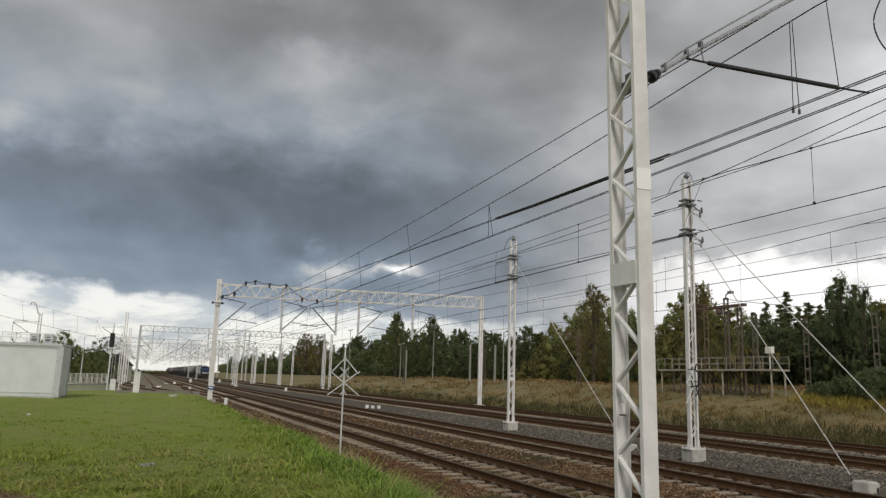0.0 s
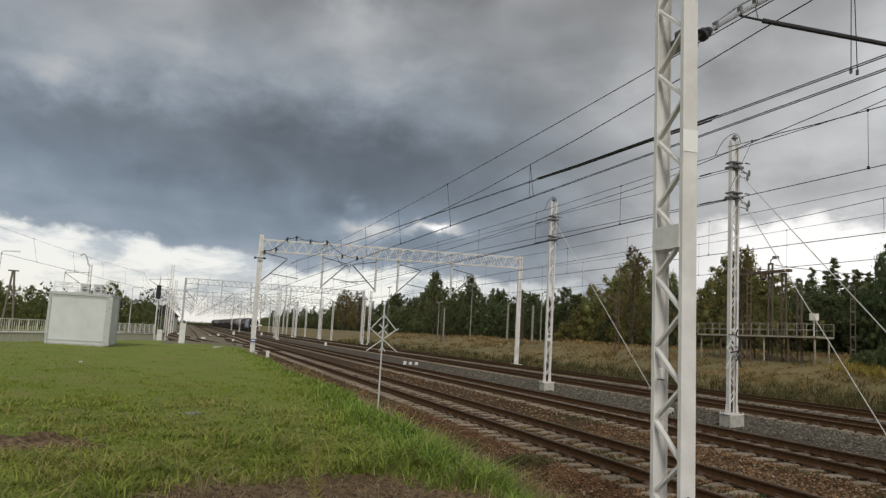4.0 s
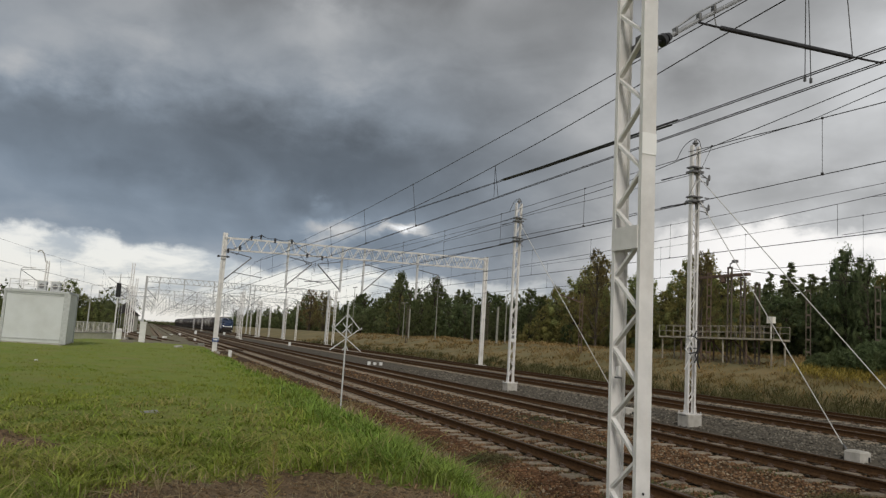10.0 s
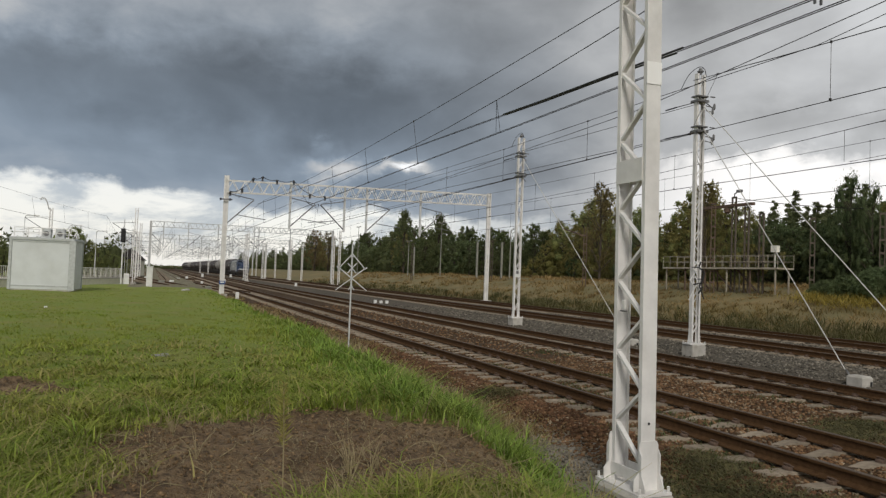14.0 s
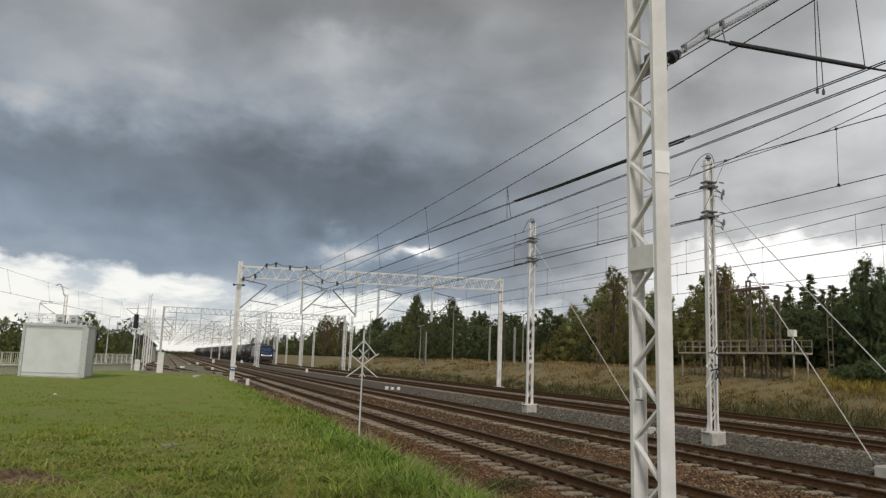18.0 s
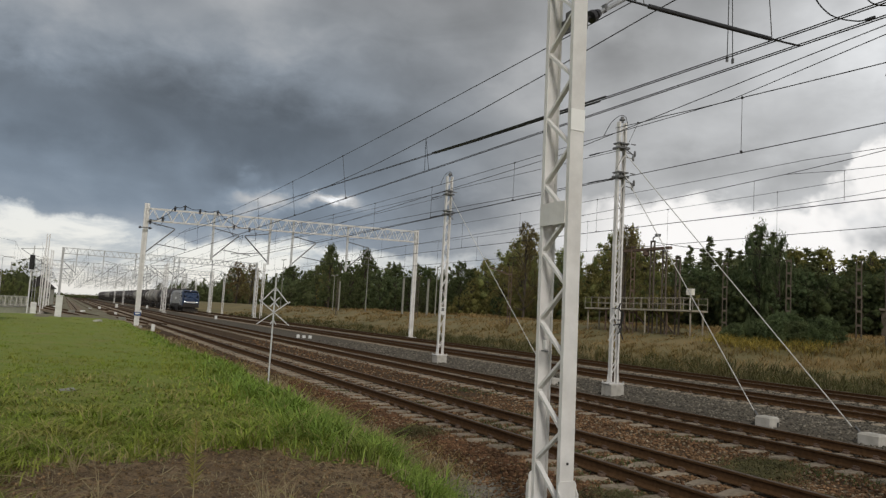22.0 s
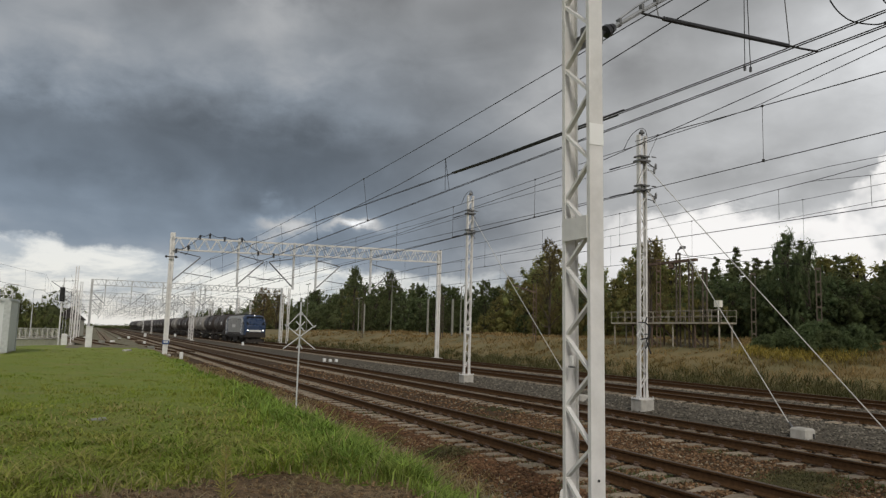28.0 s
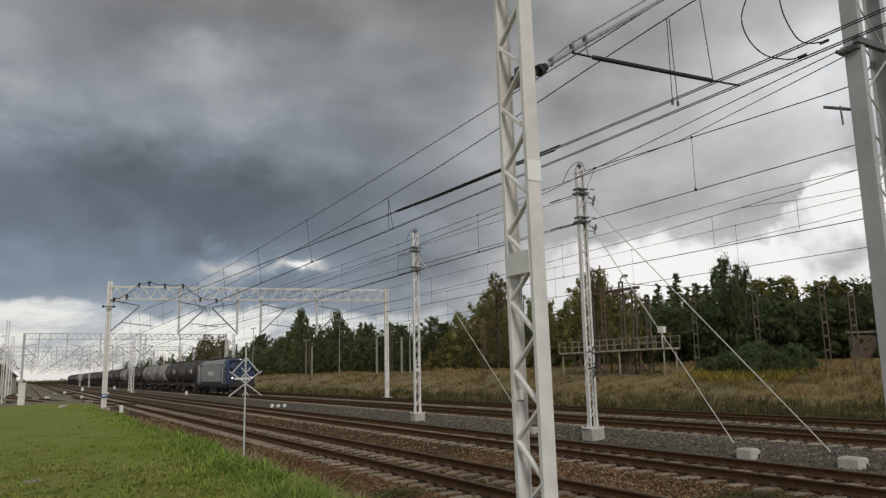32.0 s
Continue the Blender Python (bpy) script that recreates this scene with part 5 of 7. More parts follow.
def lattice_sign():
    """A survey-style trackside marker: a slim pole carrying a crossed diamond of thin white bars with two splayed legs."""
    x, y = 5.05, 19.6
    z0 = float(ground_z(x, y))
    ob = thing("trackside_marker", "slim grey pole carrying a crossed lattice marker", "railway marker", pose(x, y, z0))
    part("pole", Geo().tube([(0, 0, 0), (0, 0, 2.95)], 0.022, 8), STEEL_FAR, ob)
    bars = [((0, 2.68), (0.37, 2.27)), ((0, 2.68), (-0.37, 2.27)), ((-0.37, 2.30), (0.43, 1.69)), ((0.37, 2.30), (-0.43, 1.69)), ((0.37, 2.27), (0.42, 2.33)), ((-0.37, 2.27), (-0.42, 2.33)), ((-0.12, 2.16), (0.12, 2.42)), ((0.12, 2.16), (-0.12, 2.42)), ((-0.08, 1.70), (0.0, 1.82)), ((0.08, 1.70), (0.0, 1.82)), ((-0.09, 2.60), (0.09, 2.60))]
    for a, b in bars:
        part("lattice_bar", Geo().bar((a[0], -0.03, a[1]), (b[0], -0.03, b[1]), 0.026, 0.016, up=(0, 1, 0)), STEEL_FAR, ob)
    return ob


lattice_sign()


def kilometre_stone(x, y):
    z = float(ground_z(x, y))
    ob = tagged(new("marker_stone", Geo().box(0, 0, 0.24, 0.24, 0.2, 0.6, chamfer=0.03).mesh("marker_stone", WHITE)), "whitewashed concrete marker stone by the rails", "marker stone", group="marker stones")
    ob.matrix_basis = pose(x, y, z)


kilometre_stone(5.75, 54.5)
for i, (dx, h) in enumerate(((0, 0.34), (0.32, 0.30), (0.66, 0.33), (-0.5, 0.12))):
    ob = tagged(new("white_box", Geo().box(0, 0, h / 2 - 0.05, 0.2, 0.2, h * 0.8, chamfer=0.02).mesh("white_box", WHITE)), "small white lineside connection box", "connection box", group="lineside boxes")
    ob.matrix_basis = pose(14.6 + dx, 49.8 - 0.3 * i, -0.18)


def inspection_platform():
    """The rusty old platform with white railings at the wood's edge."""
    ob = thing("inspection_platform", "derelict raised steel platform with whitish railings", "platform structure", pose(40.0, 38.2, 1.5, 0, 0, 90))
    L = 12.0
    part("deck", Geo().box(L / 2, 0, 1.77, L, 1.5, 0.12), OLD_RAIL, ob)
    part("switch_box", Geo().box(0.35, 0.6, 3.1, 0.55, 0.3, 0.45, chamfer=0.02).bar((0.35, 0.6, 1.8), (0.35, 0.6, 2.9), 0.06), FENCE, ob)
    for i in range(6):
        x = 0.3 + i * (L - 0.6) / 5
        for y in (-0.6, 0.6):
            part("leg", Geo().bar((x, y, 0), (x, y, 1.7), 0.085), OLD_RAIL if i in (0, 2, 5) else RUST, ob)
    g = Geo()
    for y in (-0.72, 0.72):
        for z in (2.25, 2.68):
            g.tube([(0, y, z), (L, y, z)], 0.02, 5)
        for i in range(15):
            g.tube([(i * L / 14, y, 1.8), (i * L / 14, y, 2.68)], 0.02, 5)
    part("railing", g, OLD_RAIL, ob)
    for x in (2.6, 5.0, 7.4):
        part("brace", Geo().bar((x, 0, 0.2), (x + 1.8, 0, 1.65), 0.1), RUST, ob)
    for x, h in ((3.6, 6.3), (4.9, 7.1), (8.4, 6.5), (2.2, 5.7)):
        st = part("old_stanchion", Geo().box(x - 0.19, 0, h / 2, 0.07, 0.12, h).box(x + 0.19, 0, h / 2, 0.07, 0.12, h).box(x, 0, h - 0.06, 0.45, 0.13, 0.12), OLD_IRON, ob)
        for k in range(1, int(h / 0.6)):
            part("rung", Geo().box(x, 0, 0.6 * k, 0.34, 0.09, 0.06), OLD_IRON, st)
    part("cross_beam", Geo().box(5.6, 0, 6.45, 5.2, 0.3, 0.2), RUST, ob)
    part("old_insulator", Geo().tube([(5.6, 0, 6.35), (5.6, 0, 6.25), (5.6, 0, 6.0), (5.6, 0, 5.9)], [0.12, 0.24, 0.24, 0.1], 10), RUST, ob)
    part("lamp_bracket", Geo().tube([(4.9, 0, 7.1), (4.9, 0, 7.3), (4.5, 0, 7.5)], 0.05, 6).box(4.4, 0, 7.48, 0.4, 0.25, 0.2), BRACKET, ob)
    return ob


inspection_platform()


def old_mast(x, y, h, iron=None, arm=0.0):
    """A battened mast: two upright flats tied by short plates."""
    ob = thing("rusted_mast", "old rusty battened mast before the wood", "mast", pose(x, y, float(ground_z(x, y)) - 0.05, 0, 0, -48), group="rusted masts")
    for s in (-1, 1):
        part("upright", Geo().box(s * 0.14, 0, h / 2, 0.06, 0.10, h), iron or OLD_IRON, ob)
    for k in range(1, int(h / 0.85) + 1):
        part("batten", Geo().box(0, 0, 0.85 * k, 0.3, 0.11, 0.13), iron or OLD_IRON, ob)
    if arm:
        part("arm", Geo().bar((0, 0, h - 0.9), (arm, 0, h - 0.1), 0.12), iron or OLD_IRON, ob)


for p in ((39.5, 44.7, 6.9, RUST), (42.5, 38.3, 5.2), (43.5, 33.8, 5.2), (43, 28.5, 4.8), (40, 24.8, 4.4), (39.5, 62.5, 5.9, RUST, -2.4), (39.5, 84, 5.4), (38, 110, 5.9)):
    old_mast(*p)


def yard_lamp(x, y, h, heads):
    """A pale lamp mast at the wood's edge with one or two lanterns."""
    ob = thing("yard_lamp", "pale grey lamp mast before the wood", "lamp post", pose(x, y, float(ground_z(x, y)) - 0.1), group="yard lamps")
    part("pole", Geo().tube([(0, 0, 0), (0, 0, h * 0.5), (0, 0, h)], [0.09, 0.075, 0.05], 8), CONCRETE_OLD, ob)
    for s in (-1, 1)[:heads]:
        part("arm", Geo().tube([(0, 0, h - 0.25), (0, s * 0.5, h - 0.05), (0, s * 0.8, h)], 0.04, 6), CONCRETE_OLD, ob)
        part("lantern", Geo().box(0, s * 1.15, h + 0.02, 0.3, 0.75, 0.16, chamfer=0.04), CONCRETE_OLD, ob)


for p in ((42, 158.4, 10.4, 2), (42, 123.7, 6.2, 2), (42, 108.0, 8.5, 2), (42, 83.8, 6.3, 1)):
    yard_lamp(*p)


def concrete_pole(x, y, h):
    ob = thing("concrete_pole", "weathered grey concrete pole before the wood", "pole", pose(x, y, float(ground_z(x, y)) - 0.1), group="concrete poles")
    part("shaft", Geo().bar((0, 0, 0), (0, 0, h), 0.22), CONCRETE_OLD, ob)
    part("cap", Geo().box(0, 0, h + 0.02, 0.26, 0.26, 0.05), CONCRETE_OLD, ob)


for p in ((42, 120.7, 5.0), (42, 94.0, 5.1), (42, 86.2, 4.7)):
    concrete_pole(*p)


def timber_pole():
    """A wooden A-shaped telegraph pole."""
    ob = thing("telegraph_pole", "old wooden A-shaped telegraph pole", "telegraph pole", pose(-15.5, 78, -0.2))
    for s in (-1, 1):
        part("leg", Geo().tube([(s * 0.52, 0, 0), (s * 0.07, 0, 5.9)], [0.12, 0.09], 8), WOOD, ob)
    part("cross_arm", Geo().box(0, 0, 5.95, 0.9, 0.12, 0.12), WOOD, ob)
    part("brace", Geo().bar((-0.3, 0, 2.9), (0.3, 0, 2.9), 0.1), WOOD, ob)


timber_pole()


def signal_house():
    """A small brown-roofed railway house far down the line."""
    ob = thing("signal_house", "small distant house with a dark gabled roof", "house", pose(-4.0, 165, -0.3))
    part("wall", Geo().box(0, 0, 1.6, 5.0, 6.0, 3.2), CONCRETE_OLD, ob)
    g = Geo()
    g.add([(-2.9, -3.3, 3.1), (2.9, -3.3, 3.1), (0, -3.3, 5.6), (-2.9, 3.3, 3.1), (2.9, 3.3, 3.1), (0, 3.3, 5.6)], [(0, 1, 2), (5, 4, 3), (0, 2, 5, 3), (2, 1, 4, 5), (1, 0, 3, 4)])
    part("roof", g, ROOF, ob)
    for x in (-1.2, 1.2):
        part("window", Geo().box(x, -3.01, 1.8, 0.9, 0.06, 1.2), GLASS, ob)


signal_house()


def lineside_hut(x, y):
    """A low dark hut half hidden in the wood's edge: sheet-iron walls, an overhanging flat roof, a door and a vent."""
    ob = thing("lineside_hut", "weathered dark sheet-iron hut half hidden at the wood's edge", "hut", pose(x, y, float(ground_z(x, y)) - 0.1, 0, 0, -58))
    for s in (-1, 1):
        part("side_wall", Geo().box(s * 1.2, 0, 1.0, 0.2, 2.4, 2.0), OLD_IRON, ob)
    for yy in (-1.1, 1.1):
        part("end_wall", Geo().box(0, yy, 1.0, 2.2, 0.2, 2.0), OLD_IRON, ob)
    part("roof", Geo().box(0, 0, 2.07, 2.9, 2.8, 0.14, chamfer=0.02), WOOD, ob, "grey roof slab")
    d = part("door", Geo().box(-0.4, -1.22, 0.95, 0.8, 0.04, 1.8), RUST, ob, "rusty sheet door")
    part("handle", Geo().bar((-0.1, -1.26, 0.9), (-0.1, -1.26, 1.05), 0.03), BRACKET, d)
    part("vent", Geo().box(0.6, -1.22, 1.5, 0.4, 0.04, 0.3), BRACKET, ob)


lineside_hut(51.0, 30.6)


def white_marker(x, y, z, w, h):
    ob = tagged(new("dwarf_signal", Geo().box(0, 0, h / 2, w, w * 0.8, h, chamfer=0.03).mesh("dwarf_signal", WHITE)), "low white dwarf signal box between the yard tracks", "dwarf signal", group="dwarf signals")
    ob.matrix_basis = pose(x, y, z)


for a in ((3.4, 108, -0.3, 0.5, 0.6), (10.2, 168, -0.3, 0.5, 0.8), (16.5, 172, -0.3, 0.45, 0.8), (2.2, 92, -0.1, 0.5, 0.35), (17.4, 96, -0.2, 0.3, 0.5), (4.2, 82, -0.25, 0.3, 0.35), (0.4, 96, -0.3, 0.35, 0.4), (6.0, 99, -0.2, 0.3, 0.3), (-0.8, 118, -0.3, 0.4, 0.5), (9.9, 112, -0.2, 0.35, 0.45), (5.6, 134, -0.3, 0.4, 0.5), (3.0, 73, -0.15, 0.28, 0.25)):
    white_marker(*a)


# ---- trees ----
def uneven(C):
    """Stretch of each lobe along the three axes, its own for every lobe, so that none is round."""
    return 1.0 + 0.42 * np.sin(C[:, :3] * np.array([37.0, 53.0, 29.0]) + C[:, [1, 2, 0]] * 17.0)


def leaf_cloud(rng, centres, per, size, spread, inner=0.78):
    """Small three-cornered sprays of leaves over the skins of the lobes, most of them on the upper side; returns verts, faces."""
    C = np.repeat(np.array([c[:3] for c in centres]), per, axis=0)
    R = np.repeat(np.array([c[3] for c in centres]), per)
    n = len(C)
    d = rng.normal(size=(n, 3))
    d[:, 2] += 0.25
    d /= np.linalg.norm(d, axis=1)[:, None]
    rad = R * (inner + (1.55 - inner) * rng.random(n) ** 1.1)
    P = C + d * rad[:, None] * np.array([1, 1, spread]) * uneven(C)
    u = d + 0.9 * rng.normal(size=(n, 3))
    u /= np.linalg.norm(u, axis=1)[:, None]
    w = np.cross(u, rng.normal(size=(n, 3)))
    w /= np.linalg.norm(w, axis=1)[:, None]
    s = size * (0.5 + rng.random(n))[:, None]
    V = np.stack([P - u * s * 0.5 - w * s * 0.5, P - u * s * 0.5 + w * s * 0.5, P + u * s], 1).reshape(-1, 3)
    return V, np.arange(3 * n).reshape(n, 3)


def lobe_cores(rng, centres, k, spread):
    """The crown's dense inside: a jagged little solid of twigs and leaves in each lobe."""
    p = (1 + 5 ** 0.5) / 2
    base = np.array([(-1, p, 0), (1, p, 0), (-1, -p, 0), (1, -p, 0), (0, -1, p), (0, 1, p), (0, -1, -p), (0, 1, -p), (p, 0, -1), (p, 0, 1), (-p, 0, -1), (-p, 0, 1)]) / (1 + p * p) ** 0.5
    tri = np.array([(0, 11, 5), (0, 5, 1), (0, 1, 7), (0, 7, 10), (0, 10, 11), (1, 5, 9), (5, 11, 4), (11, 10, 2), (10, 7, 6), (7, 1, 8), (3, 9, 4), (3, 4, 2), (3, 2, 6), (3, 6, 8), (3, 8, 9), (4, 9, 5), (2, 4, 11), (6, 2, 10), (8, 6, 7), (9, 8, 1)])
    C = np.array(centres)
    V = C[:, None, :3] + base[None] * np.array([1, 1, spread]) * uneven(C)[:, None, :] * (C[:, 3] * k)[:, None, None] * (0.72 + 0.5 * rng.random((len(C), len(base), 1)))
    F = np.arange(len(C))[:, None, None] * len(base) + tri
    return V.reshape(-1, 3), F.reshape(-1, 3)


def crown_mesh(rng, centres, per, size, spread, core, material):
    V, F = leaf_cloud(rng, centres, per, size, spread, 0.3 if core else 0.1)
    if core:
        V2, F2 = lobe_cores(rng, centres, core, spread)
        F = np.concatenate([F, F2 + len(V)])
        V = np.concatenate([V, V2])
    return arrays("crown", V, F, material)


def tree_meshes(seed, h, width, kind, fine=1.0):
    """Trunk with limbs, and a crown of many clumps with gaps."""
    rng = np.random.default_rng(seed)
    g = Geo()
    g.tube([(0, 0, 0), (0.05 * h * rng.normal() * 0.3, 0, h * 0.35), (0.03 * h * rng.normal(), 0.03 * h * rng.normal(), h * 0.7), (0, 0, h * 0.97)], [0.022 * h, 0.016 * h, 0.009 * h, 0.002 * h], 7)
    centres = []
    if kind == "pine":
        # tiers of drooping boughs under a pointed top
        for i in range(15):
            z = h * (0.22 + 0.74 * i / 14)
            r = width * 0.5 * (1 - i / 15.5) * (0.7 + 0.5 * rng.random()) + 0.12
            centres.append((0, 0, z, max(0.12, 0.34 * r)))
            for k in range(6 if i < 11 else 3):
                a = rng.random() * 6.28
                q = r * (0.25 + 0.65 * rng.random())
                centres.append((math.cos(a) * q, math.sin(a) * q, z - 0.15 * q + 0.25 * rng.normal(), max(0.12, r * (0.22 + 0.16 * rng.random()))))
                if k < 2:
                    g.tube([(0, 0, z - 0.2), (math.cos(a) * r, math.sin(a) * r, z + 0.05)], [0.03, 0.01], 3)
        per, size, spread, core = 56, 0.12, 0.8, 0.4
    else:
        low = 0.03 if kind in ("bush", "shrub") else 0.12
        thin = kind in ("birch", "red")
        lobes = 60 if kind == "bush" else 104
        for i in range(lobes):
            k = i / (lobes - 1)
            z = h * (low + (0.97 - low) * k)
            env = width * 0.5 * math.sin(math.pi * min(1, 0.24 + 0.64 * k)) ** 0.7 * (1 - 0.4 * k ** 4)
            a = rng.random() * 6.28
            rr = env * (0.15 + 0.85 * rng.random() ** 0.7)
            rad = (0.045 + 0.070 * rng.random()) * width * (1 - 0.4 * k) * (1.2 if kind == "bush" else 1.0)
            centres.append((math.cos(a) * rr, math.sin(a) * rr, min(z, h - rad), rad))
            if i % 4:
                continue
            g.tube([(0, 0, max(0.1 * h, z - 0.18 * h)), (math.cos(a) * rr * 0.6, math.sin(a) * rr * 0.6, z - 0.04 * h), (math.cos(a) * rr, math.sin(a) * rr, z)], [0.008 * h, 0.005 * h, 0.002 * h], 3)
        per, size, spread, core = 52, 0.125 if kind not in ("bush", "shrub") else 0.13, 1.7 if kind == "willow" else 1.3, 0.5 if not thin else 0.32
        if kind == "red":
            core = 0.0
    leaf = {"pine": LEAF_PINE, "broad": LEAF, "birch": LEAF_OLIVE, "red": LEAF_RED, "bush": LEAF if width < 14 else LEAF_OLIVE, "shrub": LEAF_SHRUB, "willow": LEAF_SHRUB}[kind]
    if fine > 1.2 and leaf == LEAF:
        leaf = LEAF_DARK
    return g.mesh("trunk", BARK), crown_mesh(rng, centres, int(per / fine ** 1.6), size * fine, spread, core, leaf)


TREE_KINDS = [("broad", 10, 6.0), ("broad", 10, 7.5), ("birch", 10, 5.0), ("birch", 10, 6.0), ("pine", 10, 4.6), ("pine", 10, 5.4), ("red", 10, 6.0), ("broad", 10, 5.2), ("bush", 10, 13.0), ("bush", 10, 16.0), ("willow", 10, 8.5), ("pine", 10, 3.4)]
TREES = [tree_meshes(100 + i, h, w, k, 1.0) for i, (k, h, w) in enumerate(TREE_KINDS)]
TREES_FAR = [tree_meshes(100 + i, h, w, k, 1.75) for i, (k, h, w) in enumerate(TREE_KINDS)]
TREE_LABELS = {"broad": "dense dark green broadleaf tree at the wood's edge", "birch": "yellowing birch at the wood's edge", "pine": "dark pine rising from the wood", "red": "tree with reddish autumn leaves", "bush": "low leafy growth filling the wood's edge", "willow": "broad blue-green willow at the wood's edge"}


def tree(kind, x, y, height, fat=1.0, turn=0.0, far=False):
    k = TREE_KINDS[kind][0]
    ob = thing("tree", TREE_LABELS[k], "tree", pose(x, y, float(ground_z(x, y)) - 0.1, 0, 0, turn), group="trees of the wood")
    s = height / 10
    for nm, me in zip(("trunk", "crown"), (TREES_FAR if far else TREES)[kind]):
        o = part(nm, me, None, ob)
        o.scale = (s * fat, s * fat, s)
    return ob


def skyline(az):
    """Angular height of the wood above the horizon along the azimuth, in degrees."""
    return float(np.interp(az, [4, 8, 10, 11.6, 14, 16.3, 17.4, 18.4, 19.8, 21.1, 22.9, 26.4, 29.8, 31.5, 33.4, 34.2, 36, 37.8, 39, 40.9, 42.2, 43.7, 45.6, 48.1, 49.2, 50.3, 52, 54.6, 56.4, 58.1, 62, 75], [0.9, 1.5, 1.7, 3.1, 2.8, 3.0, 3.6, 4.9, 3.4, 4.7, 3.9, 3.8, 4.2, 5.1, 7.4, 5.6, 5.4, 4.7, 5.4, 7.4, 5.4, 5.4, 6.2, 6.3, 6.3, 7.5, 6.4, 6.1, 6.2, 5.9, 6.0, 6.0]))


def build_wood():
    rng = random.Random(17)
    az = 5.0
    while az < 72:
        for row in range(3):
            a = az + rng.uniform(-0.4, 0.4)
            x = 53 + row * 4.5 + rng.uniform(-2, 2) + (5 if a < 20 else 0)
            dist = x / math.sin(math.radians(a))
            if dist > 620:
                continue
            top = 1.92 + dist * math.tan(math.radians(skyline(a)))
            h = (top - 0.7) * (rng.uniform(0.78, 0.92) if row != 1 else rng.uniform(0.84, 1.02))
            kind = rng.choice([4, 11, 11, 5, 11, 2, 4] if a > 44 else [0, 1, 7, 5, 2, 3, 4] if a > 30 else [0, 1, 7, 4, 11, 5, 0])
            if row == 0:
                h *= 0.80
                kind = rng.choice([3, 2, 0, 2, 7, 10] if 28 < a < 44 else [10, 4, 10, 5, 7] if a > 44 else [0, 1, 7, 10, 2])
            tree(kind, x, dist * math.cos(math.radians(a)), max(3.0, 0.98 * h - 0.3), rng.uniform(1.1, 1.55) * (1.0 if h < 9 else 0.9), rng.uniform(0, 360), far=a < 30 or a > 46)
        az += 1.15 if az > 20 else 0.9
    # single trees that stand above the rest
    for a, kind, x, fat in ((11.6, 6, 46, 0.95), (12.6, 6, 48, 0.95), (18.4, 0, 52, 0.62), (21.1, 0, 50, 0.68), (33.4, 6, 47, 0.6), (40.9, 6, 46, 0.6), (50.3, 10, 50, 0.5), (51.6, 10, 50, 0.55)):
        dist = x / math.sin(math.radians(a))
        tree(kind, x, dist * math.cos(math.radians(a)), 0.2 + dist * math.tan(math.radians(skyline(a))), fat, far=a < 30)


build_wood()


def build_understory():
    """Low growth closing the wood's edge."""
    rng = random.Random(23)
    spots = [7.0 + 0.5 * i for i in range(122)]
    for i, a in enumerate(spots):
        x = (50.5 if i % 2 else 58.0) + rng.uniform(-1.2, 2.0) + (5 if a < 20 else 0)
        y = x / math.tan(math.radians(a))
        if y < 420:
            tree(rng.choice([8, 9, 9] if 27 < a < 45 else [8]), x, y, rng.uniform(2.6, 4.6) * (1.3 if a < 25 else 1.0) * (1.0 if i % 2 else 1.5), rng.uniform(0.9, 1.2), rng.uniform(0, 360), far=i % 2 == 0 or a < 34 or a > 45)


build_understory()
# trees behind the station platform
for i, (x, y, h) in enumerate(((-29, 127, 5.8), (-26.5, 125, 6.6), (-24.6, 126, 6.0), (-22.4, 125, 6.3), (-20.8, 127, 5.0), (-18.6, 126, 4.3), (-16.4, 128, 4.6), (-14.6, 131, 5.8), (-13.1, 130, 7.0), (-11.6, 130, 7.8), (-10.4, 131, 6.6), (-9.4, 133, 5.6), (-8.7, 140, 4.6), (-7.4, 141, 4.3), (-6.2, 140, 3.8), (-5.0, 142, 3.6), (-32, 126, 6.2), (-35, 124, 5.4), (-3.9, 146, 3.2))):
    tree((0, 7, 1)[i % 3], x, y, h + 0.4, 1.0, 50 * i)


def far_wood():
    """Woods along the far horizon and behind the station, one mass of leaf clumps."""
    rng = np.random.default_rng(3)
    cs = []
    for i in range(230):
        y = 180 + 520 * i / 230
        cs.append((60 + rng.uniform(-5, 14) + (y - 180) * 0.02, y, rng.uniform(3, 6.5), rng.uniform(3.5, 5.5)))
    for i in range(130):
        x = -130 + 124 * i / 130
        y = 150 + rng.uniform(0, 30) - x * 0.2
        cs.append((x, y, rng.uniform(1.5, 3.6 + 1.6 * math.sin(i * 0.35)), rng.uniform(2.0, 3.6)))
    for i in range(70):
        x = -90 + 150 * i / 70
        cs.append((x, 560 + rng.uniform(-15, 15), rng.uniform(0.2, 1.2), rng.uniform(1.2, 2.2)))
    V, F = leaf_cloud(rng, cs, 70, 0.5, 0.8)
    V2, F2 = lobe_cores(rng, cs, 0.75, 0.8)
    V, F = np.concatenate([V, V2]), np.concatenate([F, F2 + len(V)])
    return tagged(new("far_wood", arrays("far_wood", V, F, LEAF_DARK)), "distant dark woods beyond the yard", "woods", kind="stuff")


far_wood()


def shrub(x, y, h, w, seed, mat_kind="shrub"):
    t, c = tree_meshes(seed, h, w, mat_kind, 0.55)
    ob = thing("shrub", "rounded dark green shrub in the meadow", "shrub", pose(x, y, float(ground_z(x, y)) - 0.1), group="meadow shrubs")
    part("stem", t, None, ob)
    part("crown", c, None, ob)


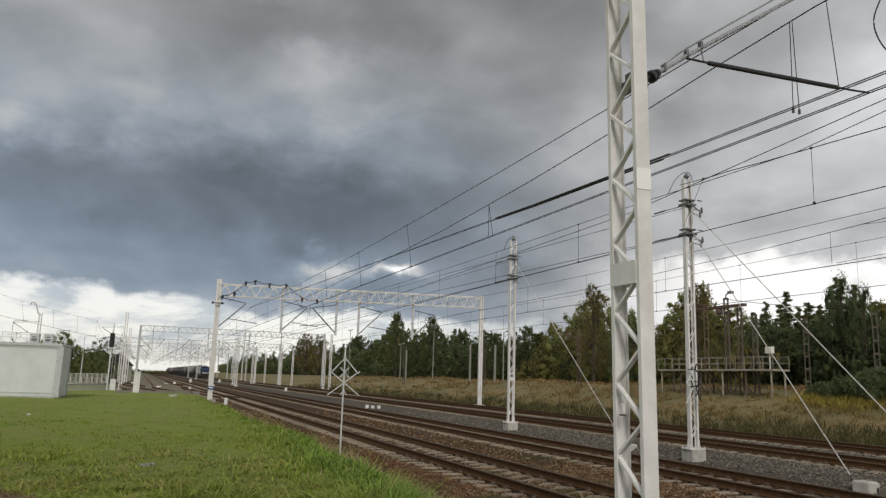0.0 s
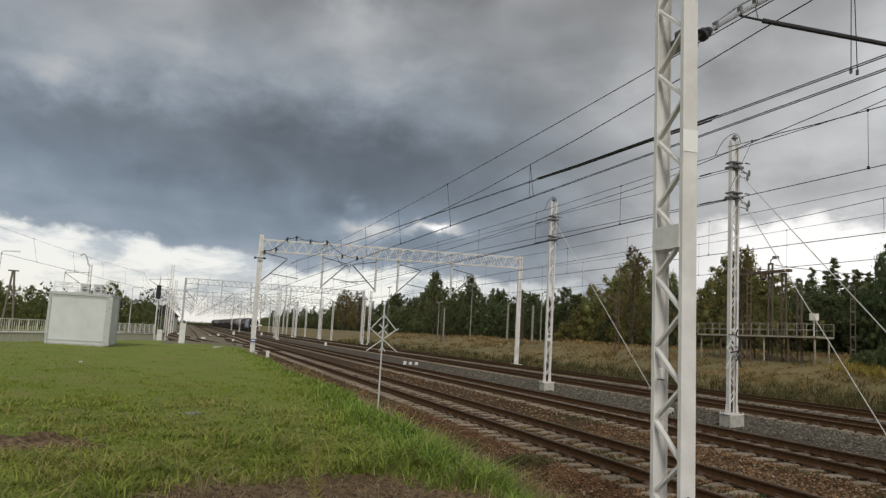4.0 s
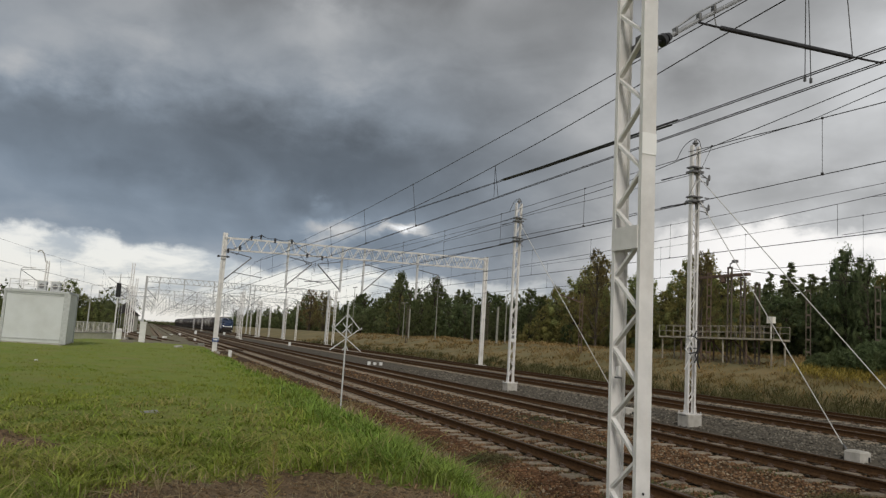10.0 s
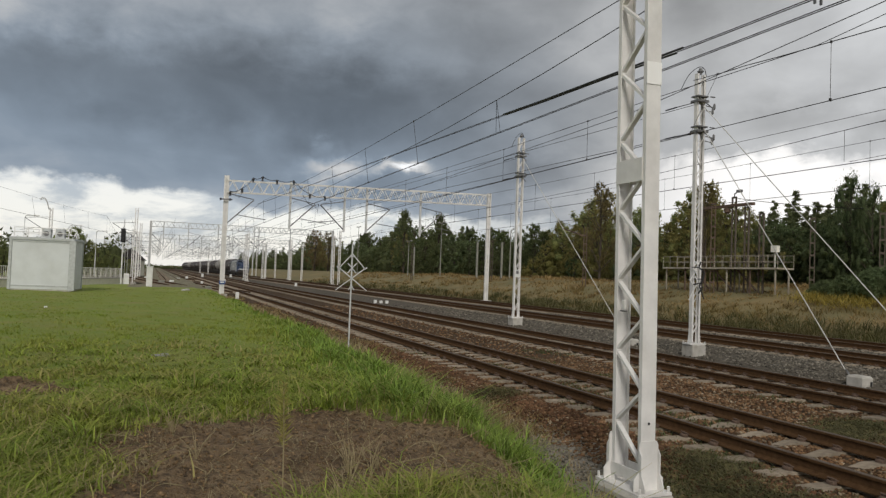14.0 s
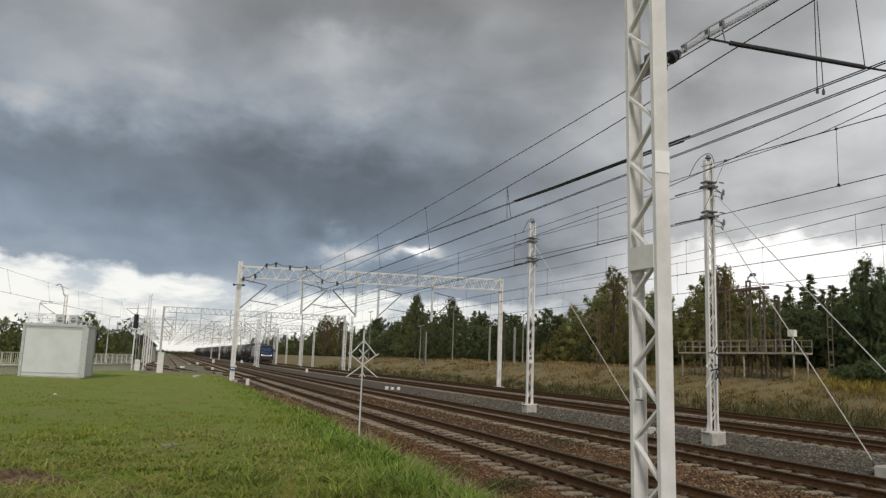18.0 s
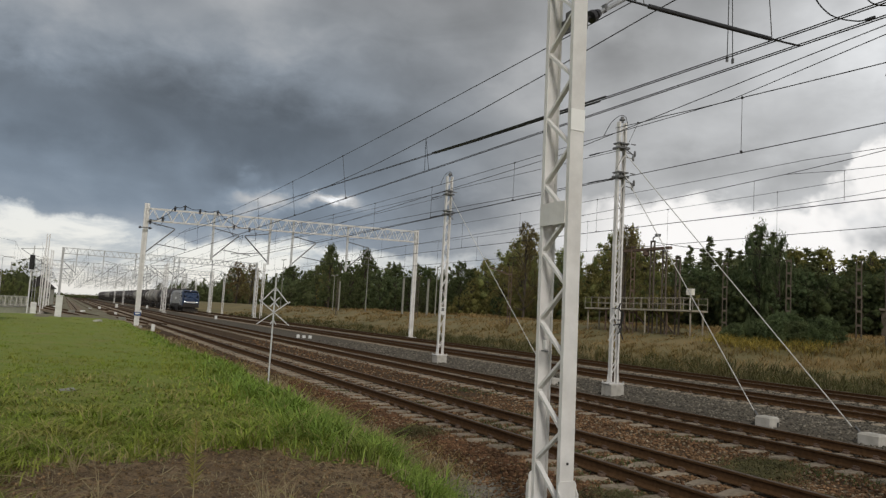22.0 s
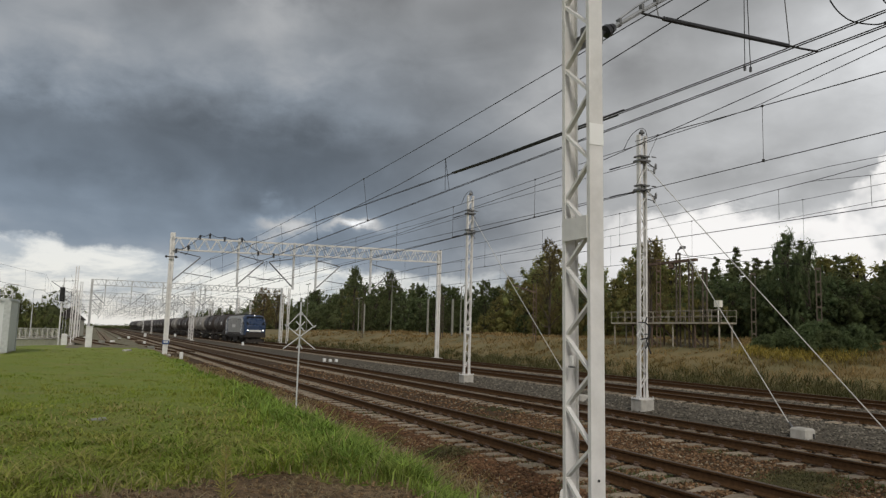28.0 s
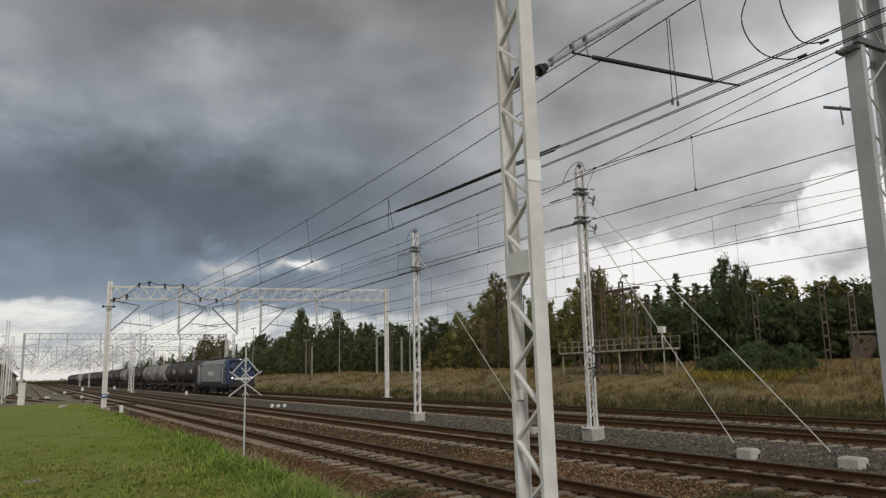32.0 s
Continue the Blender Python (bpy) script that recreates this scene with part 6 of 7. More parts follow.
for i, p in enumerate(((40.0, 31.1, 1.85, 3.0), (40.1, 28.8, 1.6, 2.5), (40.0, 33.4, 1.45, 2.5), (40.2, 35.3, 1.05, 1.9), (39.5, 30.0, 1.4, 2.3), (41.2, 32.4, 1.7, 2.6), (46.0, 22.0, 2.6, 4.4), (47, 17.5, 3.2, 5.0))):
    shrub(*p, 300 + i)


# ---- the goods train ----
def wheelset_mesh(r=0.46):
    g = Geo()
    for s in (-1, 1):
        x = s * 0.75
        g.tube([(x - 0.065, 0, 0), (x + 0.065, 0, 0)], r, 18)
        g.tube([(x - s * 0.075 - 0.015, 0, 0), (x - s * 0.075 + 0.015, 0, 0)], r + 0.028, 18)
    g.tube([(-0.95, 0, 0), (0.95, 0, 0)], 0.08, 8)
    return g.mesh("wheelset", UNDER)


WHEELSET = wheelset_mesh()
WHEELSET_BIG = wheelset_mesh(0.6)


def bogie(parent, y, base, wheel, r, frame_len):
    g = Geo()
    for s in (-1, 1):
        g.box(s * 1.0, y, r + 0.16, 0.16, frame_len, 0.22, chamfer=0.03)
        for k in (-1, 1):
            g.box(s * 1.02, y + k * base / 2, r, 0.22, 0.34, 0.34, chamfer=0.05)
            g.box(s * 1.02, y + k * base / 4, r + 0.02, 0.16, 0.22, 0.30)
    g.box(0, y, r + 0.2, 1.9, 0.5, 0.25)
    b = part("bogie", g, UNDER, parent)
    for k in (-1, 1):
        part("wheelset", wheel, None, b, m=pose(0, y + k * base / 2, r))
    return b


def buffers(parent, y, s):
    for x in (-0.875, 0.875):
        g = Geo().tube([(x, y, 1.05), (x, y + s * 0.38, 1.05)], 0.10, 10)
        g.tube([(x, y + s * 0.38, 1.05), (x, y + s * 0.44, 1.05)], 0.23, 14)
        part("buffer", g, UNDER, parent)
    part("coupling", Geo().box(0, y + s * 0.2, 0.98, 0.12, 0.4, 0.14), UNDER, parent)


LOCO_LEN = 17.8


def locomotive():
    """Electric locomotive, origin on the rail head below its front; the body runs back along +y."""
    ob = thing("locomotive", "blue and silver-grey electric locomotive with lit headlamps", "locomotive")

    def sect(y, w, zl, zr, shoulder, lean=0.0):
        h = w / 2
        return [(-h, y + lean, zl), (h, y + lean, zl), (h + 0.0, y, zr - 0.75), (h - 0.03, y, zr - 0.55), (h - shoulder, y, zr - 0.10), (h - shoulder - 0.35, y, zr), (-h + shoulder + 0.35, y, zr), (-h + shoulder, y, zr - 0.10), (-h + 0.03, y, zr - 0.55), (-h, y, zr - 0.75)]

    g = Geo()
    g.loft([sect(3.1, 2.98, 1.25, 3.86, 0.32), sect(LOCO_LEN - 3.1, 2.98, 1.25, 3.86, 0.32)])
    part("body", g, LOCO_GREY, ob, "silver-grey side panels")
    for flip in (0, 1):
        def Y(v):
            return LOCO_LEN - v if flip else v
        g = Geo()
        rings = [(0.62, 2.5, 1.15, 2.35, 0.2), (0.72, 2.72, 1.15, 2.6, 0.22), (1.05, 2.88, 1.15, 3.25, 0.26), (1.55, 2.96, 1.15, 3.72, 0.30), (2.0, 3.0, 1.15, 3.88, 0.33), (3.1, 3.0, 1.15, 3.89, 0.33)]
        g.loft([sect(Y(a), w, zl, zr, sh) for a, w, zl, zr, sh in rings])
        cab = part("cab", g, LOCO_BLUE, ob, "deep blue cab with a raked nose")
        # windscreen lies on the raked nose
        gw = Geo()
        for x0, x1 in ((-1.12, -0.03), (0.03, 1.12)):
            pts = [(x0 * 1.08, Y(0.74), 2.52), (x1 * 1.08, Y(0.74), 2.52), (x1, Y(1.42), 3.62), (x0, Y(1.42), 3.62)]
            off = Vector((0, -0.05 if not flip else 0.05, 0.03))
            q = [Vector(p) + off for p in pts]
            r = [Vector(p) - off * 2 for p in pts]
            gw.add(q + r, [(0, 1, 2, 3), (7, 6, 5, 4), (0, 4, 5, 1), (1, 5, 6, 2), (2, 6, 7, 3), (3, 7, 4, 0)])
        part("windscreen", gw, GLASS, cab)
        for s in (-1, 1):
            part("side_window", Geo().box(s * 1.495, Y(2.35), 3.0, 0.03, 0.85, 0.75, chamfer=0.01), GLASS, cab)
            part("cab_door", Geo().box(s * 1.495, Y(3.25), 2.3, 0.03, 0.75, 1.95), LOCO_BLUE, cab)
            part("handrail", Geo().tube([(s * 1.54, Y(2.83), 1.3), (s * 1.54, Y(2.83), 3.0)], 0.02, 6), WHITE, cab)
            part("headlamp", Geo().tube([(s * 1.02, Y(0.66), 1.80), (s * 1.02, Y(0.56), 1.80)], 0.08, 12), LAMP if not flip else GLASS, cab, "lit white headlamp" if not flip else "unlit lamp")
        part("nose_band", Geo().box(0, Y(0.62), 1.72, 1.6, 0.10, 0.22, chamfer=0.02), WHITE, cab, "white band between the lamps")
        part("top_lamp", Geo().tube([(0, Y(1.62), 3.76), (0, Y(1.44), 3.76)], 0.04, 10), LAMP if not flip else GLASS, cab)
        part("apron", Geo().box(0, Y(0.60), 1.36, 2.54, 0.16, 0.36, chamfer=0.03), UNDER, cab, "black apron below the lamps")
        part("snow_plough", Geo().box(0, Y(0.75), 0.42, 2.5, 0.25, 0.5, chamfer=0.05), UNDER, ob)
        part("buffer_beam", Geo().box(0, Y(0.62), 1.02, 2.75, 0.3, 0.36, chamfer=0.03), UNDER, ob)
        buffers(ob, Y(0.5), 1 if flip else -1)
    part("skirt", Geo().box(0, LOCO_LEN / 2, 1.08, 2.9, LOCO_LEN - 2.6, 0.36), UNDER, ob)
    part("roof_gear", Geo().box(0, LOCO_LEN / 2, 3.94, 1.5, 8.2, 0.22, chamfer=0.05), UNDER, ob)
    for y in (5.0, 12.8):
        g = Geo()
        for s in (-1, 1):
            g.tube([(s * 0.5, y - 0.7, 4.05), (s * 0.55, y + 0.9, 4.12), (s * 0.45, y - 0.6, 4.22)], 0.028, 6)
        g.tube([(-0.9, y - 0.6, 4.24), (0.9, y - 0.6, 4.24)], 0.03, 6)
        part("pantograph", g, BRACKET, ob, "folded pantograph")
    for y in (6.6, 8.1, 9.6, 11.1):
        for s in (-1, 1):
            part("louvre", Geo().box(s * 1.5, y, 3.3, 0.02, 1.2, 0.3), LOCO_GREY, ob)
    for s in (-1, 1):
        part("lettering_panel", Geo().box(s * 1.497, 8.9, 2.35, 0.012, 2.6, 0.42), WHITE, ob, "pale unreadable lettering band")
    for s in (-1, 1):
        part("cantrail", Geo().box(s * 1.475, LOCO_LEN / 2, 3.30, 0.05, LOCO_LEN - 6.4, 0.05), UNDER, ob, "dark cantrail line under the roof")
        part("sill_band", Geo().box(s * 1.485, LOCO_LEN / 2, 1.36, 0.04, LOCO_LEN - 6.4, 0.16), UNDER, ob, "dark sill band along the side")
        for y in (4.2, 6.9, 10.9, 13.6):
            part("panel_joint", Geo().box(s * 1.488, y, 2.3, 0.012, 0.035, 1.9), UNDER, ob)
        for flip in (0, 1):
            yw = LOCO_LEN - 1.02 if flip else 1.02
            part("mirror", Geo().box(s * 1.58, yw, 2.75, 0.16, 0.06, 0.30, chamfer=0.02), BLACK, ob)
    part("transformer_tank", Geo().box(0, LOCO_LEN / 2, 0.62, 2.4, 3.6, 0.72, chamfer=0.06), UNDER, ob)
    for y in (4.3, LOCO_LEN - 4.3):
        bogie(ob, y, 2.9, WHEELSET_BIG, 0.6, 4.4)
    return ob


WAGON_LEN = 12.6


def tank_wagon(shell, label):
    """A four-axle tank wagon, origin on the rail head below its front end; runs back along +y."""
    ob = thing("tank_wagon", label, "tank wagon", group="tank wagons of the train")
    n, r, zc = 20, 1.46, 2.72

    def ring(y, k):
        return [(math.cos(2 * math.pi * j / n) * r * k, y, zc + math.sin(2 * math.pi * j / n) * r * k) for j in range(n)]
    g = Geo().loft([ring(0.95, 0.3), ring(1.02, 0.62), ring(1.18, 0.86), ring(1.42, 0.98), ring(1.6, 1.0), ring(WAGON_LEN - 1.6, 1.0), ring(WAGON_LEN - 1.42, 0.98), ring(WAGON_LEN - 1.18, 0.86), ring(WAGON_LEN - 1.02, 0.62), ring(WAGON_LEN - 0.95, 0.3)])
    tank = part("tank", g, shell, ob, smooth=True)
    for y in (1.62, 3.4, 6.3, 9.2, WAGON_LEN - 1.62):
        g = Geo().loft([[(math.cos(2 * math.pi * j / n) * q, yy, zc + math.sin(2 * math.pi * j / n) * q) for j in range(n)] for yy, q in ((y - 0.05, r), (y - 0.05, r + 0.02), (y + 0.05, r + 0.02), (y + 0.05, r))], close=False)
        part("hoop", g, shell, tank)
    part("dome", Geo().tube([(0, 6.3, 4.1), (0, 6.3, 4.32), (0, 6.3, 4.36)], [0.36, 0.36, 0.28], 12), shell, tank)
    g = Geo()
    for s in (-1, 1):
        g.box(s * 0.42, 6.3, 4.24, 0.32, 4.2, 0.03)
        g.tube([(s * 0.6, 4.3, 4.25), (s * 0.62, 4.3, 4.6), (s * 0.62, 8.3, 4.6), (s * 0.6, 8.3, 4.25)], 0.018, 5)
    part("walkway", g, UNDER, ob)
    for s in (-1, 1):
        g = Geo()
        y = 6.05 if s < 0 else 6.55
        for dy in (-0.2, 0.2):
            g.tube([(s * 1.52, y + dy, 1.1), (s * 1.54, y + dy, 2.8), (s * 1.2, y + dy, 3.8), (s * 0.6, y + dy, 4.25)], 0.018, 5)
        for i in range(9):
            z = 1.3 + 0.28 * i
            x = 1.53 if z < 2.8 else 1.54 - (z - 2.8) * 0.34
            g.tube([(s * x, y - 0.2, z), (s * x, y + 0.2, z)], 0.014, 5)
        part("ladder", g, UNDER, ob)
    g = Geo()
    for s in (-1, 1):
        g.box(s * 1.0, WAGON_LEN / 2, 1.14, 0.12, WAGON_LEN - 1.3, 0.30)
    for y in (0.62, WAGON_LEN - 0.62):
        g.box(0, y, 1.10, 2.7, 0.22, 0.36, chamfer=0.03)
    part("underframe", g, UNDER, ob)
    for y in (2.2, WAGON_LEN - 2.2):
        part("saddle", Geo().box(0, y, 1.45, 2.3, 0.5, 0.5, chamfer=0.08), UNDER, ob)
        bogie(ob, y, 1.8, WHEELSET, 0.46, 2.5)
    buffers(ob, 0.5, -1)
    buffers(ob, WAGON_LEN - 0.5, 1)
    for s in (-1, 1):
        part("data_panel", Geo().box(s * 1.455, 3.0, 2.75, 0.03, 0.7, 0.5), WHITE, tank, "pale data panel")
    return ob


loco = locomotive()
models = [tank_wagon(TANK_BROWN, "dark brown bogie tank wagon in the goods train"), tank_wagon(TANK_GREY, "grimy grey bogie tank wagon in the goods train"), tank_wagon(TANK_BLACK, "sooty black bogie tank wagon in the goods train")]
train = [(loco, 0.0)]
order = [2, 2, 1, 1, 0, 2, 1, 0, 2, 2, 0, 2, 2, 0, 2, 2, 0, 1, 1, 1, 2, 2, 0, 2, 2, 0]
used = set()
for i, k in enumerate(order):
    w = models[k] if k not in used else copy_thing(models[k], Matrix())
    used.add(k)
    train.append((w, LOCO_LEN + i * WAGON_LEN))


def motions():
    """The train draws near on the third track at an even pace."""
    for ob, back in train:
        walk(ob, [(t, pose(TRACKS["third"], 256.5 - 5.55 * t + back, 0.0)) for t in (0.0, 8.0, 16.0, 24.0, 32.0)])
    # the wheelsets of the locomotive and of the first wagons roll on the rails
    for ob, back in train[:4]:
        for bog in ob.children:
            if not bog.name.startswith("bogie"):
                continue
            for ws in bog.children:
                at = ws.matrix_basis.translation.copy()
                turn = math.degrees(5.55 / at.z)
                n = int(32.0 * turn / 75) + 1
                walk(ws, [(32.0 * i / n, pose(at.x, at.y, at.z, turn * 32.0 * i / n)) for i in range(n + 1)])


# ---- grass, stones ----
def blades(name, P, height, width, material, label, lean=0.5, seed=1, turn=None):
    """Grass: one bent, tapering blade on each point."""
    rng = np.random.default_rng(seed)
    n = len(P)
    a = rng.random(n) * 2 * np.pi if turn is None else turn + 0.7 * rng.normal(size=n)
    d = np.stack([np.cos(a), np.sin(a), np.zeros(n)], 1)
    s = np.stack([-np.sin(a), np.cos(a), np.zeros(n)], 1)
    k = (lean * (0.3 + rng.random(n)))[:, None]
    h = height[:, None] * np.array([0, 0, 1.0])
    w = width[:, None]
    mid = P + h * 0.55 + d * k * height[:, None] * 0.25
    tip = P + h * (0.75 + 0.25 * rng.random(n))[:, None] + d * k * height[:, None]
    V = np.stack([P - s * w / 2, P + s * w / 2, mid - s * w * 0.4, mid + s * w * 0.4, tip - s * w * 0.08, tip + s * w * 0.08], 1).reshape(-1, 3)
    b = np.arange(n)[:, None] * 6
    F = np.concatenate([b + np.array([0, 1, 3, 2]), b + np.array([2, 3, 5, 4])], 1).reshape(-1, 4)
    return tagged(new(name, arrays(name, V, F, material)), label, "grass", kind="stuff")


def build_grass():
    """Tufts of grass on the shelf: blades fan out from each tuft's heart."""
    rng = np.random.default_rng(11)
    n, per = 42000, 8
    r = 4.2 * (62 / 4.2) ** rng.random(n)
    az = np.radians(rng.uniform(-22, 52, n))
    x, y = r * np.sin(az), r * np.cos(az)
    # worn and rank patches of a few metres, tufts of a hand's width
    patch = np.sin(x * 0.9 + 1.2 * np.sin(y * 0.6)) * np.sin(y * 0.7 + 0.8 * np.sin(x * 0.5)) + 0.25 * rng.normal(size=n)
    R = (0.05 + 0.10 * rng.random(n)) * (1 + 0.03 * r + 0.12 * np.maximum(r - 10, 0))
    vigour = 0.65 + 0.5 * rng.random(n) + 0.3 * step(patch, 0.0, 0.6)
    # tussocks about a stride apart, with trodden hollows between
    tus = np.sin(x * 4.3 + 1.7 * np.sin(y * 1.9) + 0.8 * np.sin(x * 1.3)) * np.sin(y * 3.1 + 1.6 * np.sin(x * 2.2 + 0.5)) + 0.3 * rng.normal(size=n)
    vigour *= 0.75 + 0.85 * step(tus, -0.1, 0.7)
    x, y, r, R, vigour, patch = (np.repeat(v, per) for v in (x, y, r, R, vigour, patch))
    m = n * per
    a, q = rng.random(m) * 2 * np.pi, np.abs(rng.normal(size=m)) * 0.8
    x, y = x + np.cos(a) * q * R, y + np.sin(a) * q * R
    wob = brink(y) - EDGE
    sm = soil_mask(x, y) + 0.16 * rng.normal(size=m)
    keep = (x < EDGE + 0.35 + wob + 0.15 * rng.normal(size=m)) & (rng.random(m) < step(sm, 0.86, 1.2) * (0.92 - 0.45 * step(-patch, 0.25, 0.6)))
    keep &= (y < 57 + 3 * np.sin(x * 0.8)) & ~((np.abs(x + 6.1) < 1.6) & (np.abs(y - 48.65) < 1.75))
    x, y, r, wob, R, a, q, vigour, patch = (v[keep] for v in (x, y, r, wob, R, a, q, vigour, patch))
    P = np.stack([x, y, ground_z(x, y) - 0.02], 1)
    lush = step(x, EDGE - 2.8 + wob, EDGE - 0.6 + wob)
    near = 1 - step(y, 8.5, 12)
    h = (0.045 + 0.05 * rng.random(len(x))) * vigour * (1 + 1.5 * lush * (0.25 + 0.75 * step(y, 6.0, 9.5)) + 0.55 * near) * np.exp(-0.3 * q ** 2)
    w = 0.0055 + 0.0013 * r * (0.6 + 0.8 * rng.random(len(x)))
    h = h * (1 - 0.5 * step(r, 12, 34))
    rank = (lush - 0.35 * step(y, 13, 30) + 0.25 * rng.normal(size=len(x)) > 0.5) & (r > 6)
    near, far = ~rank & (r < 15 + 3 * rng.random(len(r))), ~rank
    far = far & ~near
    pale = near & (rng.random(len(r)) < 0.10 + 0.14 * step(-patch, -0.2, 0.5))
    near = near & ~pale
    blades("dead_grass", P[pale], 1.25 * h[pale], w[pale], PALE_GRASS, "bleached dead blades among the green grass", 2.4, 14, a[pale])
    blades("grass", P[near], h[near], w[near], GRASS, "green tussocky grass on the shelf", 1.9, 2, a[near])
    blades("sward", P[far], h[far], 0.8 * w[far], GRASS_FAR, "short green sward towards the cabin", 0.7, 4, a[far])
    blades("bank_grass", P[rank], h[rank], w[rank], GRASS_LUSH, "lush rank grass along the bank", 1.2, 8, a[rank])
    # the sward underfoot and behind
    m = 34000
    x, y = rng.uniform(-7, 4.3, m), rng.uniform(-7, 5.2, m)
    keep = (x < brink(y) + 0.3) & ~((np.hypot(x, y) > 4.2) & (y > 1.5))
    x, y = x[keep], y[keep]
    P = np.stack([x, y, ground_z(x, y) - 0.02], 1)
    blades("grass_underfoot", P, 0.05 + 0.08 * rng.random(len(x)), 0.008 + 0.010 * rng.random(len(x)), GRASS, "trodden green grass underfoot", 1.9, 12)
    # straw among it and along the brink
    n = 130000
    r = 4.4 * (60 / 4.4) ** rng.random(n)
    az = np.radians(rng.uniform(-22, 52, n))
    x, y = r * np.sin(az), r * np.cos(az)
    wob = brink(y) - EDGE
    rim = np.abs(x - (EDGE + 0.35 + wob)) < 0.55
    sm = soil_mask(x, y)
    keep = (x < EDGE + 0.9 + wob) & (rim & (y > 9) | (rng.random(n) < 0.12 * (y < 9.5))) & (sm > 0.7)
    x, y, r = x[keep], y[keep], r[keep]
    P = np.stack([x, y, ground_z(x, y) - 0.02], 1)
    blades("dry_grass", P, (0.12 + 0.22 * rng.random(len(x))) * (0.6 + 0.4 * step(y, 9, 12)), 0.003 + 0.0008 * r, PALE_STRAW, "straw-dry stalks along the brink", 0.8, 3)


build_grass()


def build_bank_straw():
    """Dead grass and dry weeds down the bank between the sward and the near track."""
    rng = np.random.default_rng(15)
    n = 26000
    y = 9.5 * (58 / 9.5) ** rng.random(n)
    x = brink(y) + 0.15 + 1.25 * rng.random(n) ** 1.2
    f = np.sin(x * 3.0 + y * 0.9) * np.sin(y * 0.7 + 1.3 * np.sin(x * 2)) + 0.5 * rng.normal(size=n)
    ok = f > -0.1
    x, y = x[ok], y[ok]
    P = np.stack([x, y, ground_z(x, y) - 0.02], 1)
    tall = (0.06 + 0.14 * rng.random(len(x))) * (1.2 - 0.5 * step(x - brink(y), 0.3, 1.3))
    half = rng.random(len(x)) < 0.6
    w = 0.004 + 0.0006 * y
    blades("bank_straw", P[half], tall[half], 1.3 * w[half], STRAW, "dead straw down the bank", 1.3, 16)
    blades("bank_weeds", P[~half], tall[~half] * 0.8, w[~half] * 1.3, HERB, "olive weeds down the bank", 1.3, 17)


build_bank_straw()


def build_meadow():
    """Tussocks of dry grass, a belt of rank weeds along the track, goldenrod round the shrubs."""
    rng = np.random.default_rng(21)

    def tussocks(n, lo, hi, x0, x1, per):
        r = lo * (hi / lo) ** rng.random(n)
        az = np.radians(rng.uniform(8, 68, n))
        x, y = r * np.sin(az), r * np.cos(az)
        k = (x > x0 + 0.35 * rng.normal(size=n)) & (x < x1)
        x, y, r = x[k], y[k], r[k]
        R = 0.22 + 0.35 * rng.random(len(x)) + 0.002 * r
        x, y, r, R = (np.repeat(v, per) for v in (x, y, r, R))
        a, q = rng.random(len(x)) * 2 * np.pi, np.abs(rng.normal(size=len(x))) * 0.75
        x, y = x + np.cos(a) * q * R, y + np.sin(a) * q * R
        return x, y, r, R, a, np.exp(-q ** 2)

    x, y, r, R, a, dome = tussocks(9500, 25, 170, 31.0, 54, 16)
    h = (0.22 + 0.34 * R * dome) * (0.8 + 0.35 * rng.random(len(x))) * (0.8 + 0.4 * np.sin(x * 0.45) * np.sin(y * 0.17 + 1))
    P = np.stack([x, y, ground_z(x, y) - 0.03], 1)
    w = 0.006 + 0.00045 * r * (0.5 + rng.random(len(x)))
    olive = np.sin(x * 0.55 + 1.3 * np.sin(y * 0.21)) * np.sin(y * 0.19 + 0.4 * x) + 0.5 * rng.normal(size=len(x)) + 0.11 * (36.5 - x) > 0.35
    blades("meadow_grass", P[~olive], h[~olive], 1.3 * w[~olive], MEADOW_STRAW, "tall dry meadow grass", 1.7, 5, a[~olive])
    blades("meadow_herbs", P[olive], h[olive] * 1.1, w[olive] * 1.3, HERB, "olive herbs among the dry grass", 1.5, 9, a[olive])
    x, y, r, R, a, dome = tussocks(9000, 25, 150, 27.9, 33.4, 16)
    h = (0.25 + 0.85 * R * dome) * (0.6 + 0.6 * rng.random(len(x)))
    P = np.stack([x, y, ground_z(x, y) - 0.03], 1)
    blades("meadow_weeds", P, h, 0.009 + 0.0006 * r * (0.5 + rng.random(len(x))), HERB_DARK, "dark weeds along the meadow's edge", 1.2, 6, a)
    n = 2100
    c = rng.integers(0, 9, n)
    cx = np.array([38.2, 38.8, 37.6, 38.0, 39.0, 37.2, 38.4, 37.9, 38.9])[c] + 0.5 * rng.normal(size=n)
    cy = np.array([30.2, 31.6, 32.4, 33.6, 29.2, 30.9, 34.6, 28.0, 35.4])[c] + 0.7 * rng.normal(size=n)
    P = np.stack([cx, cy, ground_z(cx, cy) + 0.05 + 0.3 * rng.random(n)], 1)
    blades("goldenrod", P, 0.18 + 0.2 * rng.random(n), 0.018 + 0.018 * rng.random(n), GOLD, "yellow goldenrod in the meadow", 1.6, 7)


build_meadow()


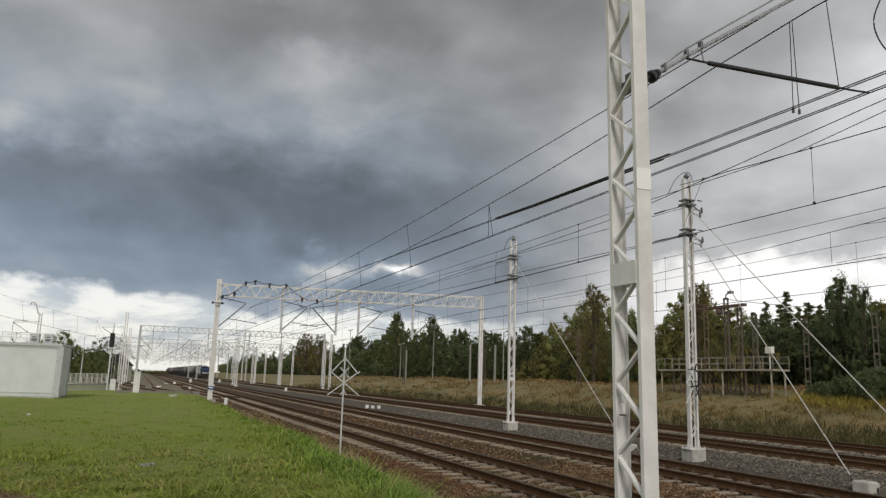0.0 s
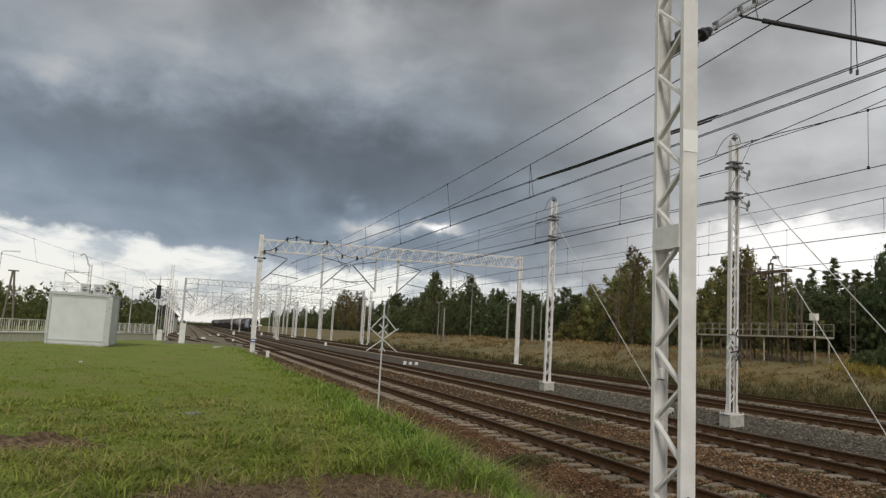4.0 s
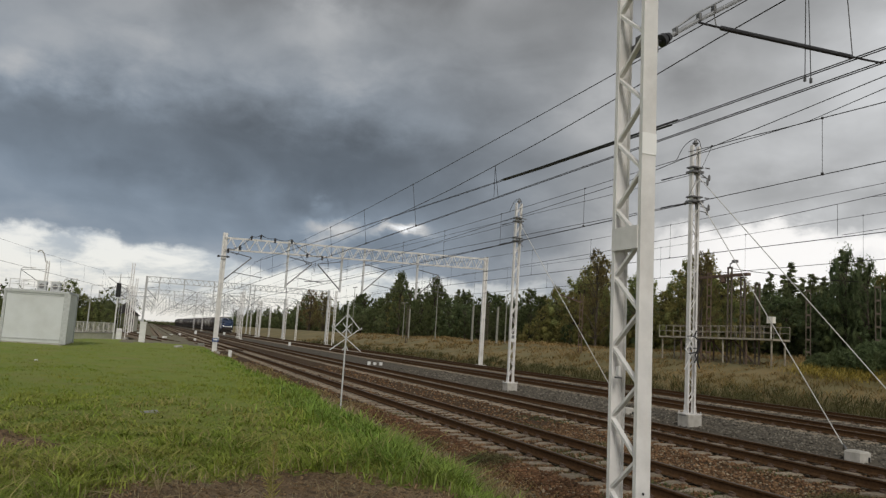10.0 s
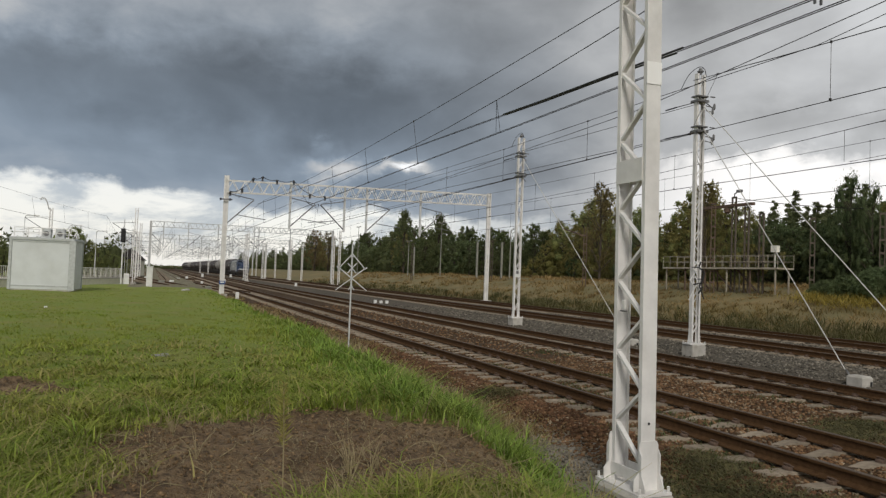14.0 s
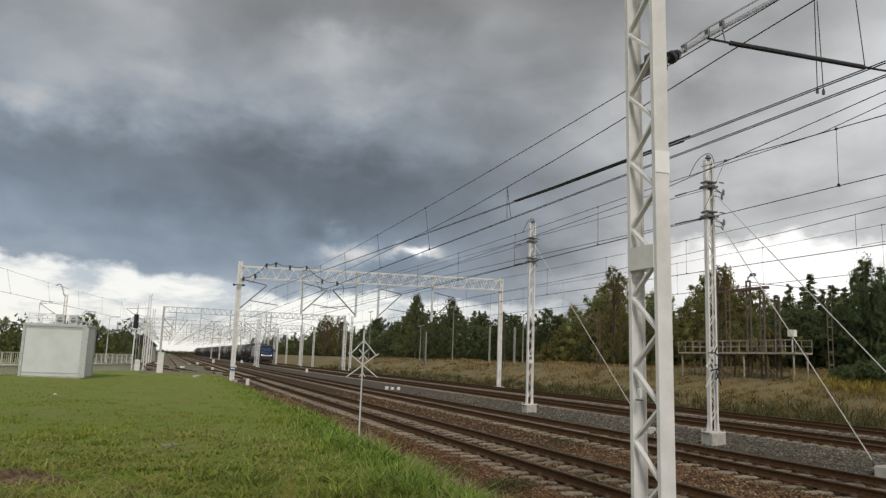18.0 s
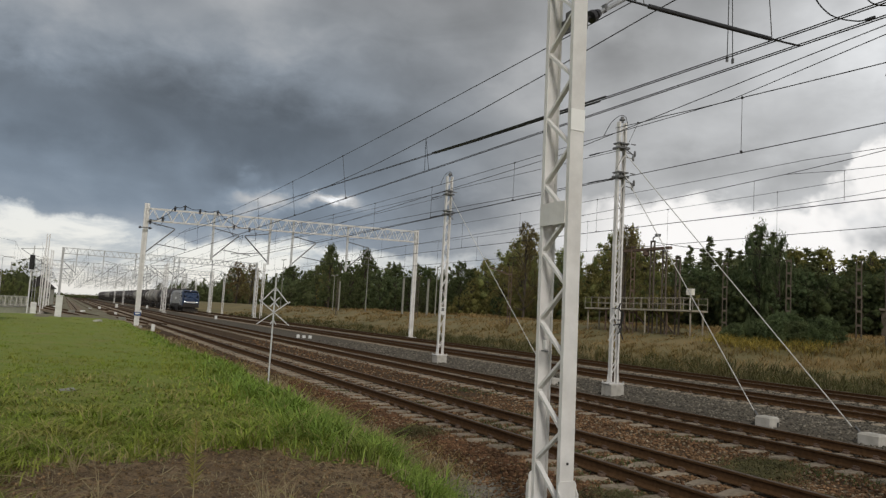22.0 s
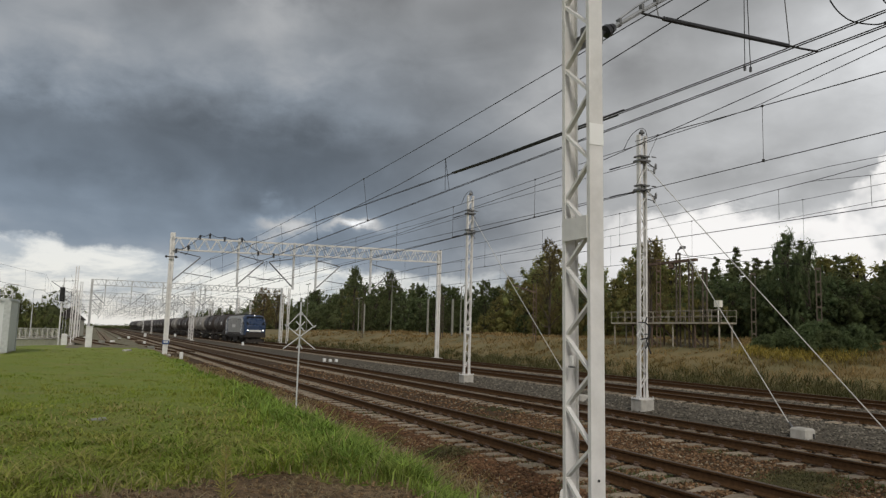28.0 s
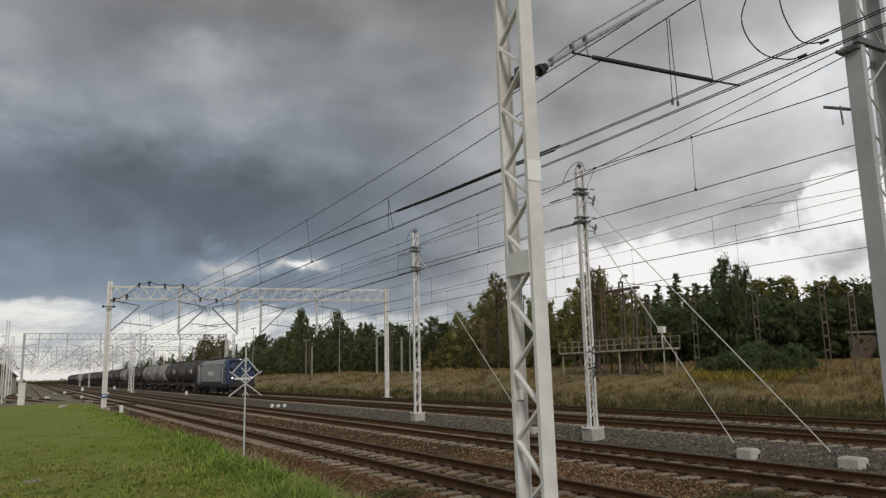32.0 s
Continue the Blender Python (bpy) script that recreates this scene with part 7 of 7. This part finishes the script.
def stones(name, x, y, size, material, label, seed):
    """Crushed stones: lumpy eight-sided pebbles, one on each point."""
    rng = np.random.default_rng(seed)
    n = len(x)
    base = np.array([(1, 0, 0), (-1, 0, 0), (0, 1, 0), (0, -1, 0), (0, 0, 1), (0, 0, -1)], float)
    tri = np.array([(0, 2, 4), (2, 1, 4), (1, 3, 4), (3, 0, 4), (2, 0, 5), (1, 2, 5), (3, 1, 5), (0, 3, 5)])
    q = rng.normal(size=(n, 3, 3))
    q, _ = np.linalg.qr(q)
    k = size[:, None, None] * (0.65 + 0.6 * rng.random((n, 6, 1)))
    V = np.einsum("nij,kj->nki", q, base) * k
    V[:, :, 2] *= 0.75
    V += np.stack([x, y, ground_z(x, y) + 0.25 * size], 1)[:, None, :]
    F = (np.arange(n)[:, None, None] * 6 + tri).reshape(-1, 3)
    return tagged(new(name, arrays(name, V.reshape(-1, 3), F, material)), label, "ballast", kind="stuff")


def build_ballast():
    rng = np.random.default_rng(31)
    n = 54000
    r = 7.0 * (48 / 7.0) ** rng.random(n)
    az = np.radians(rng.uniform(6, 68, n))
    x, y = r * np.sin(az), r * np.cos(az)
    ok = np.ones(n, bool)
    for t in TRACKS.values():
        for s in (-1, 1):
            ok &= np.abs(x - t - s * 0.755) > 0.085
        on = np.abs(x - t) < 1.28
        phase = np.abs((y + 12) % 0.6 - 0.3)
        ok &= ~(on & (phase > 0.3 - 0.12) & (rng.random(n) < 0.985))
    a = ok & (x > 5.45) & (x < 14.2)
    b = ok & (x > 14.2) & (x < 27.4)
    size = 0.018 + 0.012 * rng.random(n) + 0.0007 * r
    # more of the nearest bed, and a mix of brown, rust-red and dusty pale stones
    n2 = 36000
    x2, y2 = rng.uniform(5.3, 14.2, n2), -4 + 22 * rng.random(n2) ** 0.9
    k2 = np.ones(n2, bool)
    for t in (TRACKS["near"], TRACKS["second"]):
        for s in (-1, 1):
            k2 &= np.abs(x2 - t - s * 0.755) > 0.09
        k2 &= ~((np.abs(x2 - t) < 1.28) & (np.abs((y2 + 12) % 0.6 - 0.3) > 0.18) & (rng.random(n2) < 0.985))
    bx, by = np.concatenate([x[a], x2[k2]]), np.concatenate([y[a], y2[k2]])
    bs = np.concatenate([size[a], 0.02 + 0.022 * rng.random(k2.sum())])
    pick = rng.random(len(bx))
    for nm, lo, hi, m, lab, sd in (("brown_ballast", 0, 0.62, STONE_A, "rust-brown crushed stone ballast", 41), ("red_ballast", 0.62, 0.85, STONE_RED, "rust-red crushed stones in the ballast", 43), ("pale_ballast", 0.85, 1, STONE_PALE, "dusty pale crushed stones in the ballast", 44)):
        q = (pick >= lo) & (pick < hi)
        stones(nm, bx[q], by[q], bs[q], m, lab, sd)
    n3 = 24000
    x3, y3 = rng.uniform(3.6, 5.8, n3), 4.5 + 26 * rng.random(n3) ** 1.6
    k3 = (x3 > brink(y3) + 0.3 + 0.2 * rng.random(n3))
    stones("gravel", x3[k3], y3[k3], 0.008 + 0.02 * rng.random(k3.sum()) ** 2, STONE_B, "grey gravel strip at the foot of the ballast", 45)
    # loose rust-red stones heaped along the foot of the near track
    n4 = 5200
    y4 = 4.5 + 18 * rng.random(n4) ** 1.3
    x4 = 6.12 + 0.24 * rng.normal(size=n4)
    stones("shoulder_ballast", x4, y4, 0.022 + 0.026 * rng.random(n4), STONE_RED, "heaped rust-red stones along the track's foot", 46)
    stones("grey_ballast", x[b], y[b], size[b], STONE_B, "clean grey crushed stone ballast", 42)


build_ballast()


def build_clods():
    """Clods and pebbles on the dug patch, and on the strip below the brink."""
    rng = np.random.default_rng(51)
    n = 26000
    x, y = rng.uniform(-2, 5.6, n), 5.0 + 9 * rng.random(n) ** 1.6
    ok = (soil_mask(x, y) < 1.0) | ((x > brink(y) + 0.35) & (x < 5.6))
    x, y = x[ok], y[ok]
    stones("clods", x, y, 0.004 + 0.020 * rng.random(len(x)) ** 4, CLOD, "crumbled soil clods and pebbles", 52)


build_clods()


def build_litter():
    """Straw, roots and cut grass strewn flat over the dug soil."""
    rng = np.random.default_rng(57)
    n = 9000
    x, y = rng.uniform(-1.6, 5.0, n), rng.uniform(5.2, 8.8, n)
    clump = np.sin(x * 4.1 + 1.5 * np.sin(y * 3.0)) * np.sin(y * 4.6 + x) + 0.4 * rng.normal(size=n)
    ok = (soil_mask(x, y) < 1.1) & (clump > 0.15)
    x, y = x[ok], y[ok]
    P = np.stack([x, y, ground_z(x, y) - 0.035 + 0.03 * rng.random(len(x))], 1)
    blades("straw_litter", P, 0.02 + 0.03 * rng.random(len(x)), 0.004 + 0.004 * rng.random(len(x)), PALE_STRAW, "dry grass litter strewn on the dug soil", 4.5, 58)


build_litter()


def weed_plant(x, y, h, kind, seed):
    """A single weed: stem, side shoots and leaves."""
    rng = random.Random(seed)
    z = float(ground_z(x, y)) - 0.04
    ob = thing("weed", "yellow-green weed growing from the bare soil" if kind else "dry straw-coloured stalks on the bare soil", "weed", pose(x, y, z), group="weeds")
    stems = 1 if kind else 9
    leaf = Geo()
    for k in range(stems):
        a = rng.uniform(0, 6.28)
        lean = 0.06 if kind else rng.uniform(0.1, 0.9)
        hh = h if kind else h * rng.uniform(0.4, 1.0)
        top = (math.cos(a) * lean * hh, math.sin(a) * lean * hh, hh)
        part("stem", Geo().tube([(0, 0, 0), (top[0] * 0.3, top[1] * 0.3, hh * 0.5), top], [0.006, 0.005, 0.0025] if kind else [0.0035, 0.003, 0.0015], 5), PALE_STRAW, ob)
        if kind:
            for i in range(260):
                zz = hh * (0.42 + 0.58 * i / 260)
                b = rng.uniform(0, 6.28)
                ln = rng.uniform(0.03, 0.12) * (0.55 + 2.8 * (i / 260) * (1 - i / 260)) * (1.1 - 0.6 * i / 260)
                p = Vector((top[0] * zz / hh, top[1] * zz / hh, zz))
                q = p + Vector((math.cos(b) * ln, math.sin(b) * ln, ln * rng.uniform(0.3, 1.2)))
                s = (q - p).cross(Vector((rng.gauss(0, 1), rng.gauss(0, 1), rng.gauss(0, 0.4)))).normalized() * 0.0035
                leaf.add([p - s * 0.4, p + s * 0.4, p.lerp(q, 0.5) + s, q, p.lerp(q, 0.5) - s], [(0, 1, 2, 3, 4)])
    if kind:
        part("foliage", leaf, WEEDLEAF, ob)


for i, (x, y, h, k) in enumerate(((1.03, 5.82, 0.84, 1), (1.71, 6.21, 0.42, 0), (1.8, 6.05, 0.36, 0), (1.62, 6.1, 0.45, 0), (1.5, 5.6, 0.34, 0), (1.36, 5.2, 0.36, 0), (0.29, 8.0, 0.42, 0), (0.45, 6.9, 0.28, 0), (1.9, 6.2, 0.3, 0), (2.6, 6.6, 0.24, 0), (3.1, 8.3, 0.4, 0), (4.3, 9.2, 0.45, 0))):
    weed_plant(x, y, h, k, 60 + i)


def twig(x, y, ln, ang):
    z = float(ground_z(x, y)) - 0.02
    a = math.radians(ang)
    p = [(0, 0, 0), (math.cos(a) * ln * 0.4, math.sin(a) * ln * 0.4, 0.05), (math.cos(a + 0.3) * ln * 0.75, math.sin(a + 0.3) * ln * 0.75, 0.07), (math.cos(a + 0.2) * ln, math.sin(a + 0.2) * ln, 0.01)]
    ob = tagged(new("dry_stalk", Geo().tube(p, [0.004, 0.0045, 0.003, 0.0015], 5).mesh("dry_stalk", PALE_STRAW)), "pale dry stalk lying on the soil", "dry stalk", group="dry stalks")
    ob.matrix_basis = pose(x, y, z)


for i in range(34):
    r = random.Random(90 + i)
    twig(r.uniform(-0.6, 3.9), r.uniform(5.9, 8.1), r.uniform(0.15, 0.55), r.uniform(0, 360))


def build_weeds():
    """Low weeds between the sleepers and below the brink."""
    rng = np.random.default_rng(71)
    n = 26000
    x, y = rng.uniform(5.0, 11.5, n), 4 + 16 * rng.random(n) ** 1.4
    f = np.sin(x * 2.3 + 2.0 * np.sin(y * 0.6)) * np.sin(y * 1.1 + 0.8 * x)
    ok = (f > 0.45 - 0.3 * ((x < 7.2) & (y < 11))) & (np.abs(np.abs(x - TRACKS["near"]) - 0.755) > 0.12)
    x, y = x[ok], y[ok]
    P = np.stack([x, y, ground_z(x, y)], 1)
    blades("track_weeds", P, 0.03 + 0.06 * rng.random(len(x)), 0.008 + 0.008 * rng.random(len(x)), WEED, "low green weeds growing in the ballast", 1.2, 72)


build_weeds()


def build_moss():
    """Flat dark mats of moss and low herbs on the stones beside the near mast and in the second track."""
    rng = np.random.default_rng(77)
    n = 15000
    c = rng.integers(0, 7, n)
    cx = np.array([5.9, 6.3, 5.7, 6.1, 9.9, 10.6, 6.0])[c] + 0.28 * rng.normal(size=n)
    cy = np.array([6.6, 7.2, 6.0, 5.4, 8.2, 8.6, 12.6])[c] + 0.30 * rng.normal(size=n)
    ok = np.abs(np.abs(cx - TRACKS["near"]) - 0.755) > 0.12
    cx, cy = cx[ok], cy[ok]
    P = np.stack([cx, cy, ground_z(cx, cy) + 0.015], 1)
    blades("moss", P, 0.02 + 0.04 * rng.random(len(cx)), 0.010 + 0.010 * rng.random(len(cx)), MOSS, "dull green moss and herbs over the ballast", 2.2, 78)


build_moss()


def point_machine(x, y):
    """A switch motor beside the rails: a low case with a domed lid on two feet."""
    ob = thing("point_machine", "grey switch motor case beside the yard rails", "point machine", pose(x, y, float(ground_z(x, y))), group="point machines")
    part("case", Geo().box(0, 0, 0.2, 0.6, 0.4, 0.2, chamfer=0.04), CONCRETE_OLD, ob)
    part("lid", Geo().box(0, 0, 0.32, 0.64, 0.44, 0.06, chamfer=0.025), CONCRETE_OLD, ob)
    for s in (-1, 1):
        part("foot", Geo().box(s * 0.3, 0, 0.06, 0.12, 0.4, 0.14), CONCRETE, ob)


for p in ((5.2, 76), (1.0, 84), (-0.6, 101)):
    point_machine(*p)


def scrap(x, y, w, d, h, label, material, name):
    """A weathered lump lying in the grass."""
    ob = tagged(new(name, Geo().box(0, 0, h / 2, w, d, h, chamfer=0.3 * h).mesh(name, material)), label, "debris", group="debris in the grass")
    ob.matrix_basis = pose(x, y, float(ground_z(x, y)) - 0.01, 4, -5, 20 * x)


scrap(2.26, 54.5, 0.6, 0.3, 0.12, "pale stone lying at the end of the grass", CONCRETE, "pale_stone")
scrap(-3.56, 30.7, 0.14, 0.1, 0.06, "small white scrap lying in the grass", WHITE, "white_scrap")
scrap(0.23, 14.6, 0.3, 0.22, 0.03, "flat grey stone sunk in the grass", CONCRETE_OLD, "flat_stone")

motions()
